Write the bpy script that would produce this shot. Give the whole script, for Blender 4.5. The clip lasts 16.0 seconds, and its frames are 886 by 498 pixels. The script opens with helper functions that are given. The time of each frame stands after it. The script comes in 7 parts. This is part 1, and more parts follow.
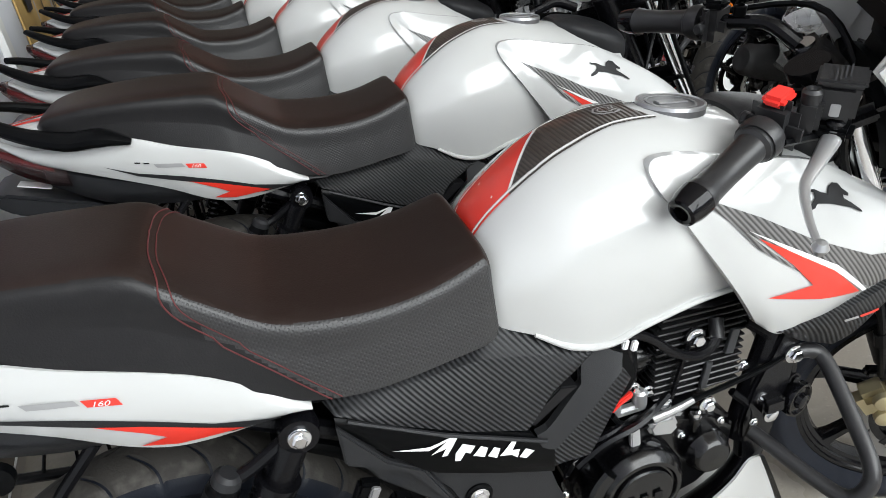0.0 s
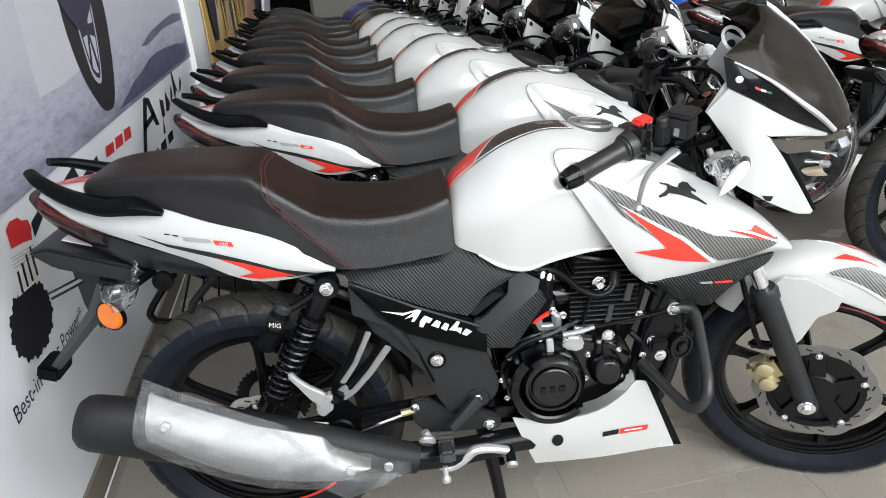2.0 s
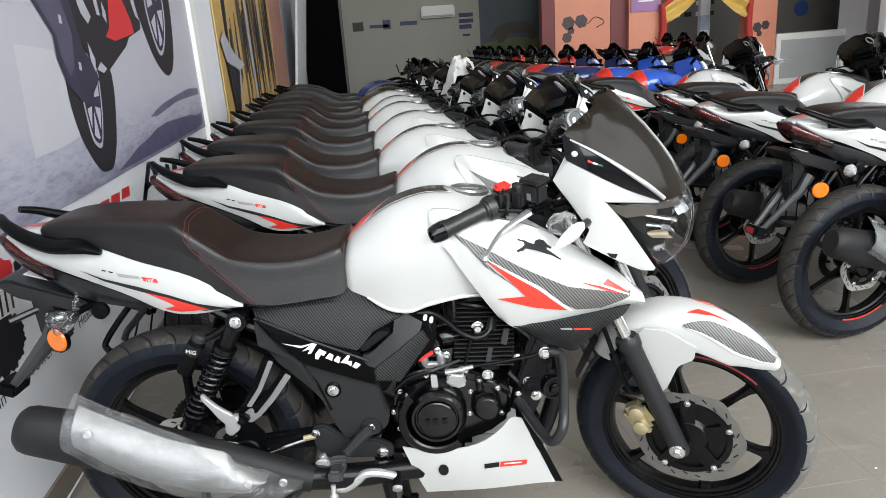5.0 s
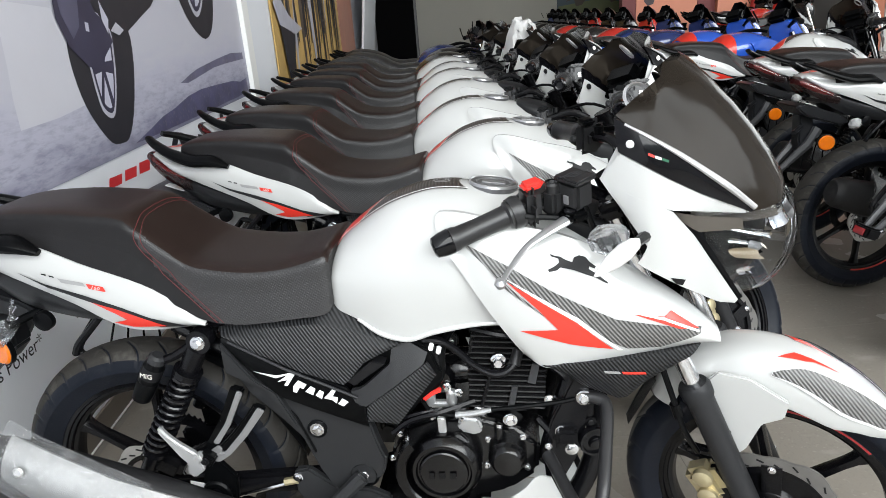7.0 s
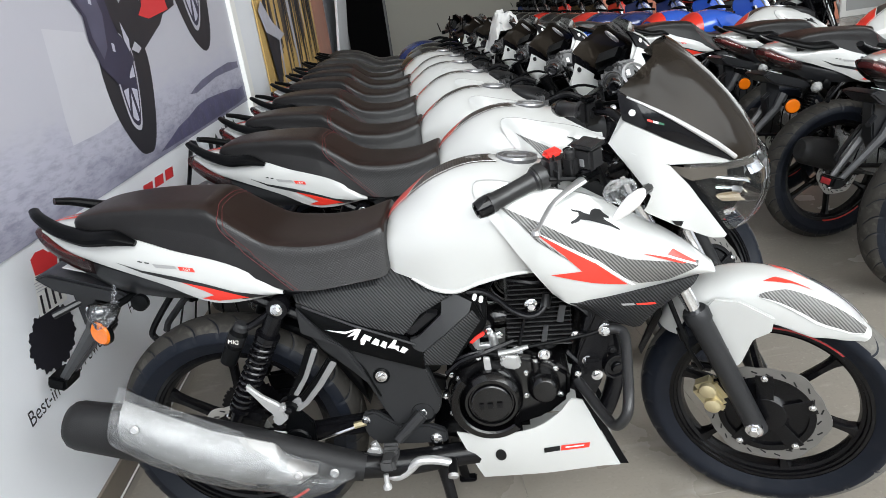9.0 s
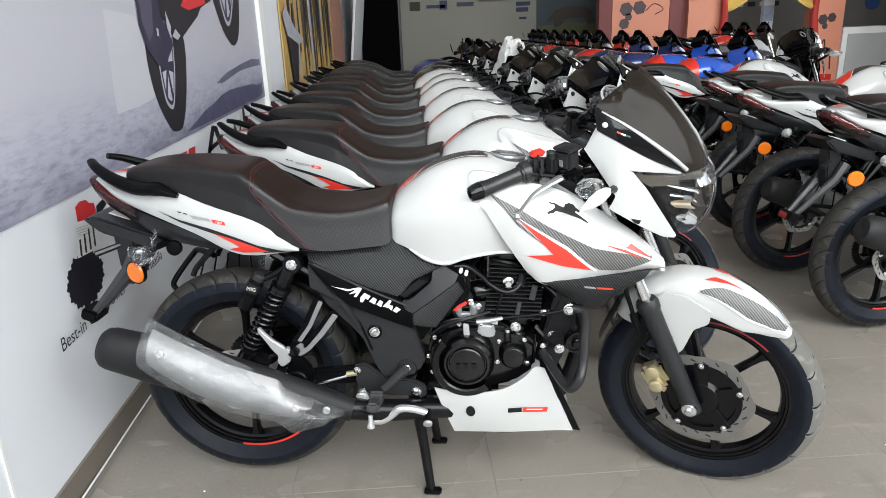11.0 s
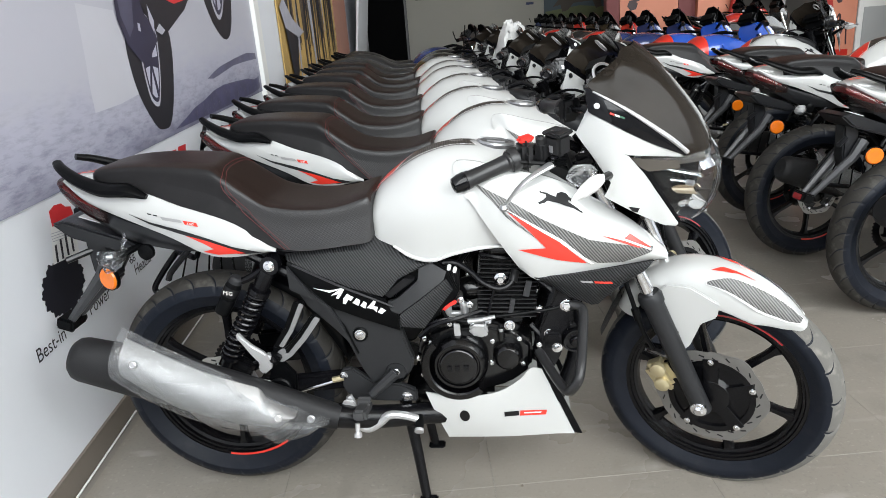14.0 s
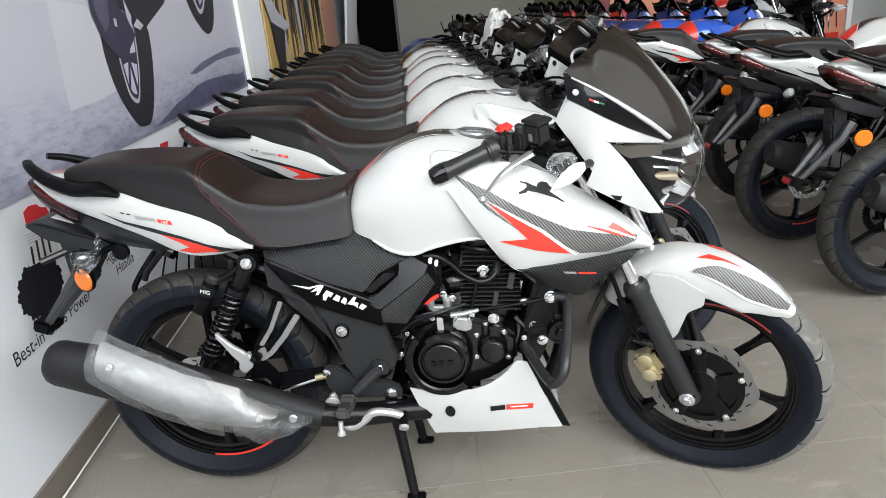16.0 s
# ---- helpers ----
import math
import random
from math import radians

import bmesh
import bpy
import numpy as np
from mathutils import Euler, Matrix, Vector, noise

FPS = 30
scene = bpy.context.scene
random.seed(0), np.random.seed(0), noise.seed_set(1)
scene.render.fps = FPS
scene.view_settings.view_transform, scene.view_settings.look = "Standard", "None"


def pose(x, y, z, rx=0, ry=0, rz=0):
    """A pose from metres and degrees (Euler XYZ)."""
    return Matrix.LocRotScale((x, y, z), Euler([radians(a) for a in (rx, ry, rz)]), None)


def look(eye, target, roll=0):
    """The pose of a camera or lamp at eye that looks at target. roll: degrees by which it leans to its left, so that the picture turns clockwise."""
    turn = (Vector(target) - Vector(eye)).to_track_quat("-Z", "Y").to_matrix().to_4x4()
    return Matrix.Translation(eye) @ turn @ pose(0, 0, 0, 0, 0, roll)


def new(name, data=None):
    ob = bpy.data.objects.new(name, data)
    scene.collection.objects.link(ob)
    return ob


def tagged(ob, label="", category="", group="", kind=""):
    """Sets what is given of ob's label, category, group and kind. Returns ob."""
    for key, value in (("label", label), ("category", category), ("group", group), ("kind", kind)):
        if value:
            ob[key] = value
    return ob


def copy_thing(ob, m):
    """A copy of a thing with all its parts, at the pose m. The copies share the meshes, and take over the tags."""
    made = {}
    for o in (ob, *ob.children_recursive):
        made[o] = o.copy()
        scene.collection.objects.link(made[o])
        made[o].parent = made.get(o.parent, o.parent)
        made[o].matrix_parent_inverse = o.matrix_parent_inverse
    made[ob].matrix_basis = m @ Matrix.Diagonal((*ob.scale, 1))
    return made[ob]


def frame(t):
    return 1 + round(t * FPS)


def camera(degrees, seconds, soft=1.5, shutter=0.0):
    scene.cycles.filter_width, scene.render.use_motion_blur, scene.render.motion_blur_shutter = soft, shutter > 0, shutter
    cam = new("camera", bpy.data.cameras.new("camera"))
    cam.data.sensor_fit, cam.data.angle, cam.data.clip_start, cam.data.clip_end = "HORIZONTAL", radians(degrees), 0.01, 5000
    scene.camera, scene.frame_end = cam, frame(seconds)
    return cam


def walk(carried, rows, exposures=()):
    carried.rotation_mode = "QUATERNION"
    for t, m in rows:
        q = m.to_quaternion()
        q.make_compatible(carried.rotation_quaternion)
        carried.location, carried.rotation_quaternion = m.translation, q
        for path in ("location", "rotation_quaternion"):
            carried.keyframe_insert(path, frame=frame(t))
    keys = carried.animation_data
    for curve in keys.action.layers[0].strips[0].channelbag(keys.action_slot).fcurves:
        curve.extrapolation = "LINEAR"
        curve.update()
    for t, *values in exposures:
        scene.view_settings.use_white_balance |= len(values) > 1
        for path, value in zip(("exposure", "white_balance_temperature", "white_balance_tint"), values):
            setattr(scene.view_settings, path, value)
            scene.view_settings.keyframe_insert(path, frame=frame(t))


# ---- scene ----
from mathutils.bvhtree import BVHTree

cam = camera(65.8, 16.0, soft=0.5)
METRES, EYE, TILT, LEAN, TURN = 2.6, 1.255, 0.0, 0.0, -20.0
ROWS = [
    (0.0, 0.0, 0.0, 0.0, -3.96, -28.71, 7.27),
    (0.5, 0.0448, -0.0486, 0.0008, 1.24, -27.34, 8.79),
    (1.0, 0.0706, -0.0997, -0.0005, 7.65, -27.2, 5.82),
    (1.5, 0.0812, -0.1695, 0.0007, 7.87, -26.83, 4.03),
    (2.0, 0.1012, -0.214, 0.0138, 8.61, -23.14, 4.61),
    (2.5, 0.1502, -0.2428, 0.0154, 10.57, -19.3, 3.65),
    (3.0, 0.1864, -0.2752, 0.0093, 12.35, -21.18, 3.61),
    (3.5, 0.1791, -0.3061, 0.0092, 10.96, -21.82, 4.04),
    (4.0, 0.1759, -0.3289, 0.0121, 8.99, -21.46, 2.2),
    (4.5, 0.1956, -0.3153, 0.0165, 11.27, -18.7, 4.09),
    (5.0, 0.2415, -0.2788, 0.016, 12.09, -16.95, 3.95),
    (7.5, 0.2468, -0.1191, -0.0001, 20.18, -20.62, 5.33),
    (8.0, 0.2468, -0.1273, -0.0011, 21.35, -21.76, 6.53),
    (8.5, 0.2338, -0.1781, 0.0044, 19.77, -20.66, 6.55),
    (9.0, 0.236, -0.2339, 0.0153, 15.45, -19.94, 7.74),
    (11.5, 0.2641, -0.3497, 0.0042, 17.25, -17.98, 1.42),
    (12.0, 0.2627, -0.3541, -0.0011, 17.57, -18.13, 1.28),
    (12.5, 0.2623, -0.3508, 0.0001, 17.65, -18.35, 2.2),
    (13.0, 0.2659, -0.341, -0.0012, 17.28, -18.56, 2.45),
    (13.5, 0.2695, -0.3218, -0.0014, 18.19, -19.13, 3.09),
    (14.0, 0.2774, -0.2918, -0.0008, 17.29, -18.83, 4.13),
    (14.5, 0.2846, -0.2769, -0.0032, 18.52, -18.8, 4.53),
    (15.0, 0.2877, -0.2724, -0.0033, 18.14, -18.72, 5.55),
    (15.5, 0.2891, -0.2732, -0.0047, 16.17, -19.72, 5.92),
    (16.0, 0.2872, -0.2756, -0.0055, 16.59, -19.54, 5.21),
]
walk(cam, [(t, pose(0.691, -0.809, EYE, TILT, LEAN, TURN) @ pose(METRES * x, METRES * y, METRES * z, 90 + pitch, roll, yaw)) for t, x, y, z, yaw, pitch, roll in ROWS],
     [(0.0, -0.18), (0.7, -0.15), (1.5, -0.05), (2.5, -0.06), (5.0, -0.05), (8.0, -0.03), (12.5, -0.04), (16.0, -0.06)])

# ---- world and light ----
world = bpy.data.worlds.new("world")
scene.world = world
world.use_nodes = True
wn = world.node_tree
sky = wn.nodes.new("ShaderNodeTexSky")
sky.sky_type, sky.sun_disc = "NISHITA", False
sky.sun_elevation, sky.sun_rotation = radians(48), radians(200)
wn.nodes["Background"].inputs["Strength"].default_value = 0.12
wn.links.new(sky.outputs["Color"], wn.nodes["Background"].inputs["Color"])


def area_lamp(name, m, sx, sy, watts, colour):
    data = bpy.data.lights.new(name, "AREA")
    data.shape, data.size, data.size_y, data.energy, data.color = "RECTANGLE", sx, sy, watts, colour
    ob = new(name, data)
    ob.matrix_world = m
    return ob


# daylight through the glazed shop front behind the camera, and an added side fill further in
area_lamp("window_light", look((4.4, -5.45, 4.3), (4.4, 5.0, 0.6)), 9.2, 5.0, 1260, (0.955, 0.985, 0.975))
# no source known here: brightens the counter and the right-hand rear
area_lamp("side_fill_light", look((9.85, 6.6, 2.75), (0.0, 6.6, 2.2)), 4.8, 4.1, 280, (0.955, 0.985, 0.975))

# ---- materials ----


def mat(name, colour, rough=0.5, metal=0.0, vary=0.0, vscale=6.0, bump=0.0, bscale=80.0, coat=0.0, dirt=0.0, rvar=0.1, spec=0.5):
    """A surface with variation at two scales, a fine bump and an optional clear coat."""
    m = bpy.data.materials.new(name)
    m.use_nodes = True
    nt = m.node_tree
    n, l = nt.nodes, nt.links
    b = n["Principled BSDF"]
    b.inputs["Metallic"].default_value = metal
    b.inputs["Specular IOR Level"].default_value = spec
    b.inputs["Coat Weight"].default_value = coat
    b.inputs["Coat Roughness"].default_value = 0.06
    tc = n.new("ShaderNodeTexCoord")
    big = n.new("ShaderNodeTexNoise")
    big.inputs["Scale"].default_value, big.inputs["Detail"].default_value = vscale, 6
    l.new(tc.outputs["Object"], big.inputs["Vector"])
    mix = n.new("ShaderNodeMix")
    mix.data_type = "RGBA"
    mix.inputs["A"].default_value = (*[max(0, c * (1 - vary)) for c in colour], 1)
    mix.inputs["B"].default_value = (*[min(1, c * (1 + vary)) for c in colour], 1)
    l.new(big.outputs["Fac"], mix.inputs["Factor"])
    out = mix.outputs["Result"]
    if dirt:
        fine = n.new("ShaderNodeTexNoise")
        fine.inputs["Scale"].default_value, fine.inputs["Detail"].default_value = vscale * 7, 8
        l.new(tc.outputs["Object"], fine.inputs["Vector"])
        ramp = n.new("ShaderNodeMapRange")
        ramp.inputs["From Min"].default_value, ramp.inputs["From Max"].default_value = 0.55, 0.75
        ramp.inputs["To Max"].default_value = dirt
        l.new(fine.outputs["Fac"], ramp.inputs["Value"])
        dm = n.new("ShaderNodeMix")
        dm.data_type = "RGBA"
        dm.inputs["B"].default_value = (0.3, 0.28, 0.25, 1)
        l.new(ramp.outputs["Result"], dm.inputs["Factor"])
        l.new(out, dm.inputs["A"])
        out = dm.outputs["Result"]
    l.new(out, b.inputs["Base Color"])
    rr = n.new("ShaderNodeMapRange")
    rr.inputs["To Min"].default_value, rr.inputs["To Max"].default_value = max(0.02, rough - rvar * rough), min(1, rough + rvar * rough)
    l.new(big.outputs["Fac"], rr.inputs["Value"])
    l.new(rr.outputs["Result"], b.inputs["Roughness"])
    if bump:
        bn = n.new("ShaderNodeTexNoise")
        bn.inputs["Scale"].default_value, bn.inputs["Detail"].default_value = bscale, 3
        l.new(tc.outputs["Object"], bn.inputs["Vector"])
        bp = n.new("ShaderNodeBump")
        bp.inputs["Strength"].default_value, bp.inputs["Distance"].default_value = bump, 0.002
        l.new(bn.outputs["Fac"], bp.inputs["Height"])
        l.new(bp.outputs["Normal"], b.inputs["Normal"])
    return m


def bumped(m, make, strength, distance):
    """Adds a bump from a pattern node built by make(nodes, links, coordinates)."""
    n, l = m.node_tree.nodes, m.node_tree.links
    tc = n.new("ShaderNodeTexCoord")
    h = make(n, l, tc.outputs["Object"])
    bp = n.new("ShaderNodeBump")
    bp.inputs["Strength"].default_value, bp.inputs["Distance"].default_value = strength, distance
    l.new(h, bp.inputs["Height"])
    l.new(bp.outputs["Normal"], n["Principled BSDF"].inputs["Normal"])
    return m


WHITE = mat("white_paint", (0.515, 0.52, 0.51), 0.20, 0, 0.015, 3, 0, coat=0.8)
RED = mat("red_film", (0.72, 0.035, 0.02), 0.35, 0, 0.05, 8, coat=0.4)
SILVERLINE = mat("pale_film", (0.75, 0.72, 0.66), 0.4)
BLACKFILM = mat("black_film", (0.008, 0.008, 0.009), 0.42, spec=0.25)
GREYFILM = mat("grey_film", (0.30, 0.30, 0.30), 0.4)
BLACK = mat("black_plastic", (0.0022, 0.0024, 0.0028), 0.30, 0, 0.2, 5, 0.12, 700, dirt=0.006, spec=0.10)
GREYPLASTIC = mat("grey_plastic", (0.020, 0.0205, 0.022), 0.42, 0, 0.12, 5, 0.2, 600, spec=0.25)
GLOSSBLACK = mat("gloss_black", (0.004, 0.004, 0.005), 0.07, 0, 0.2, 5, spec=0.28)
ENGINE = mat("black_engine_paint", (0.0016, 0.0016, 0.002), 0.19, 0.0, 0.3, 9, 0.08, 260, dirt=0.004, spec=0.50)
STEELBLACK = mat("black_steel", (0.004, 0.004, 0.005), 0.26, 0.0, 0.2, 9, 0.1, 300, spec=0.24)
RUBBER = mat("tyre_rubber", (0.0075, 0.0095, 0.0150), 0.42, 0, 0.3, 4, 0.2, 260, dirt=0.02, spec=0.18)
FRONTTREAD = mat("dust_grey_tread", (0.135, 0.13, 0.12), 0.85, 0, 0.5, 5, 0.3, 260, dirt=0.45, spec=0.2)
TREAD = mat("dusty_tread", (0.037, 0.0345, 0.031), 0.66, 0, 0.5, 5, 0.3, 260, dirt=0.15, spec=0.2)
RIM = mat("black_rim_paint", (0.003, 0.003, 0.0038), 0.26, 0.0, 0.2, 6, coat=0.05, dirt=0.01, spec=0.24)
CHROME = mat("chrome", (0.75, 0.76, 0.78), 0.14, 1.0, 0.05, 20)
ALU = mat("cast_aluminium", (0.58, 0.58, 0.585), 0.40, 0.7, 0.12, 25, 0.15, 400)
SILVER = mat("silver_paint", (0.50, 0.505, 0.51), 0.30, 0.75, 0.1, 14, 0.1, 400)
DISC = mat("brake_disc_steel", (0.17, 0.164, 0.155), 0.42, 0.4, 0.15, 30, 0.1, 500)
GOLD = mat("gold_anodised", (0.52, 0.45, 0.28), 0.4, 0.7, 0.12, 25, 0.1, 400)
SEATMAT = mat("seat_vinyl", (0.028, 0.0275, 0.028), 0.32, 0, 0.15, 5, dirt=0.008, spec=0.40)
FINMAT = mat("engine_fin_paint", (0.022, 0.022, 0.023), 0.24, 0.3, 0.2, 20, 0.1, 300, spec=0.5)
SPRING = mat("glossy_spring_paint", (0.004, 0.004, 0.005), 0.22, 0, 0.2, 9, coat=0.2, spec=0.4)
FOOTGREY = mat("satin_grey_metal", (0.32, 0.32, 0.325), 0.38, 0.6, 0.1, 14, 0.1, 400)
CONTROL = mat("satin_black_control", (0.019, 0.019, 0.020), 0.34, 0, 0.2, 9, 0.12, 500, dirt=0.01, spec=0.45)
UNDERTAIL = mat("dark_undertail_plastic", (0.0095, 0.0100, 0.0115), 0.30, 0, 0.15, 6, 0.12, 500, spec=0.40)
PALEDISC = mat("pale_disc_steel", (0.44, 0.43, 0.41), 0.42, 0.4, 0.15, 30, 0.1, 500)
PEARL = mat("clear_indicator_lens", (0.46, 0.47, 0.47), 0.12, 0.2, 0.35, 60, 0.3, 120, coat=0.8)
STITCH = mat("red_thread", (0.085, 0.012, 0.012), 0.7)
STAYGREY = mat("stay_grey_plastic", (0.034, 0.035, 0.038), 0.36, 0, 0.12, 6, 0.15, 500)
PEGRUBBER = mat("footrest_rubber", (0.035, 0.035, 0.036), 0.7, 0, 0.2, 30, 0.2, 300)
ORANGE = mat("amber_lens", (0.78, 0.175, 0.004), 0.12, 0, 0.1, 60, 0.3, 300, coat=0.7)
REDLENS = mat("red_lens", (0.30, 0.015, 0.02), 0.10, 0, 0.1, 30, coat=0.8)
REDSWITCH = mat("red_switch", (0.80, 0.04, 0.03), 0.35)
BLUE = mat("blue_paint", (0.02, 0.10, 0.55), 0.25, 0.1, 0.05, 4, coat=0.9)
DARKBLUE = mat("dark_blue_paint", (0.012, 0.03, 0.14), 0.25, 0.1, 0.05, 4, coat=0.9)
REDPAINT = mat("red_paint", (0.55, 0.03, 0.02), 0.25, 0, 0.05, 4, coat=0.9)
BLACKPAINT = mat("black_paint", (0.012, 0.012, 0.013), 0.22, 0, 0.1, 4, coat=0.9)
WHITETEXT = mat("white_print", (0.78, 0.78, 0.77), 0.45)


def perforation(n, l, co):
    v = n.new("ShaderNodeTexVoronoi")
    v.inputs["Scale"].default_value, v.inputs["Randomness"].default_value = 215, 0.05
    v.voronoi_dimensions = "2D"
    mp = n.new("ShaderNodeMapping")
    mp.inputs["Rotation"].default_value = (radians(-90), 0, 0)
    l.new(co, mp.inputs["Vector"])
    tw = n.new("ShaderNodeMapping")
    tw.inputs["Rotation"].default_value = (0, 0, radians(38))
    l.new(mp.outputs["Vector"], tw.inputs["Vector"])
    l.new(tw.outputs["Vector"], v.inputs["Vector"])
    r = n.new("ShaderNodeMapRange")
    r.inputs["From Min"].default_value, r.inputs["From Max"].default_value = 0.18, 0.34
    l.new(v.outputs["Distance"], r.inputs["Value"])
    return r.outputs["Result"]


bumped(SEATMAT, perforation, 0.35, 0.0012)
SEATPLAIN = mat("plain_seat_vinyl", (0.013, 0.0125, 0.013), 0.34, 0, 0.2, 5, 0.15, 420, dirt=0.012, spec=0.22)
SEATTOP = mat("brown_seat_vinyl", (0.0180, 0.0110, 0.0092), 0.40, 0, 0.2, 5, 0.15, 420, dirt=0.014, spec=0.20)


def weave(m, scale, dark, pale):
    """Carbon-look film: fine slanting twill in two greys, with a matching relief."""
    n, l = m.node_tree.nodes, m.node_tree.links
    tc = n.new("ShaderNodeTexCoord")
    mp = n.new("ShaderNodeMapping")
    mp.inputs["Rotation"].default_value = (0, radians(38), 0)
    l.new(tc.outputs["Object"], mp.inputs["Vector"])
    w = n.new("ShaderNodeTexWave")
    w.bands_direction = "X"
    w.inputs["Scale"].default_value, w.inputs["Distortion"].default_value = scale, 0.4
    l.new(mp.outputs["Vector"], w.inputs["Vector"])
    mix = n.new("ShaderNodeMix")
    mix.data_type = "RGBA"
    mix.inputs["A"].default_value, mix.inputs["B"].default_value = (*dark, 1), (*pale, 1)
    l.new(w.outputs["Fac"], mix.inputs["Factor"])
    l.new(mix.outputs["Result"], n["Principled BSDF"].inputs["Base Color"])
    bp = n.new("ShaderNodeBump")
    bp.inputs["Strength"].default_value, bp.inputs["Distance"].default_value = 0.6, 0.002
    l.new(w.outputs["Fac"], bp.inputs["Height"])
    l.new(bp.outputs["Normal"], n["Principled BSDF"].inputs["Normal"])
    return m


CARBON = weave(mat("carbon_look_plastic", (0.04, 0.04, 0.042), 0.46, spec=0.3), 55, (0.0020, 0.0020, 0.0025), (0.034, 0.035, 0.037))
CARBONFILM = weave(mat("carbon_look_film", (0.08, 0.08, 0.08), 0.4, coat=0.3), 56, (0.045, 0.044, 0.043), (0.19, 0.185, 0.18))
CARBONDARK = weave(mat("brown_carbon_film", (0.05, 0.045, 0.04), 0.4, coat=0.3), 60, (0.024, 0.019, 0.016), (0.052, 0.043, 0.036))


def glassy(name, tint, clear, haze, haze_colour, rough=0.04, bump=0.0, bscale=30, ior=1.5):
    """A thin sheet: see-through in part, with a share of milky scatter and a mirror gloss that grows at grazing angles."""
    m = bpy.data.materials.new(name)
    m.use_nodes = True
    n, l = m.node_tree.nodes, m.node_tree.links
    n.remove(n["Principled BSDF"])
    tr = n.new("ShaderNodeBsdfTransparent")
    tr.inputs["Color"].default_value = (*tint, 1)
    df = n.new("ShaderNodeBsdfDiffuse")
    df.inputs["Color"].default_value = (*haze_colour, 1)
    gl = n.new("ShaderNodeBsdfGlossy")
    gl.inputs["Roughness"].default_value = rough
    fr = n.new("ShaderNodeFresnel")
    fr.inputs["IOR"].default_value = ior
    m1, m2 = n.new("ShaderNodeMixShader"), n.new("ShaderNodeMixShader")
    tc = n.new("ShaderNodeTexCoord")
    t = n.new("ShaderNodeTexNoise")
    t.inputs["Scale"].default_value, t.inputs["Detail"].default_value = bscale, 5
    l.new(tc.outputs["Object"], t.inputs["Vector"])
    hz = n.new("ShaderNodeMapRange")
    hz.inputs["From Min"].default_value, hz.inputs["From Max"].default_value = 0.3, 0.7
    hz.inputs["To Min"].default_value, hz.inputs["To Max"].default_value = haze * 0.6, min(1.0, haze * 1.4)
    l.new(t.outputs["Fac"], hz.inputs["Value"])
    l.new(hz.outputs["Result"], m1.inputs["Fac"])
    l.new(tr.outputs["BSDF"], m1.inputs[1])
    l.new(df.outputs["BSDF"], m1.inputs[2])
    l.new(fr.outputs["Fac"], m2.inputs["Fac"])
    l.new(m1.outputs["Shader"], m2.inputs[1])
    l.new(gl.outputs["BSDF"], m2.inputs[2])
    if bump:
        bp = n.new("ShaderNodeBump")
        bp.inputs["Strength"].default_value, bp.inputs["Distance"].default_value = bump, 0.01
        l.new(t.outputs["Fac"], bp.inputs["Height"])
        for node in (gl, fr, df):
            l.new(bp.outputs["Normal"], node.inputs["Normal"])
    l.new(m2.outputs["Shader"], n["Material Output"].inputs["Surface"])
    return m


VISOR = glassy("smoked_visor", (0.05, 0.042, 0.034), 0, 0.72, (0.024, 0.0192, 0.0150), 0.15, bscale=4, ior=1.25)
CLEAR = glassy("clear_lens", (0.93, 0.94, 0.95), 0, 0.012, (0.6, 0.6, 0.6), ior=1.3)
SMOKED = glassy("smoked_red_lens", (0.62, 0.50, 0.50), 0, 0.14, (0.12, 0.07, 0.07))
FILM = glassy("plastic_wrap", (0.92, 0.93, 0.94), 0, 0.13, (0.55, 0.56, 0.57), 0.10, 0.9, 26, 1.36)
THINFILM = glassy("thin_plastic_wrap", (0.94, 0.95, 0.96), 0, 0.05, (0.5, 0.51, 0.52), 0.08, 0.6, 60, 1.3)

# ---- geometry helpers: a shape is (vertices, faces) ----


def V3(p):
    return np.array(p, float)


def join(*shapes):
    verts, faces = [], []
    for v, f in shapes:
        k = len(verts)
        verts += [tuple(p) for p in v]
        faces += [tuple(i + k for i in q) for q in f]
    return verts, faces


def flip(shape):
    """The mirror image on the other side of the centre plane."""
    return [(p[0], -p[1], p[2]) for p in shape[0]], [tuple(reversed(q)) for q in shape[1]]


class Pair(tuple):
    """A left and a right piece, which part() links as two objects."""


def both(shape):
    return Pair(join(shape, flip(shape)))


def mirrored(shape):
    return join(shape, flip(shape))


def moved(shape, m):
    return type(shape)(([tuple(m @ Vector(p)) for p in shape[0]], shape[1]))


def spline(pts, n):
    """n points at even steps along a smooth curve through pts."""
    p = np.array(pts, float)
    if len(p) == 2:
        return p[0] + (p[1] - p[0]) * np.linspace(0, 1, n)[:, None]
    q = np.vstack([2 * p[0] - p[1], p, 2 * p[-1] - p[-2]])
    out = []
    for t in np.linspace(0, len(p) - 1 - 1e-9, n):
        i, u = int(t), t - int(t)
        a, b, c, d = q[i : i + 4]
        out.append(0.5 * (2 * b + (c - a) * u + (2 * a - 5 * b + 4 * c - d) * u * u + (3 * b - a - 3 * c + d) * u**3))
    return np.array(out)


def polyline(pts, n):
    p = np.array(pts, float)
    d = np.r_[0, np.cumsum(np.linalg.norm(np.diff(p, axis=0), axis=1))]
    return np.stack([np.interp(np.linspace(0, d[-1], n), d, p[:, k]) for k in range(p.shape[1])], 1)


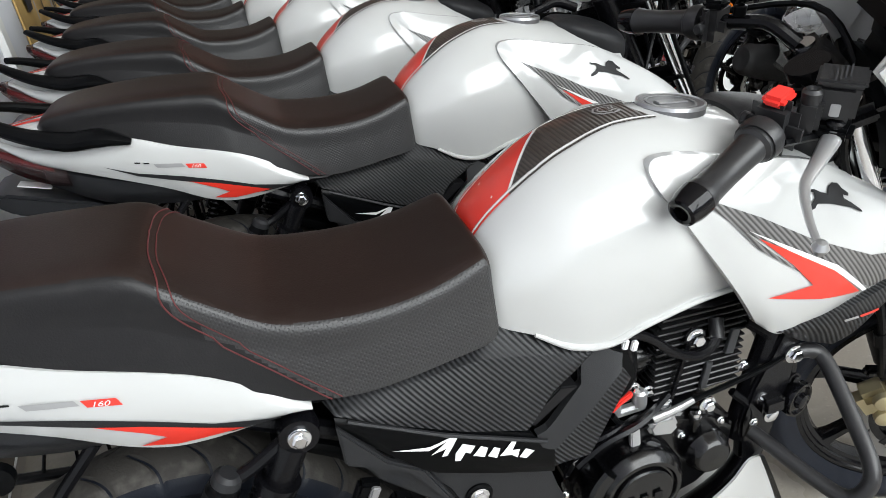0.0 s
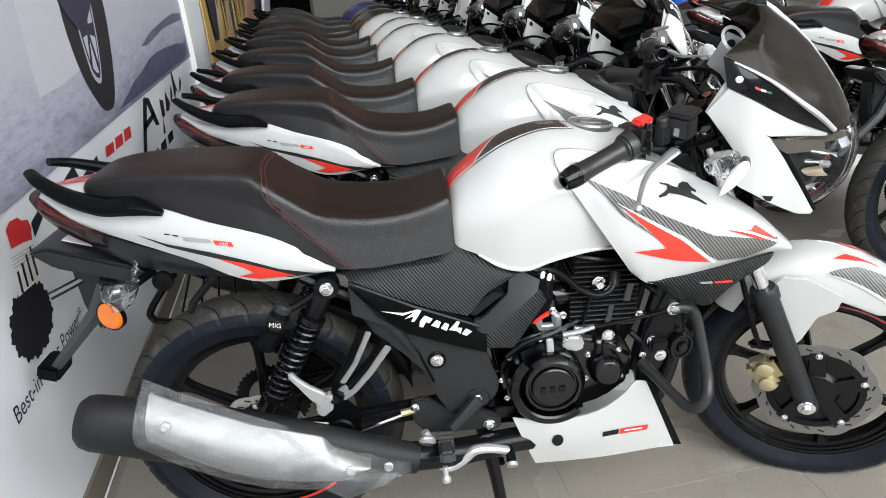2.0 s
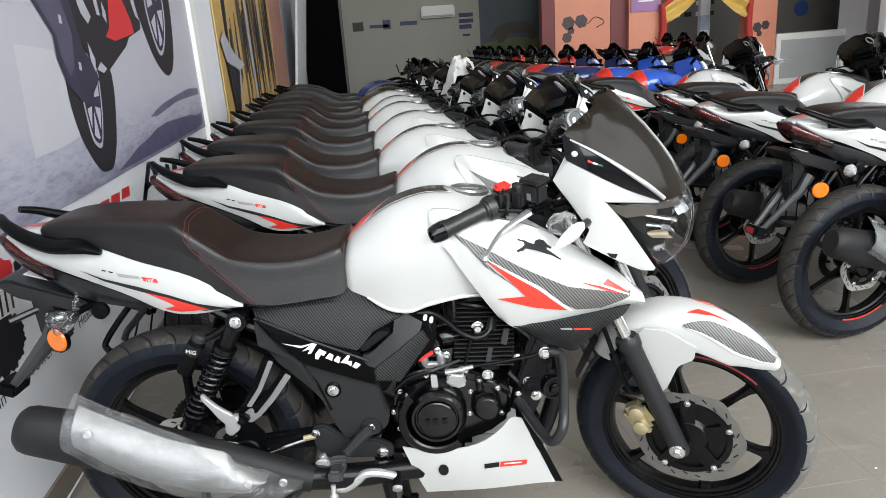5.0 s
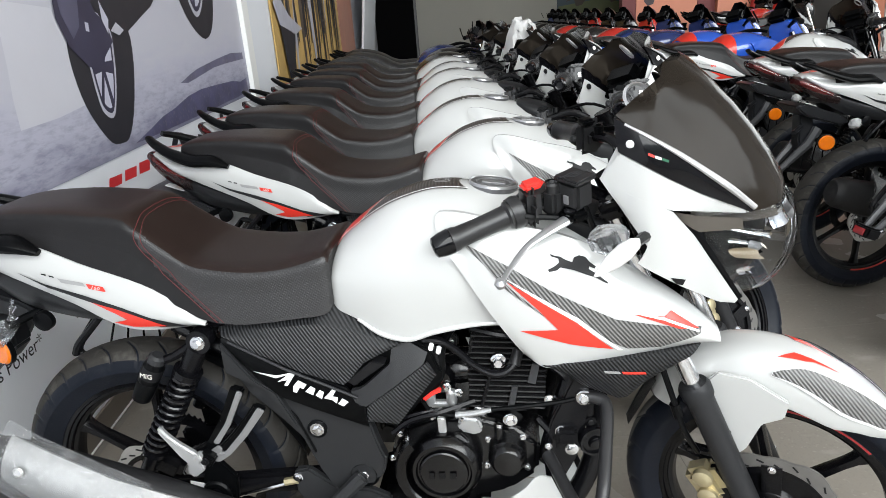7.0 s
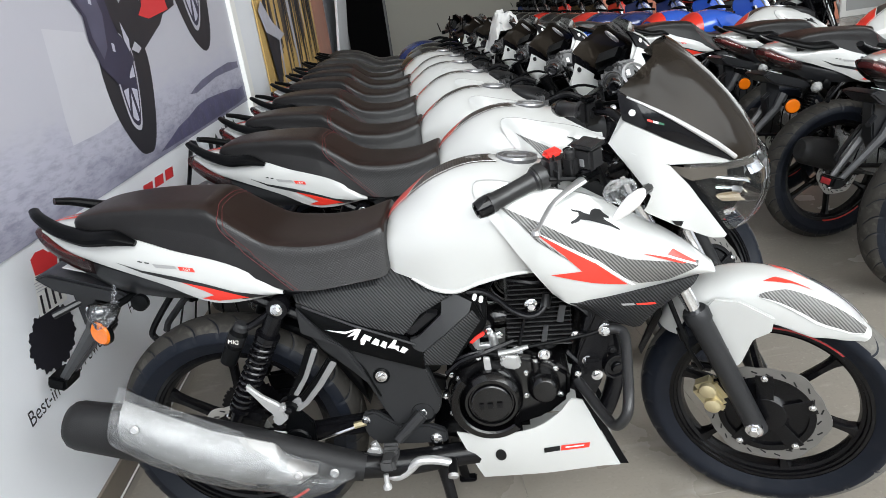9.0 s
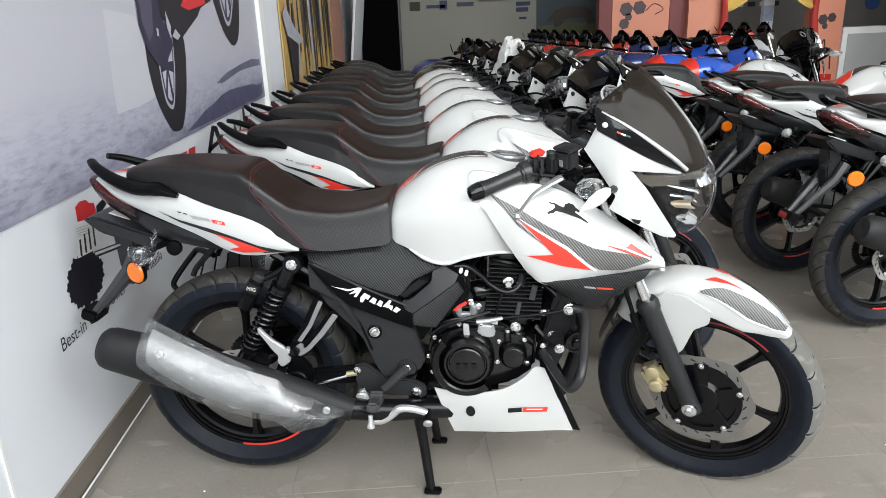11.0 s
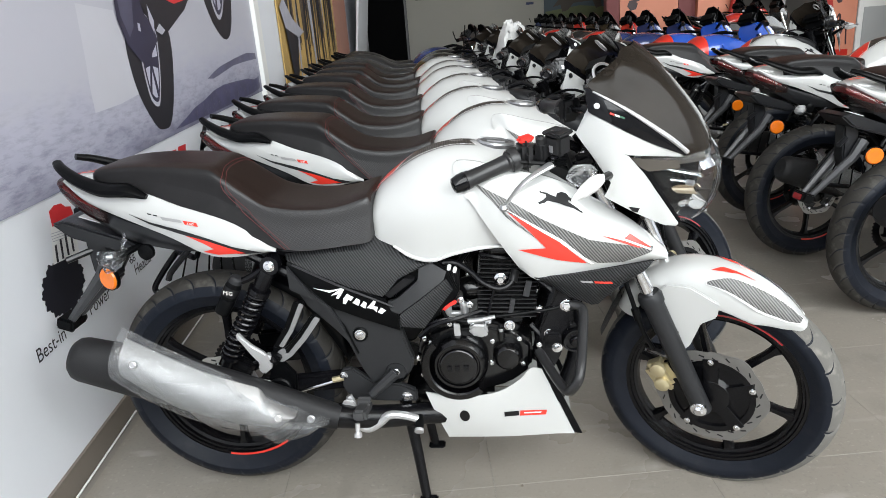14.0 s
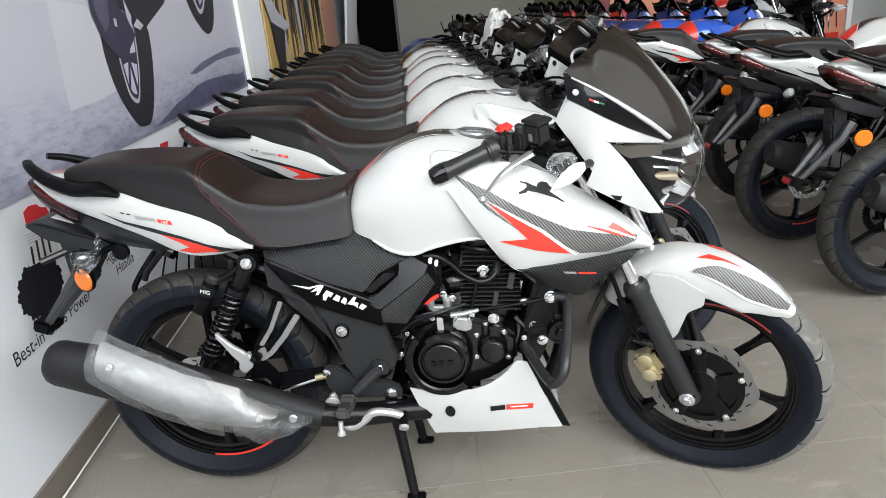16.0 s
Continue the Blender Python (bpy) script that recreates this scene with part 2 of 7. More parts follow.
def sheet(rows, ring=False):
    """Faces over a table of points; ring closes each row."""
    r, c = len(rows), len(rows[0])
    faces = []
    for i in range(r - 1):
        for j in range(c if ring else c - 1):
            k = (j + 1) % c
            faces.append((i * c + j, i * c + k, (i + 1) * c + k, (i + 1) * c + j))
    return [tuple(p) for row in rows for p in row], faces


def loft(rings, caps=True):
    v, f = sheet(rings, True)
    if caps:
        c = len(rings[0])
        f.append(tuple(reversed(range(c))))
        f.append(tuple(range(len(v) - c, len(v))))
    return v, f


def tube(pts, r, n=8, steps=None, straight=False, flat=1.0):
    """A round bar along a curve; r may be one radius or one for each point. flat: the ratio of its height to its width."""
    steps = steps or max(2, (len(pts) - 1) * 6)
    if len(pts) == 2:
        steps = 2
    p = polyline(pts, steps) if straight else spline(pts, steps)
    rr = np.full(steps, r, float) if np.isscalar(r) else np.interp(np.linspace(0, 1, steps), np.linspace(0, 1, len(r)), r)
    tang = np.gradient(p, axis=0)
    rings = []
    side = None
    for i in range(steps):
        t = tang[i] / (np.linalg.norm(tang[i]) + 1e-9)
        if side is None:
            ref = V3((0, 0, 1)) if abs(t[2]) < 0.9 else V3((0, 1, 0))
            side = np.cross(ref, t)
        side = side - t * (side @ t)
        side /= np.linalg.norm(side)
        up = np.cross(t, side)
        rings.append([p[i] + rr[i] * (side * math.cos(a) + up * flat * math.sin(a)) for a in np.linspace(0, 2 * math.pi, n, endpoint=False)])
    return loft(rings)


def lathe(profile, centre, axis=(0, 1, 0), n=32, close=True):
    """A turned shape: profile of (radius, place along the axis)."""
    a = V3(axis) / np.linalg.norm(axis)
    ref = V3((0, 0, 1)) if abs(a[2]) < 0.9 else V3((1, 0, 0))
    s = np.cross(ref, a)
    s /= np.linalg.norm(s)
    u = np.cross(a, s)
    rings = [[V3(centre) + a * h + r * (s * math.cos(q) + u * math.sin(q)) for q in np.linspace(0, 2 * math.pi, n, endpoint=False)] for r, h in profile]
    return loft(rings, close)


def from_bm(bm):
    bm.verts.index_update()
    out = [tuple(v.co) for v in bm.verts], [tuple(v.index for v in f.verts) for f in bm.faces]
    bm.free()
    return out


def prism(outline, y0, y1, bevel=0.003, segments=2):
    """A plate: an outline in x and z, given thickness along y, with rounded edges."""
    bm = bmesh.new()
    f = bm.faces.new([bm.verts.new((x, y0, z)) for x, z in outline])
    got = bmesh.ops.extrude_face_region(bm, geom=[f])
    for v in got["geom"]:
        if isinstance(v, bmesh.types.BMVert):
            v.co.y = y1
    bmesh.ops.recalc_face_normals(bm, faces=bm.faces)
    if bevel:
        bmesh.ops.bevel(bm, geom=list(bm.edges), offset=bevel, segments=segments, affect="EDGES", clamp_overlap=True)
    return from_bm(bm)


def box(centre, size, bevel=0.004, turn=(0, 0, 0), segments=2):
    bm = bmesh.new()
    bmesh.ops.create_cube(bm, size=1, matrix=Matrix.Diagonal((*size, 1)))
    if bevel:
        bmesh.ops.bevel(bm, geom=list(bm.edges), offset=bevel, segments=segments, affect="EDGES", clamp_overlap=True)
    bm.transform(pose(*centre, *turn))
    return from_bm(bm)


def skin(a, b, nu=16, nv=6, bulge=0.0, thick=0.004, smooth_a=True, smooth_b=True):
    """A moulded panel between two edge curves, bowed outwards (towards -y) and with real thickness."""
    pa = spline(a, nu) if smooth_a else polyline(a, nu)
    pb = spline(b, nu) if smooth_b else polyline(b, nu)
    outer, inner = [], []
    for v in np.linspace(0, 1, nv):
        row = pa + (pb - pa) * v
        row[:, 1] -= bulge * (1 - (2 * v - 1) ** 2)
        outer.append(row)
        inner.append(row + [0, thick, 0])
    v1, f1 = sheet(outer)
    v2, f2 = sheet(inner)
    k = len(v1)
    faces = f1 + [tuple(i + k for i in reversed(q)) for q in f2]
    edge = [j for j in range(nu)] + [i * nu + nu - 1 for i in range(1, nv)] + [(nv - 1) * nu + j for j in range(nu - 2, -1, -1)] + [i * nu for i in range(nv - 2, 0, -1)]
    faces += [(p, q, q + k, p + k) for p, q in zip(edge, edge[1:] + edge[:1])]
    return v1 + v2, faces


def rounded_corner(shape, nu, nv, ku, kv):
    """Draw the first corner of a skin in to a quarter round."""
    vs = [V3(p) for p in shape[0]]
    half = nu * nv
    for base in (0, half):
        grid = np.array(vs[base:base + half]).reshape(nv, nu, 3)
        du, dv = np.gradient(grid, axis=1) * (nu - 1), np.gradient(grid, axis=0) * (nv - 1)
        for j in range(nv):
            for i in range(nu):
                a, b = i / (nu - 1) / ku, j / (nv - 1) / kv
                if a < 1 and b < 1:
                    d = math.hypot(1 - a, 1 - b)
                    if d > 1:
                        vs[base + j * nu + i] = grid[j, i] + du[j, i] * ku * ((1 - (1 - a) / d) - a) + dv[j, i] * kv * ((1 - (1 - b) / d) - b)
    return [tuple(p) for p in vs], shape[1]


def body(keys, n=24, m=10, power=2.4, low=1.6):
    """A rounded hull along x. Keys: x, top, height of the widest line, bottom, half width, half width at the bottom."""
    rings = []
    for x, top, mid, bot, w, wb in spline(keys, n):
        half = []
        for a in np.linspace(0, math.pi / 2, m):
            half.append((w * math.sin(a) ** (2 / power), mid + (top - mid) * math.cos(a) ** (2 / power)))
        for a in np.linspace(0, 1, m // 2 + 1)[1:]:
            half.append((w + (wb - w) * a**low, mid + (bot - mid) * a))
        ring = [(x, -y, z) for y, z in half] + [(x, y, z) for y, z in reversed(half[1:])]
        rings.append(ring)
    return loft(rings)


def tree_of(*shapes):
    v, f = join(*shapes)
    return BVHTree.FromPolygons(v, f)


def decal(tree, outline, offset=0.0014, cut=0.012, way="side"):
    """A film laid on a panel: the outline, in x and z (or x and y from above), is pressed on to the surface."""
    bm = bmesh.new()
    vs = [bm.verts.new((x, 0, z)) for x, z in outline]
    bm.faces.new(vs)
    bm.normal_update()
    bmesh.ops.triangulate(bm, faces=bm.faces)
    for _ in range(6):
        long = [e for e in bm.edges if e.calc_length() > cut]
        if not long:
            break
        bmesh.ops.subdivide_edges(bm, edges=long, cuts=1)
        bmesh.ops.triangulate(bm, faces=[f for f in bm.faces if len(f.verts) > 3])
    last = None
    for v in bm.verts:
        start, ray = ((v.co.x, -1.0, v.co.z), (0, 1, 0)) if way == "side" else ((v.co.x, v.co.z, 2.0), (0, 0, -1))
        hit, normal, _, _ = tree.ray_cast(start, ray)
        if hit is None:
            hit, normal, _, _ = tree.find_nearest((start[0], -0.16, start[2]) if way == "side" else (start[0], start[1], 0.95))
        if normal.dot(Vector(ray)) > 0:
            normal = -normal
        v.co = hit + normal * offset
    return from_bm(bm)


def part(name, shape, material, parent, label="", sharp=32):
    """Links a shape as one mesh object under a thing or a part; a Pair as two."""
    if isinstance(shape, Pair):
        v, f = shape
        k, g = len(v) // 2, len(f) // 2
        first = part(name, (v[:k], f[:g]), material, parent, label, sharp)
        part(name, (v[k:], [tuple(i - k for i in q) for q in f[g:]]), material, parent, label, sharp)
        return first
    me = bpy.data.meshes.new(name)
    me.from_pydata(shape[0], [], shape[1])
    bm = bmesh.new()
    bm.from_mesh(me)
    bmesh.ops.recalc_face_normals(bm, faces=bm.faces)
    bm.to_mesh(me)
    bm.free()
    me.polygons.foreach_set("use_smooth", [True] * len(me.polygons))
    me.set_sharp_from_angle(angle=radians(sharp))
    me.materials.append(material)
    ob = new(name, me)
    if parent is not None:
        ob.parent = parent
        if label:
            ob["label"] = label
    return ob


def thing(name, label, category, group="", kind="", m=None):
    ob = new(name)
    ob.empty_display_size = 0.1
    if m is not None:
        ob.matrix_basis = m
    return tagged(ob, label, category, group, kind)


def crumpled(shape, size, seed):
    """Film gathered in folds: every point pushed by uneven noise."""
    vs = []
    for x, y, z in shape[0]:
        k = Vector((x * 45 + seed, y * 45, z * 45))
        d = noise.noise_vector(k) * size
        vs.append((x + d.x, y + d.y, z + d.z))
    return vs, shape[1]


def bolt(centre, r=0.008, axis=(0, -1, 0), h=0.006):
    return join(lathe([(r * 1.5, 0), (r * 1.5, h * 0.35), (r * 1.2, h * 0.45)], centre, axis, 12), lathe([(r, h * 0.4), (r, h), (r * 0.8, h * 1.15)], centre, axis, 6))

# ---- the motorcycle, built once: x ahead from the rear axle, y to its left, z up from the floor ----
AXIS_AT, RAKE = Vector((1.157, 0, 0.563)), 23.5


def steering(degrees):
    """The turn of the front end about the steering axis; positive to the bike's left."""
    axis = Vector((-math.sin(radians(RAKE)), 0, math.cos(radians(RAKE))))
    return Matrix.Translation(AXIS_AT) @ Matrix.Rotation(radians(degrees), 4, axis) @ Matrix.Translation(-AXIS_AT)


REAR, FRONT = (0.0, 0.0, 0.319), (1.326, 0.0, 0.287)


def tyre(centre, r, half, bead, m, parent, dusty=False, rows=31, grooves=26):
    """A tyre with a round crown; slanting grooves are cut into its dusty tread."""
    segments = grooves * 16
    slant = 1.0 if dusty else 1.2
    rings, depth = [], r - bead

    def grooved(i, ph):
        return ((i * grooves / segments) + (0.5 if ph > 0 else 0)) % 1.0 < 0.125 and abs(ph) > 0.07

    for i in range(segments):
        row = []
        for j in range(rows):
            ph = -1 + 2 * j / (rows - 1)
            th = 2 * math.pi * (i / segments - (slant * abs(ph) + 0.25 * math.sin(5 * abs(ph))) / grooves)
            a = abs(ph) * 1.95
            b = min(a, 1.57)
            y = half * math.sin(b) * (1 if ph > 0 else -1) * (1 if a <= 1.57 else 1 - 0.35 * (a - 1.57) / 0.38)
            rad = bead + depth * (0.40 + 0.60 * math.cos(b)) if a <= 1.57 else bead + depth * 0.40 * (1 - (a - 1.57) / 0.38)
            if grooved(i, ph) and abs(ph) < 0.72:
                rad -= 0.0035
            row.append((centre[0] + rad * math.cos(th), centre[1] + y, centre[2] + rad * math.sin(th)))
        rings.append(row)
    rings.append(rings[0])
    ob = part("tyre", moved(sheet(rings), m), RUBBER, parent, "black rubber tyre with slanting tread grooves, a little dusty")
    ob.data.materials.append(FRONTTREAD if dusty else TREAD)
    for k, f in enumerate(ob.data.polygons):
        i, j = divmod(k, rows - 1)
        ph = -1 + 2 * (j + 0.5) / (rows - 1)
        th = 2 * math.pi * i / segments
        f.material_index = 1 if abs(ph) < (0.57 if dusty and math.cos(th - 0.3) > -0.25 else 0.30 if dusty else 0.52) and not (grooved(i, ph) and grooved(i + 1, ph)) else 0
    return ob


def wheel(name, centre, r, half, m, parent, disc_side_r, label):
    """Alloy wheel: rim, hub, spokes, brake disc and tyre."""
    w = half * 0.62
    bead = 0.226 if name == "front_wheel" else 0.238
    rim = lathe([(bead + 0.006, -w), (bead + 0.004, -w + 0.006), (bead - 0.014, -w + 0.012), (bead - 0.022, 0), (bead - 0.014, w - 0.012), (bead + 0.004, w - 0.006), (bead + 0.006, w),
                 (bead - 0.008, w), (bead - 0.010, w * 0.86), (bead - 0.016, w * 0.84), (bead - 0.018, w * 0.6), (bead - 0.026, w * 0.5), (bead - 0.030, 0), (bead - 0.026, -w * 0.5), (bead - 0.018, -w * 0.6), (bead - 0.016, -w * 0.84), (bead - 0.010, -w * 0.86), (bead - 0.008, -w), (bead + 0.006, -w)], centre, n=64, close=False)
    hub = lathe([(0.018, -0.062), (0.034, -0.06), (0.040, -0.03), (0.034, 0), (0.040, 0.03), (0.034, 0.06), (0.018, 0.062)], centre, n=24)
    base = part(name, moved(join(rim, hub), m), RIM, parent, label)
    for k in range(6):
        a = math.pi / 3 * k + (0.785 if name == "front_wheel" else 0.49)
        c, s = math.cos(a), math.sin(a)
        rows = []
        for q, wide, deep in ((0.030, 0.013, 0.020), (0.09, 0.010, 0.016), (0.15, 0.0095, 0.014), (0.175, 0.011, 0.015), (0.192, 0.018, 0.017)):
            ring = []
            q *= bead / 0.216
            for uu, vv in ((-1, -0.5), (-0.6, -1), (0.6, -1), (1, -0.5), (1, 0.5), (0.6, 1), (-0.6, 1), (-1, 0.5)):
                ring.append((centre[0] + q * c - wide * uu * s, centre[1] + deep * vv, centre[2] + q * s + wide * uu * c))
            rows.append(ring)
        part("spoke", moved(loft(rows), m), RIM, base)
    tyre(centre, r, half, bead, m, base, name == "front_wheel", grooves=20 if name == "front_wheel" else 30)
    # red lettered rim tape as a plain arc
    for side in (-1, 1):
        rows = [[(centre[0] + rr * math.cos(a), centre[1] + side * (w + 0.0012), centre[2] + rr * math.sin(a)) for rr in ((bead - 0.0048 if name == "front_wheel" else bead - 0.0065), bead + 0.0005)] for a in (np.linspace(0.85, 1.6, 18) if name == "front_wheel" else np.linspace(-1.75, -0.95, 18))]
        part("rim_tape", moved(sheet(rows), m), REDLENS if name == "front_wheel" else RED, base, "red rim sticker")
    # petal brake disc with a carrier
    y = disc_side_r
    prof = []
    for i in range(96):
        a = 2 * math.pi * i / 96
        rr = disc_radius(name) * (1 + 0.03 * math.copysign(abs(math.cos(6 * a)) ** 0.5, math.cos(6 * a)) + 0.012 * math.cos(12 * a))
        prof.append((rr * math.cos(a), rr * math.sin(a)))
    inner = disc_radius(name) * (0.80 if name == "front_wheel" else 0.77)
    rows = []
    for px, pz, in prof:
        h = math.hypot(px, pz)
        row = [(px, y - 0.002, pz), (px, y + 0.002, pz), (px / h * inner, y + 0.002, pz / h * inner), (px / h * inner, y - 0.002, pz / h * inner)]
        rows.append([(centre[0] + p, q + centre[1], centre[2] + t) for p, q, t in row])
    rows.append(rows[0])
    disc = part("brake_disc", moved(sheet(rows, True), m), DISC if name == "front_wheel" else PALEDISC, base, "wavy steel brake disc with drilled slots")
    carrier = [lathe([(0.028, y - 0.008), (inner * 0.42, y - 0.006), (inner * 0.46, y), (inner * 0.52, y + 0.004), (inner * 0.52, y + 0.009), (0.028, y + 0.012)], (centre[0], centre[1], centre[2]), n=28), lathe([(inner * 0.86, y - 0.003), (inner * 1.0, y - 0.003), (inner * 1.0, y + 0.005), (inner * 0.86, y + 0.005), (inner * 0.86, y - 0.003)], (centre[0], centre[1], centre[2]), n=48, close=False)]
    if name == "front_wheel":
        carrier.append(lathe([(0.030, y + 0.004), (inner * 0.90, y + 0.004), (inner * 0.90, y + 0.007), (0.030, y + 0.007)], (centre[0], centre[1], centre[2]), n=48, close=False))
    slots = []
    for k in range(24):
        a = math.pi / 12 * k
        rr = disc_radius(name) * (0.90 if k % 2 else 0.84)
        cx, cz = centre[0] + rr * math.cos(a), centre[2] + rr * math.sin(a)
        slots.append(box((cx, centre[1] + y - 0.0024, cz), (0.014, 0.0012, 0.0035), 0, (0, -math.degrees(a) - 60, 0)))
    heads, arms = [], []
    for k in range(5):
        a = 2 * math.pi / 5 * k + 0.4
        arms.append(prism([(centre[0] + q * math.cos(a + d), centre[2] + q * math.sin(a + d)) for q, d in ((0.045, -0.42), (inner * 1.05, -0.17), (inner * 1.05, 0.17), (0.045, 0.42))], y - 0.004, y + 0.003, 0.001, 1))
        heads.append(bolt((centre[0] + inner * 0.97 * math.cos(a), centre[1] + y - 0.004, centre[2] + inner * 0.97 * math.sin(a)), 0.0055))
    if name == "rear_wheel":
        rows = []
        for i in range(160):
            a = 2 * math.pi * i / 160
            rr = 0.088 + (0.005 if i % 4 < 2 else 0.0)
            rows.append([(centre[0] + q * math.cos(a), centre[1] + yy, centre[2] + q * math.sin(a)) for q, yy in ((0.062, 0.070), (rr, 0.070), (rr, 0.075), (0.062, 0.075))])
        rows.append(rows[0])
        part("sprocket", moved(sheet(rows, True), m), STEELBLACK, base, "dark toothed rear sprocket")
    for piece in slots:
        part("slot", moved(piece, m), BLACKFILM, disc)
    part("disc_carrier", moved(join(*carrier), m), RIM, base)
    for arm in arms:
        part("carrier_arm", moved(arm, m), RIM, disc)
    for head in heads:
        part("disc_bolt", moved(head, m), CHROME, disc)
    return base


def disc_radius(name):
    return 0.134 if name == "front_wheel" else 0.10


def build_motorcycle(label, steered):
    turn = steering(steered)
    moto = thing("motorcycle", label, "motorcycle", "parked motorcycles")
    ident = Matrix.Identity(4)
    wheel("rear_wheel", REAR, 0.324, 0.056, ident, moto, -0.062, "black six-spoke rear wheel")
    nut = Matrix.Translation((1.304, -0.115, 0.276))
    settle = turn @ nut @ Matrix.Rotation(radians(-5), 4, "X") @ nut.inverted()
    wheel("front_wheel", FRONT, 0.303, 0.048, settle, moto, -0.060, "black six-spoke front wheel turned aside")

    # fuel tank
    tank_shape = body([(0.462, 0.835, 0.79, 0.754, 0.092, 0.092), (0.480, 0.868, 0.80, 0.746, 0.110, 0.106), (0.525, 0.905, 0.805, 0.727, 0.128, 0.118), (0.585, 0.941, 0.81, 0.694, 0.142, 0.128),
                       (0.66, 0.960, 0.815, 0.711, 0.148, 0.132), (0.735, 0.956, 0.815, 0.723, 0.146, 0.130), (0.81, 0.940, 0.815, 0.724, 0.140, 0.120), (0.90, 0.915, 0.81, 0.72, 0.120, 0.10), (0.985, 0.87, 0.80, 0.74, 0.095, 0.07)], 30, 12, 2.05)
    tank = part("fuel_tank", tank_shape, WHITE, moto, "glossy white fuel tank with red and carbon-look film", 60)
    tt = tree_of(tank_shape)
    part("red_stripe", decal(tt, [(0.458, -0.030), (0.483, -0.036), (0.523, -0.037), (0.594, 0.041), (0.566, 0.044), (0.51, 0.043), (0.47, 0.042), (0.458, 0.038)], way="top"), RED, tank)
    part("carbon_stripe", decal(tt, [(0.529, -0.037), (0.56, -0.040), (0.61, -0.039), (0.665, -0.034), (0.722, -0.034), (0.712, -0.016), (0.709, 0.0), (0.712, 0.016), (0.722, 0.034), (0.665, 0.036), (0.61, 0.041), (0.601, 0.0415)], way="top"), CARBONDARK, tank)
    part("dividing_line", decal(tt, [(0.524, -0.037), (0.5285, -0.037), (0.6005, 0.0415), (0.5945, 0.0415)], 0.0018, way="top"), WHITETEXT, tank)
    for s in (-1, 1):
        line = [(0.460, s * 0.034), (0.483, s * 0.040), (0.523, s * 0.0415), (0.56, s * 0.044), (0.61, s * 0.043), (0.665, s * 0.038), (0.727, s * 0.0375)]
        for name, near, far, run, m in (("pinstripe", -0.0028, 0.0, line, WHITETEXT), ("dark_line", 0.001, 0.0042, line[2:], CARBONDARK), ("red_line", 0.001, 0.0042, line[:3], RED)):
            part(name, decal(tt, [(x, y + s * near) for x, y in run] + [(x, y + s * far) for x, y in reversed(run)], 0.0018, way="top"), m, tank)
    crest = [(0.018, -0.013), (0.008, -0.017), (-0.010, -0.013), (-0.017, 0.0), (-0.010, 0.013), (0.008, 0.017), (0.018, 0.013), (0.013, 0.0)]
    for k, near, far in ((0, 0.82, 1.0), (1, 0.45, 0.58)):
        rim_out, rim_in = [(0.676 + far * x, far * y) for x, y in crest], [(0.676 + near * x, near * y) for x, y in crest]
        for j in range(8):
            part("badge_line", decal(tt, [rim_out[j], rim_out[(j + 1) % 8], rim_in[(j + 1) % 8], rim_in[j]], 0.0026, way="top"), GREYFILM, tank)
    cap = part("filler_cap", lathe([(0.046, -0.004), (0.046, 0.005), (0.043, 0.0075), (0.036, 0.0075), (0.034, 0.006), (0.0, 0.006)], (0.773, 0, 0.9465), (0.14, 0, 1), 40), mat("brushed_grey_steel", (0.20, 0.20, 0.205), 0.32, 0.7, 0.1, 20), tank, "round grey filler cap with bright rim")
    part("cap_rim", lathe([(0.0465, 0.004), (0.0455, 0.0085), (0.0440, 0.0095), (0.0425, 0.0075)], (0.773, 0, 0.9465), (0.14, 0, 1), 40, False), SILVER, cap)
    part("key_flap", join(box((0.774, 0, 0.9532), (0.045, 0.016, 0.003), 0.0012, (0, 8, 0)), lathe([(0.034, 0.0062), (0.034, 0.0074), (0.031, 0.0074), (0.031, 0.0062)], (0.773, 0, 0.9465), (0.14, 0, 1), 36, False)), FOOTGREY, cap)
    # raised lower flank and dark cover behind the steering head
    part("tank_edge", both(tube([(0.515, -0.116, 0.732), (0.56, -0.127, 0.706), (0.61, -0.131, 0.696), (0.66, -0.133, 0.711), (0.735, -0.131, 0.724), (0.80, -0.124, 0.722)], [0.003, 0.005, 0.005, 0.005, 0.005, 0.004], 8)), WHITE, tank)
    part("tank_nose_cover", body([(0.845, 0.938, 0.92, 0.90, 0.045, 0.045), (0.88, 0.938, 0.91, 0.88, 0.078, 0.075), (0.95, 0.92, 0.88, 0.84, 0.09, 0.08), (1.0, 0.89, 0.86, 0.82, 0.07, 0.06)], 10, 8), GREYPLASTIC, moto, "dark grey cover ahead of the filler cap")

    # tank shrouds with their films
    sh_a = [(0.656, -0.104, 0.930), (0.715, -0.120, 0.932), (0.80, -0.126, 0.910), (0.90, -0.124, 0.882), (1.0, -0.114, 0.825), (1.09, -0.104, 0.762), (1.168, -0.090, 0.690)]
    sh_b = [(0.818, -0.150, 0.674), (0.855, -0.150, 0.645), (0.90, -0.150, 0.645), (0.95, -0.146, 0.652), (1.06, -0.122, 0.660), (1.163, -0.090, 0.664)]
    shroud_shape = skin(sh_a, sh_b, 42, 24, 0.033, 0.012)
    shroud_shape = rounded_corner(shroud_shape, 42, 24, 0.09, 0.17)
    # the shroud lies on the tank and stands a little proud of it
    seated = []
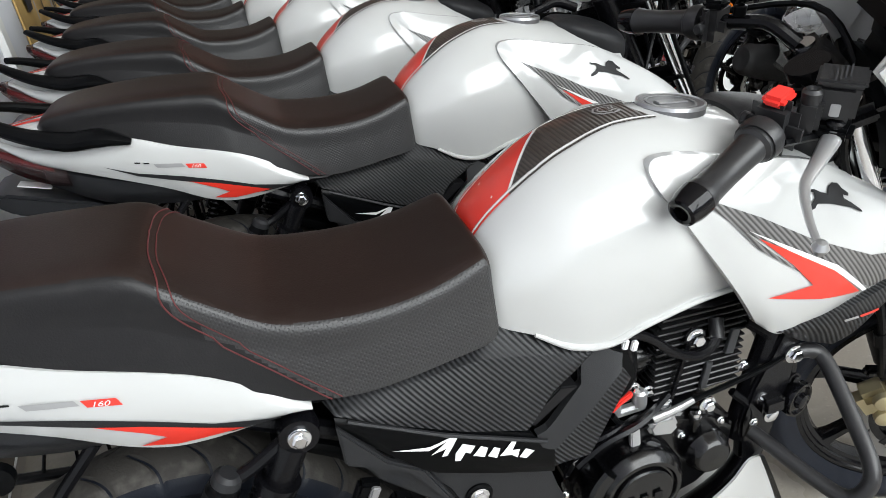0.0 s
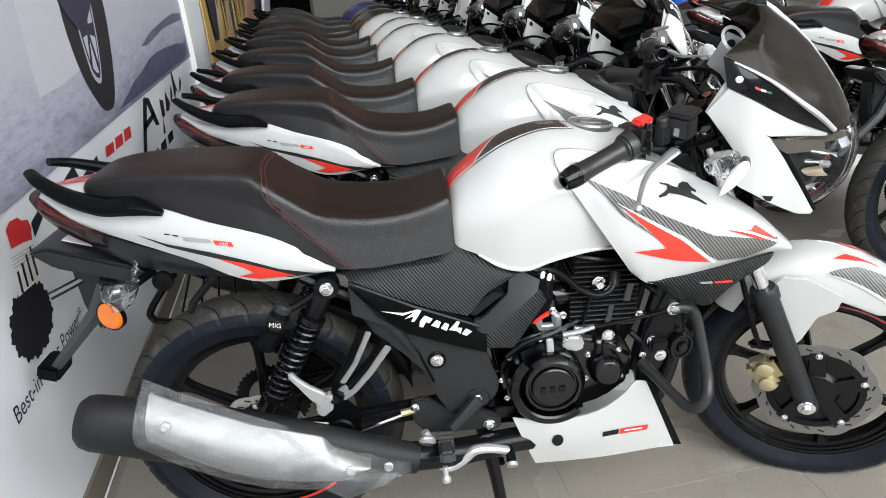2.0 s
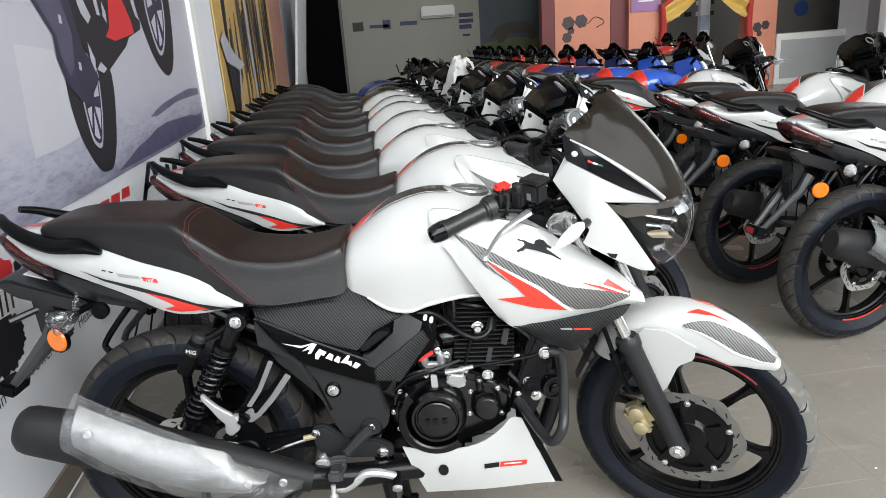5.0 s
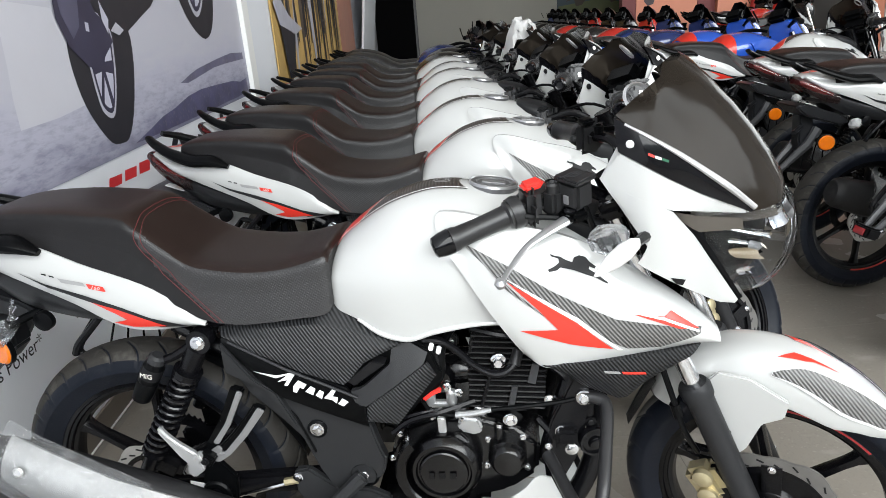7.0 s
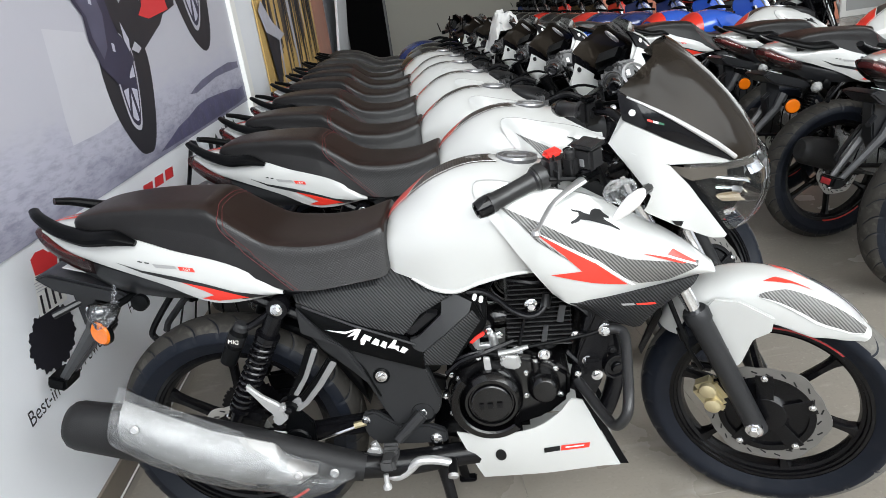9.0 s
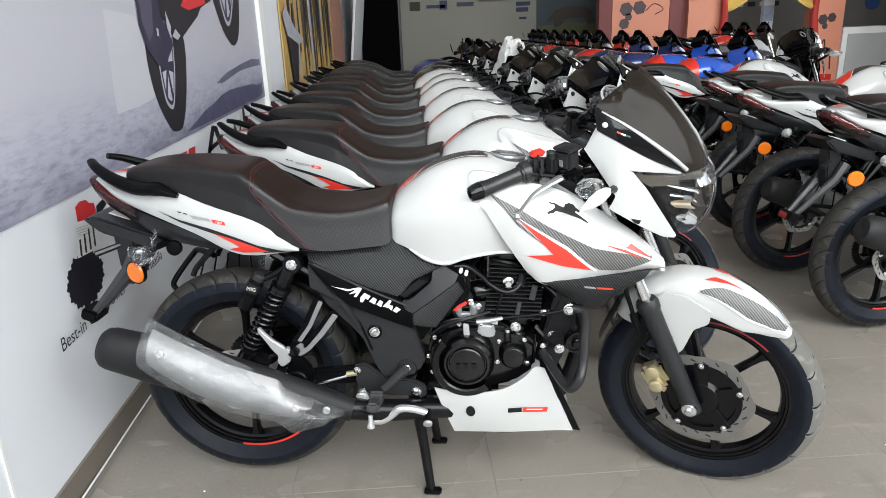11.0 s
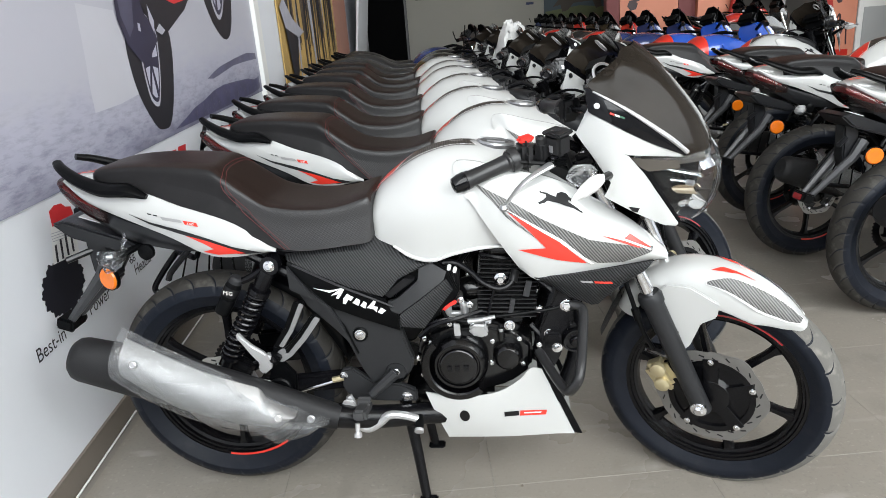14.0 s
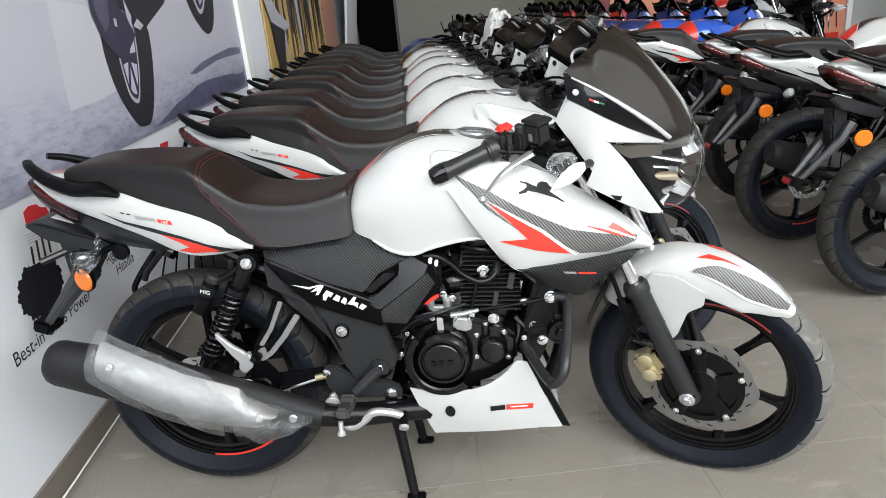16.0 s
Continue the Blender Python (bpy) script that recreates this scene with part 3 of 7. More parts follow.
    for k, (x, y, z) in enumerate(shroud_shape[0]):
        hit = tt.ray_cast(Vector((x, -1, z)), Vector((0, 1, 0)))[0]
        if hit is not None:
            y = min(y, hit.y - (0.009 if k < len(shroud_shape[0]) // 2 else -0.002))
        seated.append((x, y, z))
    shroud_shape = seated, shroud_shape[1]
    st = tree_of(shroud_shape)
    films = [("carbon_band", [(0.715, 0.888), (0.80, 0.843), (0.869, 0.80), (0.979, 0.742), (1.06, 0.722), (1.130, 0.708), (1.127, 0.698), (1.06, 0.676), (1.0, 0.681), (0.924, 0.728), (0.830, 0.790), (0.765, 0.840)], CARBONFILM, 0.0014),
             ("red_arrow", [(0.795, 0.818), (0.84, 0.790), (0.91, 0.744), (0.975, 0.684), (0.90, 0.700), (0.815, 0.728), (0.880, 0.730), (0.845, 0.770)], RED, 0.0022),
             ("white_edge", [(0.780, 0.832), (0.84, 0.796), (0.915, 0.750), (0.992, 0.680), (0.984, 0.680), (0.91, 0.744), (0.84, 0.790)], WHITETEXT, 0.0026),
             ("black_sliver", [(0.745, 0.862), (0.792, 0.806), (0.862, 0.752), (0.802, 0.806)], CARBONFILM, 0.0020),
             ("red_tip", [(1.010, 0.747), (1.062, 0.737), (1.074, 0.744), (1.124, 0.707), (1.09, 0.712)], RED, 0.0022),
             ("white_edge", [(1.0, 0.752), (1.06, 0.731), (1.124, 0.7), (1.124, 0.704), (1.06, 0.736)], WHITETEXT, 0.0026),
             ("leaping_shape", [(0.868, 0.860), (0.876, 0.856), (0.885, 0.854), (0.895, 0.848), (0.906, 0.843), (0.909, 0.850), (0.918, 0.852), (0.929, 0.848), (0.935, 0.840), (0.946, 0.831), (0.944, 0.828), (0.934, 0.833), (0.934, 0.829), (0.948, 0.819), (0.966, 0.804), (0.965, 0.802), (0.946, 0.814), (0.930, 0.821), (0.912, 0.829), (0.904, 0.832), (0.886, 0.837), (0.881, 0.833), (0.867, 0.831), (0.865, 0.835), (0.877, 0.840), (0.884, 0.845), (0.883, 0.851), (0.871, 0.855)], BLACKFILM, 0.0022)]
    for s in (0, 1):
        sh = part("shroud", flip(shroud_shape) if s else shroud_shape, WHITE, moto, "white tank shroud with red arrow and carbon-look band", 50)
        for nm, pts, mt, off in films:
            d = decal(st, pts, off)
            part(nm, flip(d) if s else d, mt, sh)
    pod_a = [(0.850, -0.150, 0.652), (0.95, -0.158, 0.658), (1.05, -0.140, 0.664), (1.135, -0.112, 0.668)]
    pod_b = [(0.860, -0.125, 0.640), (0.927, -0.120, 0.588), (1.000, -0.116, 0.555), (1.041, -0.112, 0.592), (1.099, -0.106, 0.628)]
    pod_shape = skin(pod_a, pod_b, 16, 6, 0.012, 0.03, True, False)
    pt = tree_of(pod_shape)
    tag = [(0.990, 0.636), (1.032, 0.630), (1.036, 0.624), (0.994, 0.630)]
    for s in (0, 1):
        pod = part("lower_pod", flip(pod_shape) if s else pod_shape, CARBON, moto, "carbon-look air scoop under the shroud")
        for nm, pts, mt in (("plain_bar", tag, RED), ("plain_bar", [(0.958, 0.641), (0.986, 0.637), (0.990, 0.631), (0.962, 0.635)], GREYFILM)):
            d = decal(pt, pts, 0.002)
            part(nm, flip(d) if s else d, mt, pod)

    # seat
    seat_shape = body([(-0.245, 0.935, 0.91, 0.895, 0.060, 0.055), (-0.222, 0.954, 0.925, 0.89, 0.088, 0.083), (-0.16, 0.963, 0.928, 0.885, 0.098, 0.103), (-0.06, 0.963, 0.918, 0.87, 0.105, 0.113), (0.04, 0.955, 0.895, 0.838, 0.109, 0.122), (0.085, 0.947, 0.88, 0.824, 0.112, 0.125), (0.115, 0.925, 0.862, 0.808, 0.114, 0.128),
                       (0.185, 0.872, 0.825, 0.77, 0.121, 0.134), (0.225, 0.854, 0.808, 0.748, 0.126, 0.137), (0.29, 0.844, 0.795, 0.736, 0.128, 0.137), (0.35, 0.842, 0.795, 0.738, 0.126, 0.135), (0.40, 0.848, 0.80, 0.742, 0.122, 0.131), (0.444, 0.860, 0.81, 0.745, 0.117, 0.126), (0.462, 0.864, 0.815, 0.750, 0.112, 0.121), (0.469, 0.857, 0.815, 0.760, 0.106, 0.114)], 120, 28, 5.5, 1.0)
    seat = part("seat", seat_shape, SEATMAT, moto, "one-piece black and brown stepped seat with perforated sides", 60)
    seat.data.materials.append(SEATTOP)
    seat.data.materials.append(SEATPLAIN)
    # brown top; the perforated sides' paler grey also holds window sheen as colour
    for f in seat.data.polygons:
        f.material_index = 1 if abs(f.normal.y) < 0.62 and f.normal.z > 0.2 else (0 if f.center.x > np.interp(f.center.z, [0.742, 0.795, 0.845, 0.88, 0.94], [0.254, 0.202, 0.152, 0.120, 0.100]) else 2)
    sn = tree_of(seat_shape)
    for shift in (0.0, 0.012):
        half = []
        for x, y, z in spline([(0.098 + shift, 0, 0.94), (0.100 + shift, -0.06, 0.935), (0.106 + shift, -0.105, 0.91), (0.118 + shift, -0.13, 0.88), (0.150 + shift, -0.135, 0.845), (0.20 + shift, -0.14, 0.795), (0.252 + shift, -0.145, 0.742)], 44):
            near, normal = sn.find_nearest((x, y, z))[:2]
            half.append(tuple(near + normal * 0.0006))
        part("seam", mirrored(tube(half, 0.0008 if shift else 0.0010, 6, len(half), True)), STITCH, seat, "red double stitching across the seat")

    # tail panels
    ta = [(-0.335, -0.040, 0.925), (-0.25, -0.080, 0.893), (-0.11, -0.112, 0.898), (-0.008, -0.120, 0.860), (0.124, -0.128, 0.812), (0.228, -0.134, 0.742)]
    tb = [(-0.340, -0.036, 0.915), (-0.27, -0.072, 0.868), (-0.18, -0.098, 0.835), (-0.05, -0.110, 0.778), (0.03, -0.116, 0.735), (0.10, -0.122, 0.722), (0.228, -0.132, 0.736)]
    tail_shape = skin(ta, tb, 28, 8, 0.010, 0.004)
    tl = tree_of(tail_shape)
    tail_films = [("grey_band", [(-0.145, 0.846), (-0.09, 0.822), (-0.01, 0.800), (0.06, 0.776), (0.12, 0.753), (0.195, 0.737), (0.135, 0.732), (0.09, 0.745), (0.0, 0.785), (-0.09, 0.815)], GREYPLASTIC, 0.0014),
                  ("red_arrow", [(0.0, 0.786), (0.05, 0.772), (0.10, 0.754), (0.15, 0.736), (0.075, 0.732), (0.036, 0.740), (0.068, 0.748), (0.048, 0.761)], RED, 0.0022),
                  ("plain_bar", [(0.002, 0.824), (0.036, 0.817), (0.040, 0.807), (0.006, 0.814)], RED, 0.002),
                  ("plain_bar", [(-0.055, 0.836), (-0.004, 0.826), (0.0, 0.818), (-0.05, 0.827)], GREYFILM, 0.002),
                  ("plain_bar", [(-0.088, 0.846), (-0.078, 0.844), (-0.078, 0.841), (-0.088, 0.843)], BLACKFILM, 0.002),
                  ("plain_bar", [(-0.072, 0.842), (-0.062, 0.840), (-0.062, 0.837), (-0.072, 0.839)], BLACKFILM, 0.002)]
    for s in (0, 1):
        tp = part("tail_panel", flip(tail_shape) if s else tail_shape, WHITE, moto, "white tail panel with red and grey arrow film", 50)
        for nm, pts, mt, off in tail_films:
            d = decal(tl, pts, off)
            part(nm, flip(d) if s else d, mt, tp)
        figures = bpy.data.curves.new("figures", "FONT")
        figures.body, figures.size, figures.shear = "160", 0.0092, 0.25
        tmp = bpy.data.objects.new("figures", figures)
        me = bpy.data.meshes.new_from_object(tmp)
        place = pose(0.0098, 0, 0.8148, 90, 0, 0) @ pose(0, 0, 0, 0, 0, -11.6) @ Matrix.Diagonal((1.35, 1, 1, 1))
        dots = []
        for v in me.vertices:
            p = place @ v.co
            hit = tl.ray_cast(Vector((p.x, -1, p.z)), Vector((0, 1, 0)))[0]
            dots.append((0.042 - p.x if s else p.x, (-1 if s else 1) * ((hit.y if hit else -0.12) - 0.0032), p.z - (0.206 * (0.042 - 2 * p.x) if s else 0)))
        part("lettering", (dots, [tuple(q.vertices) for q in me.polygons]), WHITETEXT, tp)
        bpy.data.objects.remove(tmp)
    part("tail_cover", body([(-0.345, 0.924, 0.91, 0.897, 0.03, 0.03), (-0.30, 0.934, 0.905, 0.875, 0.055, 0.05), (-0.20, 0.939, 0.90, 0.85, 0.082, 0.08), (-0.12, 0.93, 0.89, 0.85, 0.09, 0.085)], 10, 8, 3), WHITE, moto, "white tail cover with red flash")
    part("red_flash", both(([(-0.325, -0.012, 0.9315), (-0.22, -0.034, 0.9405), (-0.22, -0.012, 0.9415), (-0.325, -0.004, 0.932)], [(0, 1, 2, 3)])), RED, moto)
    part("tail_lamp", body([(-0.368, 0.922, 0.910, 0.898, 0.030, 0.024), (-0.345, 0.919, 0.896, 0.876, 0.052, 0.042), (-0.304, 0.903, 0.872, 0.846, 0.074, 0.060), (-0.258, 0.880, 0.848, 0.822, 0.088, 0.072), (-0.218, 0.856, 0.834, 0.812, 0.096, 0.082)], 14, 10), SMOKED, moto, "smoky clear-cased tail lamp")
    part("lamp_core", body([(-0.352, 0.912, 0.900, 0.890, 0.036, 0.03), (-0.30, 0.893, 0.876, 0.862, 0.064, 0.054), (-0.240, 0.864, 0.852, 0.840, 0.082, 0.07)], 8, 6), REDLENS, moto, "dark red lamp core")
    part("under_tail", body([(-0.26, 0.87, 0.84, 0.815, 0.072, 0.062), (-0.17, 0.845, 0.80, 0.765, 0.094, 0.08), (-0.06, 0.80, 0.77, 0.738, 0.105, 0.09), (0.02, 0.78, 0.75, 0.728, 0.10, 0.09), (0.22, 0.76, 0.73, 0.70, 0.10, 0.09)], 14, 6, 3), UNDERTAIL, moto, "black under-tail moulding")
    for s in (-1, 1):
        grab = [(-0.345, s * 0.040, 0.968), (-0.315, s * 0.070, 0.955), (-0.26, s * 0.098, 0.930), (-0.19, s * 0.114, 0.908), (-0.13, s * 0.122, 0.905), (-0.08, s * 0.124, 0.887)]
        part("grab_rail", tube(grab, [0.012, 0.015, 0.019, 0.024, 0.024, 0.008], 12, 26, flat=0.70), BLACK, moto, "black plastic pillion grab rail")

    # number-plate holder with lamps
    part("plate_holder", join(prism([(-0.385, 0.815), (-0.345, 0.822), (-0.19, 0.765), (-0.15, 0.735), (-0.20, 0.728), (-0.34, 0.775)], -0.075, 0.075, 0.006),
                              prism([(-0.335, 0.775), (-0.275, 0.755), (-0.27, 0.64), (-0.31, 0.60), (-0.33, 0.66)], -0.028, 0.028, 0.006),
                              tube([(-0.32, -0.02, 0.725), (-0.375, -0.06, 0.71)], 0.009, 8)), UNDERTAIL, moto, "black plastic number-plate holder")
    part("stay_arm", both(tube([(-0.262, -0.040, 0.715), (-0.300, -0.042, 0.655), (-0.435, -0.022, 0.520)], [0.015, 0.011, 0.008], 6, 12, True, flat=1.5)), STAYGREY, moto, "dark grey plate-holder arm")
    part("plate_rest", box((-0.450, 0, 0.512), (0.048, 0.075, 0.036), 0.006, (0, 20, 0)), BLACK, moto)
    part("rear_reflector", box((-0.4728, 0, 0.518), (0.005, 0.050, 0.024), 0.002, (0, 20, 0)), REDLENS, moto, "small red rectangular reflector")
    part("paper_tag", box((-0.30, -0.02, 0.812), (0.06, 0.03, 0.002), 0, (0, 19, 0)), WHITETEXT, moto, "small white paper tag")
    part("reflector", lathe([(0.0, -0.004), (0.026, -0.004), (0.030, 0.0), (0.030, 0.008), (0.0, 0.008)], (-0.252, -0.090, 0.665), (0.35, 1, 0), 28), ORANGE, moto, "round amber side reflector")
    part("reflector_arm", join(tube([(-0.252, -0.085, 0.665), (-0.28, -0.03, 0.675)], 0.008, 8), lathe([(0.033, 0.0), (0.033, 0.010), (0.0, 0.010)], (-0.252, -0.0895, 0.665), (0.35, 1, 0), 28)), BLACK, moto)
    for s in (-1, 1):
        if steered < 0:
            stalk = part("indicator", lathe([(0.0, -0.004), (0.010, 0.0), (0.019, 0.014), (0.020, 0.034), (0.014, 0.044), (0.0, 0.046)], (-0.185, s * 0.135, 0.742), (-0.75, s * 0.55, 0.1), 14), CLEAR, moto, "clear rear indicator still in film")
            part("bulb", lathe([(0, 0.0), (0.006, 0.004), (0.006, 0.016), (0, 0.02)], (-0.19, s * 0.14, 0.743), (-0.75, s * 0.55, 0.1), 8), SILVER, stalk)
            film = lathe([(0.002, -0.016), (0.012, -0.012), (0.021, 0.004), (0.024, 0.018), (0.024, 0.034), (0.017, 0.048), (0.003, 0.052)], (-0.172, s * 0.142, 0.744), (-0.75, s * 0.45, -0.45), 11)
            knot = lathe([(0.009, -0.002), (0.003, 0.010), (0.010, 0.020), (0.004, 0.030), (0.009, 0.036), (0.002, 0.040)], (-0.158, s * 0.138, 0.762), (0.25, 0, 1), 7)
            part("wrap", crumpled(join(film, knot), 0.011, 3.0 * s), THINFILM, stalk, "crumpled clear film", 12)
        else:
            diamond = []
            for f, w in ((-0.036, 0.003), (-0.024, 0.018), (0.0, 0.026), (0.024, 0.019), (0.052, 0.003)):
                c = V3((-0.185, s * 0.148, 0.742)) + V3((-0.35, s * 0.85, -0.05)) * f
                diamond.append([(c[0] + 1.1 * w * math.cos(q), c[1], c[2] + 0.9 * w * math.sin(q)) for q in np.linspace(0, 2 * math.pi, 10, endpoint=False)])
            stalk = part("indicator", loft(diamond), PEARL, moto, "clear rear indicator without film", 15)
        part("stalk", tube([(-0.15, s * 0.07, 0.748), (-0.18, s * 0.135, 0.742)], 0.009, 8), BLACK, stalk)
        part("mount_disc", lathe([(0.020, 0), (0.020, 0.012), (0.008, 0.016), (0.0, 0.016)], (-0.118, s * 0.105, 0.742), (0, s, 0), 18), BLACK, moto)

    # side covers below the seat
    crease = [(0.244, -0.122, 0.716), (0.34, -0.128, 0.7225), (0.437, -0.132, 0.731), (0.487, -0.130, 0.7175), (0.525, -0.128, 0.705), (0.598, -0.116, 0.684)]
    cov_a = [(0.235, -0.098, 0.724), (0.254, -0.100, 0.730), (0.346, -0.104, 0.738), (0.436, -0.100, 0.744), (0.450, -0.098, 0.762), (0.470, -0.098, 0.756), (0.525, -0.100, 0.728), (0.583, -0.096, 0.694), (0.618, -0.092, 0.676)]
    cov_b = [(0.253, -0.133, 0.709), (0.315, -0.142, 0.679), (0.403, -0.149, 0.640), (0.483, -0.151, 0.613), (0.524, -0.142, 0.656), (0.560, -0.132, 0.670), (0.596, -0.118, 0.682)]
    top_shape = skin(crease, cov_b, 34, 8, 0.004, 0.006, False, False)
    shelf_shape = skin(cov_a, crease, 34, 5, 0.003, 0.006, False, False)
    fr_a = [(0.512, -0.148, 0.601), (0.573, -0.130, 0.648), (0.572, -0.122, 0.679), (0.598, -0.112, 0.687), (0.639, -0.114, 0.659)]
    fr_b = [(0.494, -0.151, 0.600), (0.496, -0.153, 0.580), (0.517, -0.153, 0.565), (0.574, -0.143, 0.602), (0.631, -0.126, 0.640)]
    nose_shape = skin(fr_a, fr_b, 16, 5, 0.0, 0.012, False, False)
    main_a = [(0.248, -0.130, 0.707), (0.369, -0.144, 0.657), (0.494, -0.150, 0.602), (0.497, -0.151, 0.580), (0.517, -0.151, 0.566)]
    main_b = [(0.248, -0.130, 0.690), (0.30, -0.139, 0.636), (0.348, -0.143, 0.586), (0.43, -0.145, 0.552), (0.517, -0.143, 0.517)]
    main_shape = skin(main_a, main_b, 18, 8, 0.004, 0.006, False, False)
    mt_tree = tree_of(main_shape)
    strokes = [[(0.306, 0.641), (0.352, 0.634), (0.392, 0.641), (0.372, 0.634), (0.350, 0.628)], [(0.352, 0.620), (0.384, 0.641), (0.390, 0.637), (0.372, 0.612), (0.365, 0.613), (0.372, 0.624)], [(0.383, 0.612), (0.394, 0.624), (0.410, 0.615), (0.402, 0.605), (0.396, 0.609), (0.388, 0.597), (0.381, 0.599)],
               [(0.405, 0.600), (0.417, 0.612), (0.426, 0.606), (0.420, 0.592)], [(0.424, 0.592), (0.434, 0.604), (0.442, 0.599), (0.436, 0.584)], [(0.440, 0.586), (0.462, 0.608), (0.466, 0.604), (0.458, 0.590), (0.468, 0.588), (0.464, 0.574), (0.456, 0.582)], [(0.466, 0.574), (0.476, 0.586), (0.488, 0.578), (0.476, 0.568)]]
    low_out = [(0.250, 0.694), (0.30, 0.637), (0.348, 0.586), (0.516, 0.516), (0.530, 0.46), (0.541, 0.43), (0.535, 0.40), (0.511, 0.372), (0.425, 0.366), (0.402, 0.41), (0.376, 0.482), (0.343, 0.522), (0.285, 0.582), (0.246, 0.655)]
    low_shape = prism(low_out, -0.129, -0.100, 0.004)
    facet_shape = prism([(0.247, 0.700), (0.247, 0.636), (0.320, 0.596), (0.369, 0.512), (0.376, 0.518), (0.342, 0.592), (0.300, 0.622)], -0.1415, -0.110, 0.003)
    vent_a = [(0.517, -0.142, 0.530), (0.518, -0.142, 0.560), (0.573, -0.136, 0.596), (0.637, -0.118, 0.640)]
    vent_b = [(0.521, -0.142, 0.527), (0.576, -0.136, 0.518), (0.612, -0.126, 0.563), (0.653, -0.112, 0.611)]
    vent_shape = skin(vent_a, vent_b, 14, 5, 0.003, 0.02, False, False)
    back_shape = prism([(0.497, 0.59), (0.508, 0.515), (0.582, 0.508), (0.664, 0.612), (0.645, 0.664), (0.60, 0.690), (0.54, 0.66)], -0.112, -0.085, 0.004)
    for s in (0, 1):
        fl = flip if s else (lambda q: q)
        cover = part("side_cover", fl(main_shape), BLACK, moto, "matt black side cover with white brush-stroke mark")
        part("carbon_top", fl(top_shape), CARBON, cover, "carbon-look upper cover")
        part("carbon_shelf", fl(shelf_shape), CARBON, cover, "carbon-look ledge below the seat")
        part("cover_nose", fl(nose_shape), GREYPLASTIC, cover)
        part("rear_facet", fl(facet_shape), GREYPLASTIC, cover, "grey slanting edge of the cover")
        part("vent_strip", fl(vent_shape), CARBON, cover, "ribbed carbon-look vent")
        part("vent_back", fl(back_shape), BLACK, cover)
        # black block fills the recess, whose shade is put into its colour
        slot = prism([(0.483, 0.613), (0.536, 0.655), (0.562, 0.649), (0.497, 0.602)], -0.138, -0.10, 0.002)
        part("slot", fl(slot), BLACKFILM, cover)
        for st_pts in strokes:
            part("white_stroke", fl(decal(mt_tree, st_pts, 0.0018)), WHITETEXT, cover)
        low = part("lower_cover", fl(low_shape), GREYPLASTIC, moto, "dark grey frame cover with bolt")
        part("cover_bolt", fl(bolt((0.410, -0.132, 0.504), 0.0095)), CHROME, low)
        part("bolt_collar", fl(lathe([(0.020, 0), (0.020, 0.004), (0.016, 0.006), (0.013, 0.003), (0, 0.003)], (0.410, -0.128, 0.504), (0, -1, 0), 20)), BLACK, low)
        part("ridge", fl(tube([(0.262, -0.136, 0.700), (0.37, -0.150, 0.649), (0.506, -0.1545, 0.588)], 0.003, 6, 10, True)), GREYPLASTIC, cover)
        part("crease", fl(tube([(0.285, -0.130, 0.640), (0.335, -0.130, 0.580), (0.372, -0.130, 0.53), (0.40, -0.130, 0.45)], 0.003, 6, 14, True)), BLACK, low)
        piv = part("pivot_cap", fl(lathe([(0.032, 0), (0.032, 0.014), (0.026, 0.02), (0.022, 0.012), (0.0, 0.012)], (0.491, -0.110, 0.393), (0, -1, 0), 24)), BLACK, moto)
        part("pivot_bolt", fl(bolt((0.491, -0.122, 0.393), 0.0105, h=0.008)), CHROME, piv)
    build_chassis(moto)
    build_front(moto, turn)
    return moto


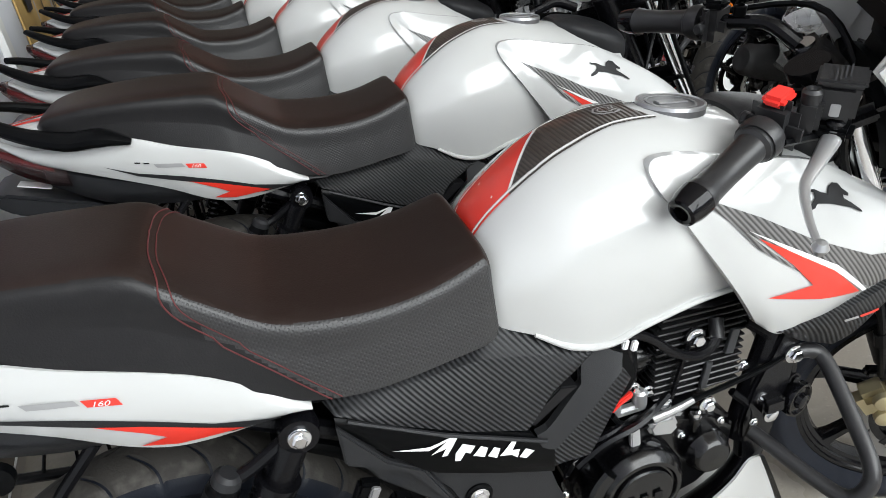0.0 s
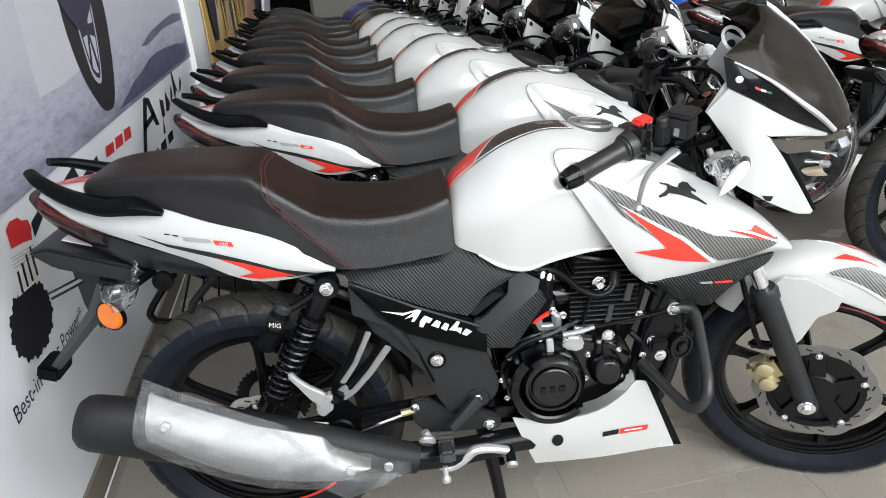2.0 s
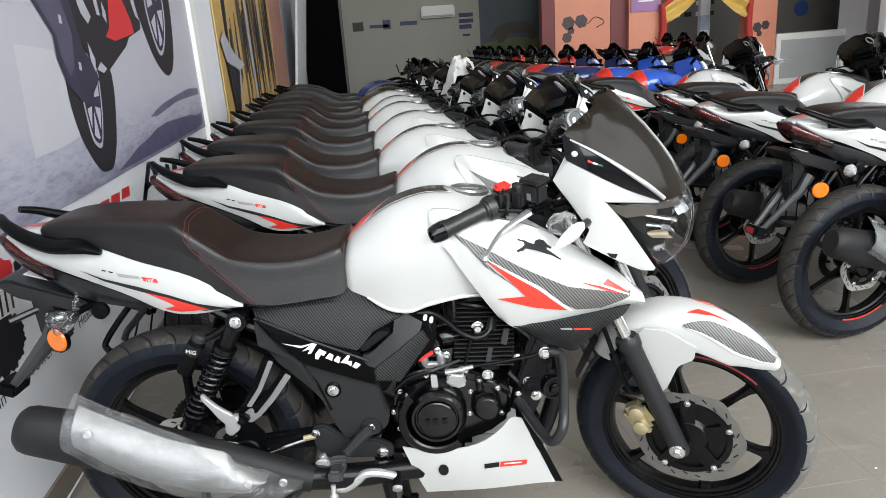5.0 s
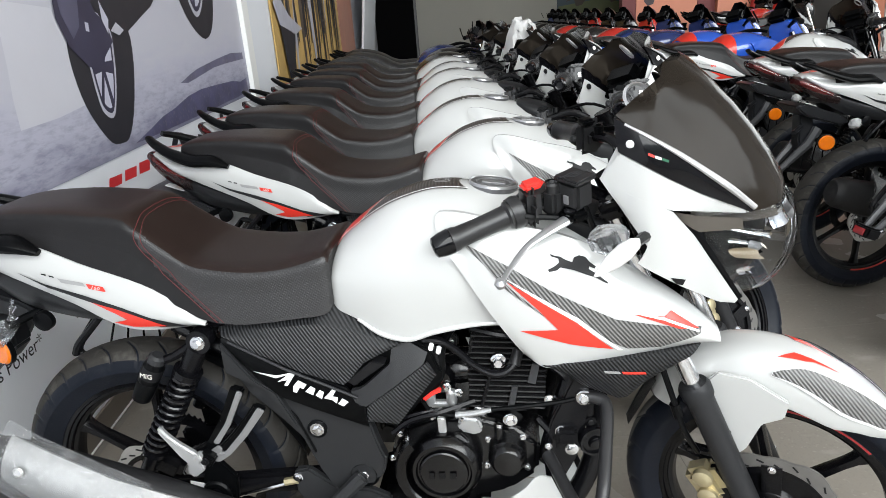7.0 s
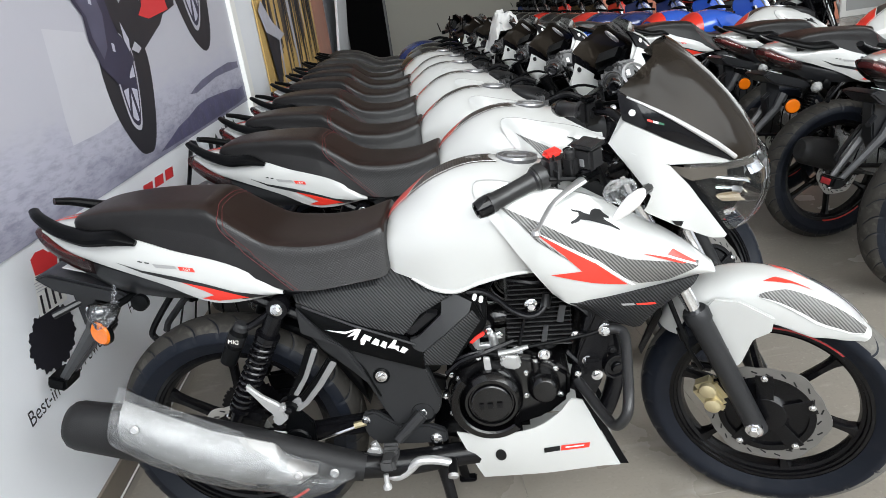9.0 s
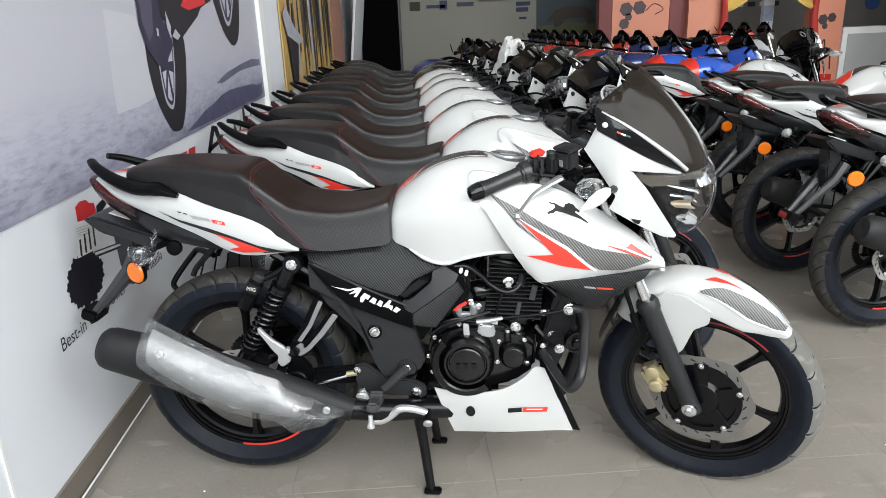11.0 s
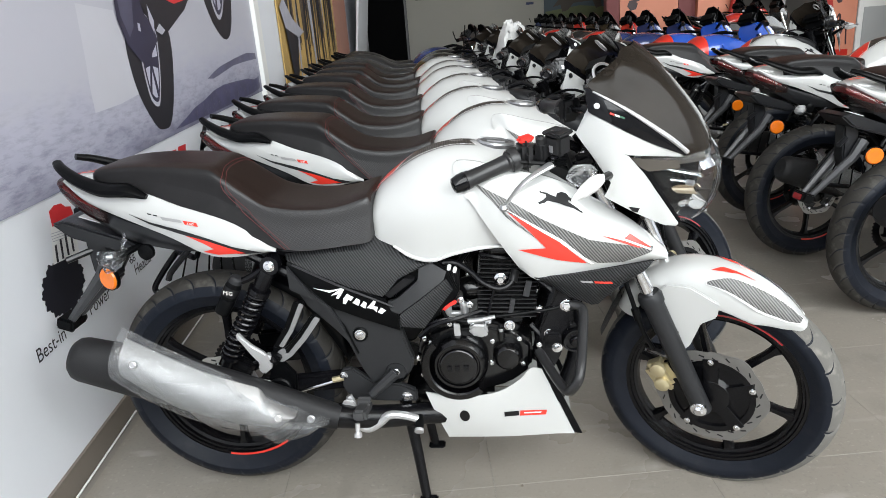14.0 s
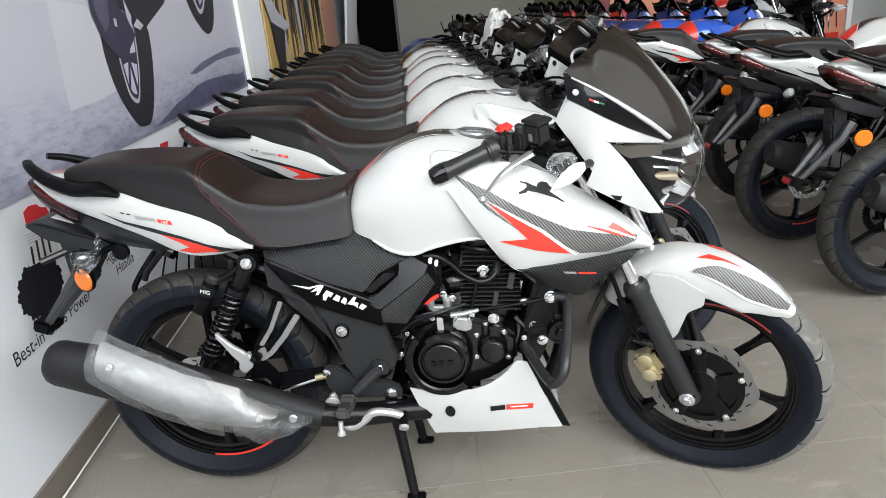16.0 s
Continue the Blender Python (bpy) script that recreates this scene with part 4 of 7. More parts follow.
def build_chassis(moto):
    """Engine, frame, exhaust, suspension, pegs and stand."""
    # frame
    part("frame", mirrored(join(tube([(1.02, -0.02, 0.86), (0.98, -0.05, 0.72), (0.93, -0.08, 0.56), (0.90, -0.09, 0.46)], 0.018, 8), tube([(1.0, -0.03, 0.84), (0.80, -0.08, 0.78), (0.56, -0.09, 0.70), (0.45, -0.10, 0.55), (0.44, -0.10, 0.40)], 0.019, 8),
                            tube([(0.56, -0.09, 0.70), (0.30, -0.10, 0.72), (0.0, -0.09, 0.77), (-0.2, -0.07, 0.81)], 0.014, 8), tube([(0.43, -0.10, 0.48), (0.30, -0.095, 0.62), (0.14, -0.095, 0.72)], 0.013, 8))), STEELBLACK, moto, "black tube frame")
    part("swingarm", join(mirrored(box((0.24, -0.098, 0.352), (0.50, 0.028, 0.05), 0.008, (0, -5, 0))), box((0.44, 0, 0.39), (0.06, 0.20, 0.06), 0.01)), STEELBLACK, moto, "black box-section swingarm")
    part("rear_hugger", body([(0.16, 0.64, 0.63, 0.62, 0.05, 0.05), (0.25, 0.60, 0.58, 0.56, 0.06, 0.055), (0.335, 0.50, 0.46, 0.42, 0.06, 0.055), (0.35, 0.42, 0.40, 0.38, 0.055, 0.05)], 8, 6, 3), BLACK, moto, "black inner mudguard")
    part("inner_box", box((0.46, 0, 0.62), (0.30, 0.17, 0.24), 0.02), BLACK, moto, "black airbox and battery tray")
    part("undertail_stay", both(tube([(-0.02, -0.085, 0.735), (-0.08, -0.087, 0.675), (-0.09, -0.087, 0.655)], 0.008, 8, straight=True)), STEELBLACK, moto)
    part("down_tube", mirrored(tube([(0.935, -0.07, 0.66), (0.905, -0.082, 0.58), (0.868, -0.084, 0.45), (0.858, -0.084, 0.40)], 0.019, 10)), STEELBLACK, moto, "black front down tube")
    # crankcase
    case_out = [(0.545, 0.44), (0.575, 0.49), (0.64, 0.515), (0.73, 0.508), (0.80, 0.488), (0.845, 0.45), (0.84, 0.38), (0.78, 0.335), (0.70, 0.315), (0.60, 0.325), (0.555, 0.37)]
    engine = part("crankcase", join(prism(case_out, -0.104, 0.104, 0.012, 3), box((0.62, 0, 0.30), (0.24, 0.18, 0.05), 0.02)), ENGINE, moto, "black engine crankcase")
    for s in (-1, 1):
        cc = (0.656, s * 0.118, 0.414)
        part("clutch_cover", lathe([(0.075, -0.018), (0.074, 0.012), (0.071, 0.019), (0.065, 0.026), (0.061, 0.030), (0.055, 0.030), (0.052, 0.025), (0.049, 0.025), (0.047, 0.031), (0.044, 0.033), (0.0, 0.034)], cc, (0, s, 0), 56), ENGINE, engine, "round black engine cover")
        rows = []
        for a in np.linspace(2.3, 5.4, 28):
            c, q = math.cos(a), math.sin(a)
            rows.append([(cc[0] + r * c, s * (0.118 + h), cc[2] + r * q) for r, h in ((0.096, -0.016), (0.096, 0.029), (0.092, 0.034), (0.078, 0.036), (0.074, 0.032), (0.074, -0.016))])
        part("cover_guard", loft(rows), ENGINE, engine, "raised curved edge of the engine cover")
        part("round_cover", lathe([(0.038, -0.01), (0.038, 0.014), (0.034, 0.020), (0.031, 0.028), (0.026, 0.032), (0.0, 0.034)], (0.780, s * 0.106, 0.427), (0, s, 0), 28), ENGINE, engine)
        heads = [bolt((0.656 + 0.108 * math.cos(a), s * 0.104, 0.414 + 0.100 * math.sin(a)), 0.0045, (0, s, 0), 0.006) for a in (1.2, 1.75, 2.5, 3.1, 3.6, 4.3, 5.2)]
        heads += [bolt((0.780 + 0.05 * math.cos(a), s * 0.104, 0.427 + 0.05 * math.sin(a)), 0.0045, (0, s, 0), 0.006) for a in (0.9, 2.4, 3.7, 5.6)]
        for head in heads:
            part("case_bolt", head, CHROME, engine, "bright bolt head")
        for k, (x, w) in enumerate(((0.628, 0.010), (0.648, 0.012), (0.670, 0.013))):
            part("plain_bar", box((x + 0.005, s * 0.1545, 0.412), (w, 0.0015, 0.014), 0), STEELBLACK, engine)
    # cylinder with cooling fins
    tilt = Matrix.Translation((0.781, 0, 0.505)) @ Matrix.Rotation(radians(2.5), 4, "Y")
    cyl = part("cylinder", moved(join(box((0, 0, 0.09), (0.12, 0.12, 0.22), 0.02), box((0, 0, 0.205), (0.15, 0.13, 0.055), 0.02)), tilt), ENGINE, moto, "black finned engine cylinder")
    for k in range(14):
        w = 0.150 if k < 11 else 0.138
        part("fin", moved(box((0.0, 0, 0.014 + 0.0118 * k), (w, 0.165, 0.0040), 0.0014, segments=1), tilt), FINMAT, cyl)
    for bar in ([(0.834, 0.617), (0.848, 0.614), (0.839, 0.572), (0.824, 0.576)], [(0.794, 0.568), (0.805, 0.567), (0.796, 0.519), (0.784, 0.523)]):
        part("fin_bar", both(prism(bar, -0.087, -0.080, 0.001)), STAYGREY, cyl)
    part("push_rod", both(tube([(0.761, -0.089, 0.625), (0.733, -0.089, 0.525)], 0.004, 8)), STEELBLACK, cyl)
    part("bolt_washer", both(lathe([(0.016, 0), (0.016, 0.003), (0.0, 0.004)], (0.770, -0.083, 0.625), (0, -1, 0), 18)), STEELBLACK, cyl)
    for head in (bolt((0.770, -0.085, 0.625), 0.0105, h=0.014), bolt((0.865, -0.078, 0.535), 0.007), bolt((0.728, -0.078, 0.508), 0.009)):
        part("head_bolt", both(head), CHROME, cyl)
    part("spark_plug_lead", tube([(0.629, -0.10, 0.678), (0.662, -0.10, 0.676), (0.695, -0.10, 0.653), (0.722, -0.102, 0.626), (0.757, -0.104, 0.607), (0.784, -0.102, 0.609), (0.802, -0.094, 0.625), (0.806, -0.08, 0.640)], 0.0075, 10, 36), STEELBLACK, moto, "black rubber ignition lead")
    part("plug_cap", tube([(0.800, -0.097, 0.620), (0.808, -0.080, 0.642)], 0.011, 12), CONTROL, moto)
    part("fuel_hose", tube([(0.649, -0.10, 0.667), (0.654, -0.102, 0.640), (0.655, -0.10, 0.600)], 0.006, 8), STEELBLACK, moto)
    for x, z in ((0.646, 0.668), (0.660, 0.661)):
        part("cable_clip", box((x, -0.108, z), (0.009, 0.008, 0.016), 0.002, (0, 15, 0)), WHITETEXT, moto, "small white plastic connector")
    part("breather_hose", tube([(0.69, -0.05, 0.69), (0.665, -0.09, 0.66), (0.658, -0.10, 0.60), (0.63, -0.10, 0.57), (0.60, -0.10, 0.55)], 0.008, 8), BLACK, moto)
    part("carburettor", join(lathe([(0.03, -0.05), (0.035, -0.02), (0.026, 0.0), (0.032, 0.03), (0.026, 0.06)], (0.66, -0.04, 0.585), (1, 0, 0), 16), lathe([(0.024, 0), (0.028, 0.02), (0.02, 0.035)], (0.655, -0.055, 0.585), (0, -1, 0), 12), box((0.655, -0.055, 0.55), (0.05, 0.05, 0.045), 0.008)), ENGINE, moto, "small carburettor")
    for x, z in ((0.645, 0.603), (0.668, 0.573), (0.64, 0.565), (0.69, 0.56)):
        part("carburettor_screw", bolt((x, -0.092, z), 0.006, h=0.01), CHROME, moto)
    part("red_lever", prism([(0.620, 0.555), (0.640, 0.572), (0.657, 0.580), (0.659, 0.571), (0.640, 0.562), (0.624, 0.549)], -0.110, -0.101, 0.002), REDSWITCH, moto, "small red plastic lever")
    arm = part("clutch_arm", prism([(0.648, 0.521), (0.663, 0.519), (0.665, 0.478), (0.657, 0.464), (0.649, 0.476)], -0.122, -0.112, 0.002), ALU, moto, "bare aluminium clutch arm")
    part("arm_bolt", bolt((0.657, -0.122, 0.472), 0.008, h=0.010), CHROME, arm)
    part("arm_casting", prism([(0.683, 0.499), (0.696, 0.514), (0.727, 0.511), (0.736, 0.486), (0.722, 0.473), (0.690, 0.482)], -0.112, -0.090, 0.005), SILVER, arm, "silver cast cable stop")
    post = part("case_post", tube([(0.766, -0.104, 0.465), (0.766, -0.104, 0.490)], 0.010, 12), ENGINE, moto)
    part("post_cap", lathe([(0.008, 0), (0.008, 0.008), (0.0, 0.009)], (0.766, -0.104, 0.490), (0, 0, 1), 12), CHROME, post)
    part("case_bolt", bolt((0.788, -0.100, 0.503), 0.0095, h=0.010), CHROME, moto)
    part("float_bowl", join(box((0.655, -0.096, 0.538), (0.046, 0.016, 0.014), 0.004), lathe([(0.009, 0), (0.011, 0.006), (0.011, 0.028), (0.007, 0.032)], (0.634, -0.096, 0.536), (0, 0, 1), 12), lathe([(0.009, 0), (0.011, 0.006), (0.011, 0.028), (0.007, 0.032)], (0.676, -0.096, 0.536), (0, 0, 1), 12)), SILVER, moto, "bare aluminium float bowl")
    part("clutch_cable", tube([(0.622, -0.115, 0.555), (0.634, -0.116, 0.536), (0.656, -0.118, 0.530), (0.696, -0.118, 0.525), (0.753, -0.115, 0.535), (0.816, -0.112, 0.540), (0.896, -0.106, 0.548), (0.94, -0.10, 0.56)], 0.0045, 8, 40), BLACK, moto, "black control cable")
    part("cable_end", tube([(0.684, -0.118, 0.5255), (0.720, -0.117, 0.529), (0.753, -0.115, 0.535)], [0.0068, 0.0062, 0.0050], 10), SILVER, moto)
    for run, r in (([(0.56, -0.125, 0.49), (0.60, -0.13, 0.522), (0.66, -0.13, 0.54), (0.72, -0.10, 0.545)], 0.006), ([(0.58, -0.12, 0.52), (0.63, -0.122, 0.535), (0.70, -0.09, 0.52)], 0.005), ([(0.84, -0.09, 0.50), (0.87, -0.1, 0.46), (0.86, -0.1, 0.40)], 0.007),
                   ([(0.72, -0.08, 0.69), (0.78, -0.09, 0.68), (0.86, -0.08, 0.67)], 0.006), ([(0.86, -0.08, 0.62), (0.90, -0.09, 0.58), (0.91, -0.09, 0.50)], 0.008)):
        part("hose", tube(run, r, 6), STEELBLACK, moto)
    part("engine_mount", both(join(prism([(0.865, 0.50), (0.91, 0.60), (0.945, 0.60), (0.935, 0.50), (0.915, 0.42), (0.885, 0.36), (0.855, 0.36), (0.85, 0.44)], -0.105, -0.085, 0.004), box((0.895, -0.10, 0.475), (0.04, 0.05, 0.03), 0.006))), STEELBLACK, moto)
    for head in (bolt((0.929, -0.106, 0.556), 0.0105, h=0.012), bolt((0.885, -0.105, 0.48), 0.008), bolt((0.905, -0.105, 0.44), 0.009), bolt((0.86, -0.118, 0.455), 0.005)):
        part("mount_bolt", both(head), CHROME, moto)
    part("crash_bar", both(tube([(0.925, -0.105, 0.556), (0.955, -0.112, 0.556), (0.968, -0.130, 0.545), (0.958, -0.200, 0.497), (0.948, -0.252, 0.458), (0.938, -0.266, 0.430), (0.918, -0.256, 0.404), (0.898, -0.215, 0.408), (0.870, -0.145, 0.428), (0.858, -0.118, 0.436)], 0.012, 12, 52)), CONTROL, moto, "black tube crash bar")
    horn = part("horn", lathe([(0.024, -0.008), (0.030, 0), (0.031, 0.008), (0.029, 0.013), (0.025, 0.013), (0.023, 0.009), (0.014, 0.011), (0.012, 0.018), (0.008, 0.020), (0, 0.020)], (0.945, -0.104, 0.462), (0.3, -1, 0), 28), GLOSSBLACK, moto, "round black horn")
    part("horn_bracket", join(box((0.940, -0.098, 0.505), (0.014, 0.010, 0.09), 0.003), bolt((0.942, -0.103, 0.500), 0.007), bolt((0.928, -0.112, 0.470), 0.006)), STEELBLACK, horn)
    part("header_pipe", tube([(0.88, 0.0, 0.60), (0.95, -0.02, 0.54), (0.965, -0.03, 0.42), (0.90, -0.05, 0.27), (0.75, -0.08, 0.235), (0.58, -0.12, 0.265), (0.44, -0.165, 0.285), (0.33, -0.195, 0.310)], [0.021, 0.021, 0.021, 0.022, 0.024, 0.028, 0.030, 0.032], 12, 46), STEELBLACK, moto, "black exhaust pipe")
    # belly pan
    ba = [(0.565, -0.138, 0.338), (0.65, -0.150, 0.328), (0.745, -0.152, 0.340), (0.805, -0.150, 0.374), (0.836, -0.146, 0.405), (0.864, -0.138, 0.397)]
    bb = [(0.615, -0.124, 0.193), (0.70, -0.131, 0.197), (0.773, -0.131, 0.197), (0.86, -0.123, 0.196), (0.945, -0.113, 0.194)]
    pan = skin(ba, bb, 18, 6, 0.006, 0.004)
    edge = skin([(0.864, -0.138, 0.397), (0.90, -0.128, 0.31), (0.945, -0.113, 0.194)], [(0.888, -0.122, 0.372), (0.915, -0.118, 0.31), (0.966, -0.108, 0.188)], 10, 4, 0.0, 0.005, True, False)
    floor_rows = [[(x, y, z) for x, z in ((0.615, 0.193), (0.70, 0.197), (0.78, 0.197), (0.86, 0.196), (0.945, 0.194))] for y in np.linspace(-0.118, 0.118, 5)]
    belly = part("belly_pan", join(mirrored(pan), sheet(floor_rows)), WHITE, moto, "white belly pan with small printed mark", 50)
    part("belly_edge", both(edge), BLACK, belly, "black trailing edge")
    bt = tree_of(pan)
    for pts, mt in (([(0.765, 0.283), (0.802, 0.284), (0.802, 0.269), (0.765, 0.268)], BLACKFILM), ([(0.806, 0.284), (0.874, 0.279), (0.871, 0.264), (0.804, 0.268)], RED), ([(0.815, 0.279), (0.860, 0.276), (0.857, 0.272), (0.815, 0.275)], WHITETEXT), ([(0.663 + 0.013 * math.cos(a), 0.272 + 0.018 * math.sin(a)) for a in np.linspace(0, 6.28, 14, endpoint=False)], BLACKFILM)):
        part("plain_bar", both(decal(bt, pts, 0.0018 if mt is not WHITETEXT else 0.0028)), mt, belly)
    # muffler on the right
    p0, p1 = V3((-0.296, -0.222, 0.506)), V3((0.335, -0.196, 0.308))
    d = (p1 - p0) / np.linalg.norm(p1 - p0)
    side = np.cross(d, V3((0, 0, 1)))
    side /= np.linalg.norm(side)
    up = np.cross(side, d)
    rings = []
    for f, a, b in ((-0.010, 0.010, 0.012), (-0.016, 0.022, 0.026), (-0.014, 0.036, 0.042), (0.004, 0.046, 0.054), (0.03, 0.050, 0.059), (0.10, 0.050, 0.062), (0.22, 0.048, 0.069), (0.40, 0.046, 0.067), (0.60, 0.042, 0.060), (0.80, 0.036, 0.048), (0.92, 0.035, 0.039), (1.02, 0.031, 0.032)):
        c = p0 + (p1 - p0) * f
        rings.append([c + side * a * math.cos(q) + up * b * math.sin(q) for q in np.linspace(0, 2 * math.pi, 28, endpoint=False)])
    muff = part("muffler", loft(rings), mat("matt_black_exhaust", (0.012, 0.012, 0.013), 0.55, 0.1, 0.15, 6, 0.3, 500, spec=0.35), moto, "matt black muffler with wrapped silver heat shield")
    sh_top = [(-0.150, -0.234, 0.562), (-0.09, -0.236, 0.528), (0.03, -0.236, 0.464), (0.166, -0.230, 0.411), (0.180, -0.236, 0.386), (0.215, -0.238, 0.368), (0.255, -0.236, 0.350)]
    sh_low = [(-0.163, -0.264, 0.474), (-0.10, -0.268, 0.428), (-0.026, -0.266, 0.378), (0.10, -0.258, 0.330), (0.205, -0.248, 0.310), (0.252, -0.238, 0.340)]
    sh = part("heat_shield", skin(sh_top, sh_low, 36, 9, 0.024, 0.003, False, False), mat("silver_heat_shield", (0.27, 0.268, 0.265), 0.40, 0.6, 0.06, 10), muff, "silver heat shield")
    wrap_top = [(-0.160, -0.214, 0.588), (-0.100, -0.218, 0.552), (0.016, -0.218, 0.486), (0.131, -0.216, 0.424), (0.219, -0.212, 0.377), (0.333, -0.206, 0.322)]
    wrap_low = [(-0.187, -0.262, 0.464), (-0.165, -0.266, 0.452), (-0.110, -0.268, 0.412), (-0.023, -0.268, 0.364), (0.050, -0.264, 0.330), (0.156, -0.256, 0.304), (0.196, -0.250, 0.268), (0.278, -0.238, 0.284), (0.336, -0.210, 0.318)]
    wa, wb = polyline(wrap_top, 60), polyline(wrap_low, 60)
    rows = []
    for j, v in enumerate(np.linspace(0, 1, 20)):
        row = wa + (wb - wa) * v
        for i, p in enumerate(row):
            k = noise.noise(Vector((p[0] * 22, p[2] * 22, 2.0))) * 0.006 + noise.noise(Vector((p[0] * 60, p[2] * 60, 5.0))) * 0.0025
            edge = 1 - abs(2 * v - 1)
            p[1] -= 0.006 + 0.040 * (1 - (2 * v - 1) ** 2) + k * (0.5 + 0.5 * edge)
            p[2] += 0.5 * k * (1 - edge)
        rows.append(row)
    part("wrap", sheet(rows), FILM, muff, "crumpled clear plastic film")
    for c in ((-0.118, -0.279, 0.512), (0.213, -0.264, 0.348), (0.288, -0.242, 0.330)):
        part("shield_bolt", lathe([(0.010, 0), (0.010, 0.003), (0.007, 0.005), (0.006, 0.002), (0, 0.002)], c, (0.1, -1, 0.25), 18), ALU, sh)
    part("shield_slot", decal(tree_of(skin(sh_top, sh_low, 36, 9, 0.024, 0.003, False, False)), [(0.088, 0.436), (0.098, 0.436), (0.127, 0.404), (0.117, 0.402)], 0.002), GREYFILM, sh)
    # rear shocks
    for s in (-1, 1):
        top, bot = V3((0.204, s * 0.122, 0.700)), V3((0.030, s * 0.122, 0.405))
        dirn = (bot - top) / np.linalg.norm(bot - top)
        shock = part("shock_absorber", join(tube([top, top + dirn * 0.33], 0.012, 10), lathe([(0.020, 0.02), (0.022, 0.09), (0.017, 0.10)], tuple(top), tuple(dirn), 16), lathe([(0.0285, 0.075), (0.0285, 0.088), (0.018, 0.094)], tuple(top), tuple(dirn), 20),
                                             lathe([(0.027, 0.285), (0.027, 0.295), (0.016, 0.30), (0.015, 0.345)], tuple(top), tuple(dirn), 18), lathe([(0.024, -0.016), (0.026, 0), (0.024, 0.016)], tuple(top), (0, 1, 0), 20)), STEELBLACK, moto, "black twin rear shock absorber")
        e1 = np.cross(dirn, V3((0, 1, 0)))
        e1 /= np.linalg.norm(e1)
        e2 = np.cross(dirn, e1)
        coil = [top + dirn * (0.09 + 0.195 * k / 170) + 0.0235 * (e1 * math.cos(k * 0.44) + e2 * math.sin(k * 0.44)) for k in range(171)]
        part("spring", tube(coil, 0.0047, 8, 171, True), SPRING, shock, "glossy black coil spring")
        part("top_bolt", join(lathe([(0.014, 0.012), (0.014, 0.018), (0, 0.018)], tuple(top), (0, s, 0), 18), bolt(tuple(top + V3((0, s * 0.018, 0))), 0.009, (0, s, 0), 0.008)), CHROME, shock)
        c0 = V3((0.110, s * 0.130, 0.664))
        ca = tuple(dirn)
        can = part("gas_canister", lathe([(0.0, 0.006), (0.019, 0.006), (0.019, 0.012), (0.021, 0.016), (0.021, 0.052), (0.0195, 0.056), (0.021, 0.060), (0.019, 0.100), (0.0, 0.104)], tuple(c0), ca, 24), BLACK, shock, "black gas canister with a small label")
        part("canister_cap", lathe([(0.0, -0.010), (0.012, -0.010), (0.017, -0.005), (0.0185, 0.006), (0.0, 0.007)], tuple(c0), ca, 24), GREYPLASTIC, can)
        part("canister_label", lathe([(0.0214, 0.018), (0.0214, 0.044)], tuple(c0), ca, 24, False), BLACKFILM, can)
        if s < 0:
            curve = bpy.data.curves.new("mark", "FONT")
            curve.body, curve.size, curve.extrude, curve.align_x = "MIG", 0.0145, 0.0003, "CENTER"
            tmp = bpy.data.objects.new("mark", curve)
            me = bpy.data.meshes.new_from_object(tmp)
            at = c0 + dirn * 0.036 + V3((0.0, -0.0222, 0.0))
            m = pose(float(at[0]), float(at[1]), float(at[2]), 90, 0, 0) @ pose(0, 0, 0, 0, 0, -14)
            part("lettering", ([tuple(m @ v.co) for v in me.vertices], [tuple(p.vertices) for p in me.polygons]), SILVERLINE, can)
            bpy.data.objects.remove(tmp)
        else:
            part("plain_bar", box(tuple(c0 + dirn * 0.030 + V3((0.002, s * 0.0215, 0))), (0.022, 0.001, 0.008), 0, (0, 28, 0)), GREYFILM, can)
        part("canister_bracket", tube([c0 + dirn * 0.01, V3((0.14, s * 0.125, 0.665)), V3((0.185, s * 0.122, 0.69))], 0.009, 8), STEELBLACK, shock)
        # pillion footrest hanger
        bars = ([(0.258, 0.612), (0.284, 0.604), (0.246, 0.530), (0.206, 0.478), (0.186, 0.484), (0.222, 0.538)], [(0.296, 0.572), (0.320, 0.562), (0.276, 0.508), (0.230, 0.462), (0.205, 0.448), (0.196, 0.470), (0.218, 0.482), (0.258, 0.524)])
        web = [(0.180, 0.454), (0.202, 0.448), (0.236, 0.405), (0.230, 0.352), (0.219, 0.330), (0.172, 0.335), (0.150, 0.36)]
        hang = part("footrest_hanger", join(*[prism(bar, s * 0.136, s * 0.154, 0.004) for bar in bars], prism(web, s * 0.138, s * 0.152, 0.004), prism([(0.186, 0.490), (0.212, 0.482), (0.206, 0.444), (0.178, 0.446)], s * 0.139, s * 0.153, 0.004)), BLACK, moto, "black pillion footrest hanger with bright face")
        for face in ([(0.272, 0.606), (0.283, 0.601), (0.246, 0.530), (0.214, 0.486), (0.203, 0.490), (0.236, 0.534)], [(0.307, 0.569), (0.320, 0.561), (0.276, 0.505), (0.235, 0.462), (0.209, 0.445), (0.186, 0.450), (0.183, 0.462), (0.203, 0.478), (0.213, 0.484), (0.220, 0.476), (0.216, 0.468), (0.224, 0.468), (0.264, 0.512)]):
            part("bright_face", prism(face, s * 0.152, s * 0.159, 0.002), FOOTGREY, hang, "bright cast-aluminium edge")
        part("hanger_boss", lathe([(0.030, 0.0), (0.031, 0.010), (0.027, 0.014), (0.018, 0.015), (0.016, 0.010), (0, 0.010)], (0.190, s * 0.148, 0.368), (0, s, 0), 28), BLACK, hang)
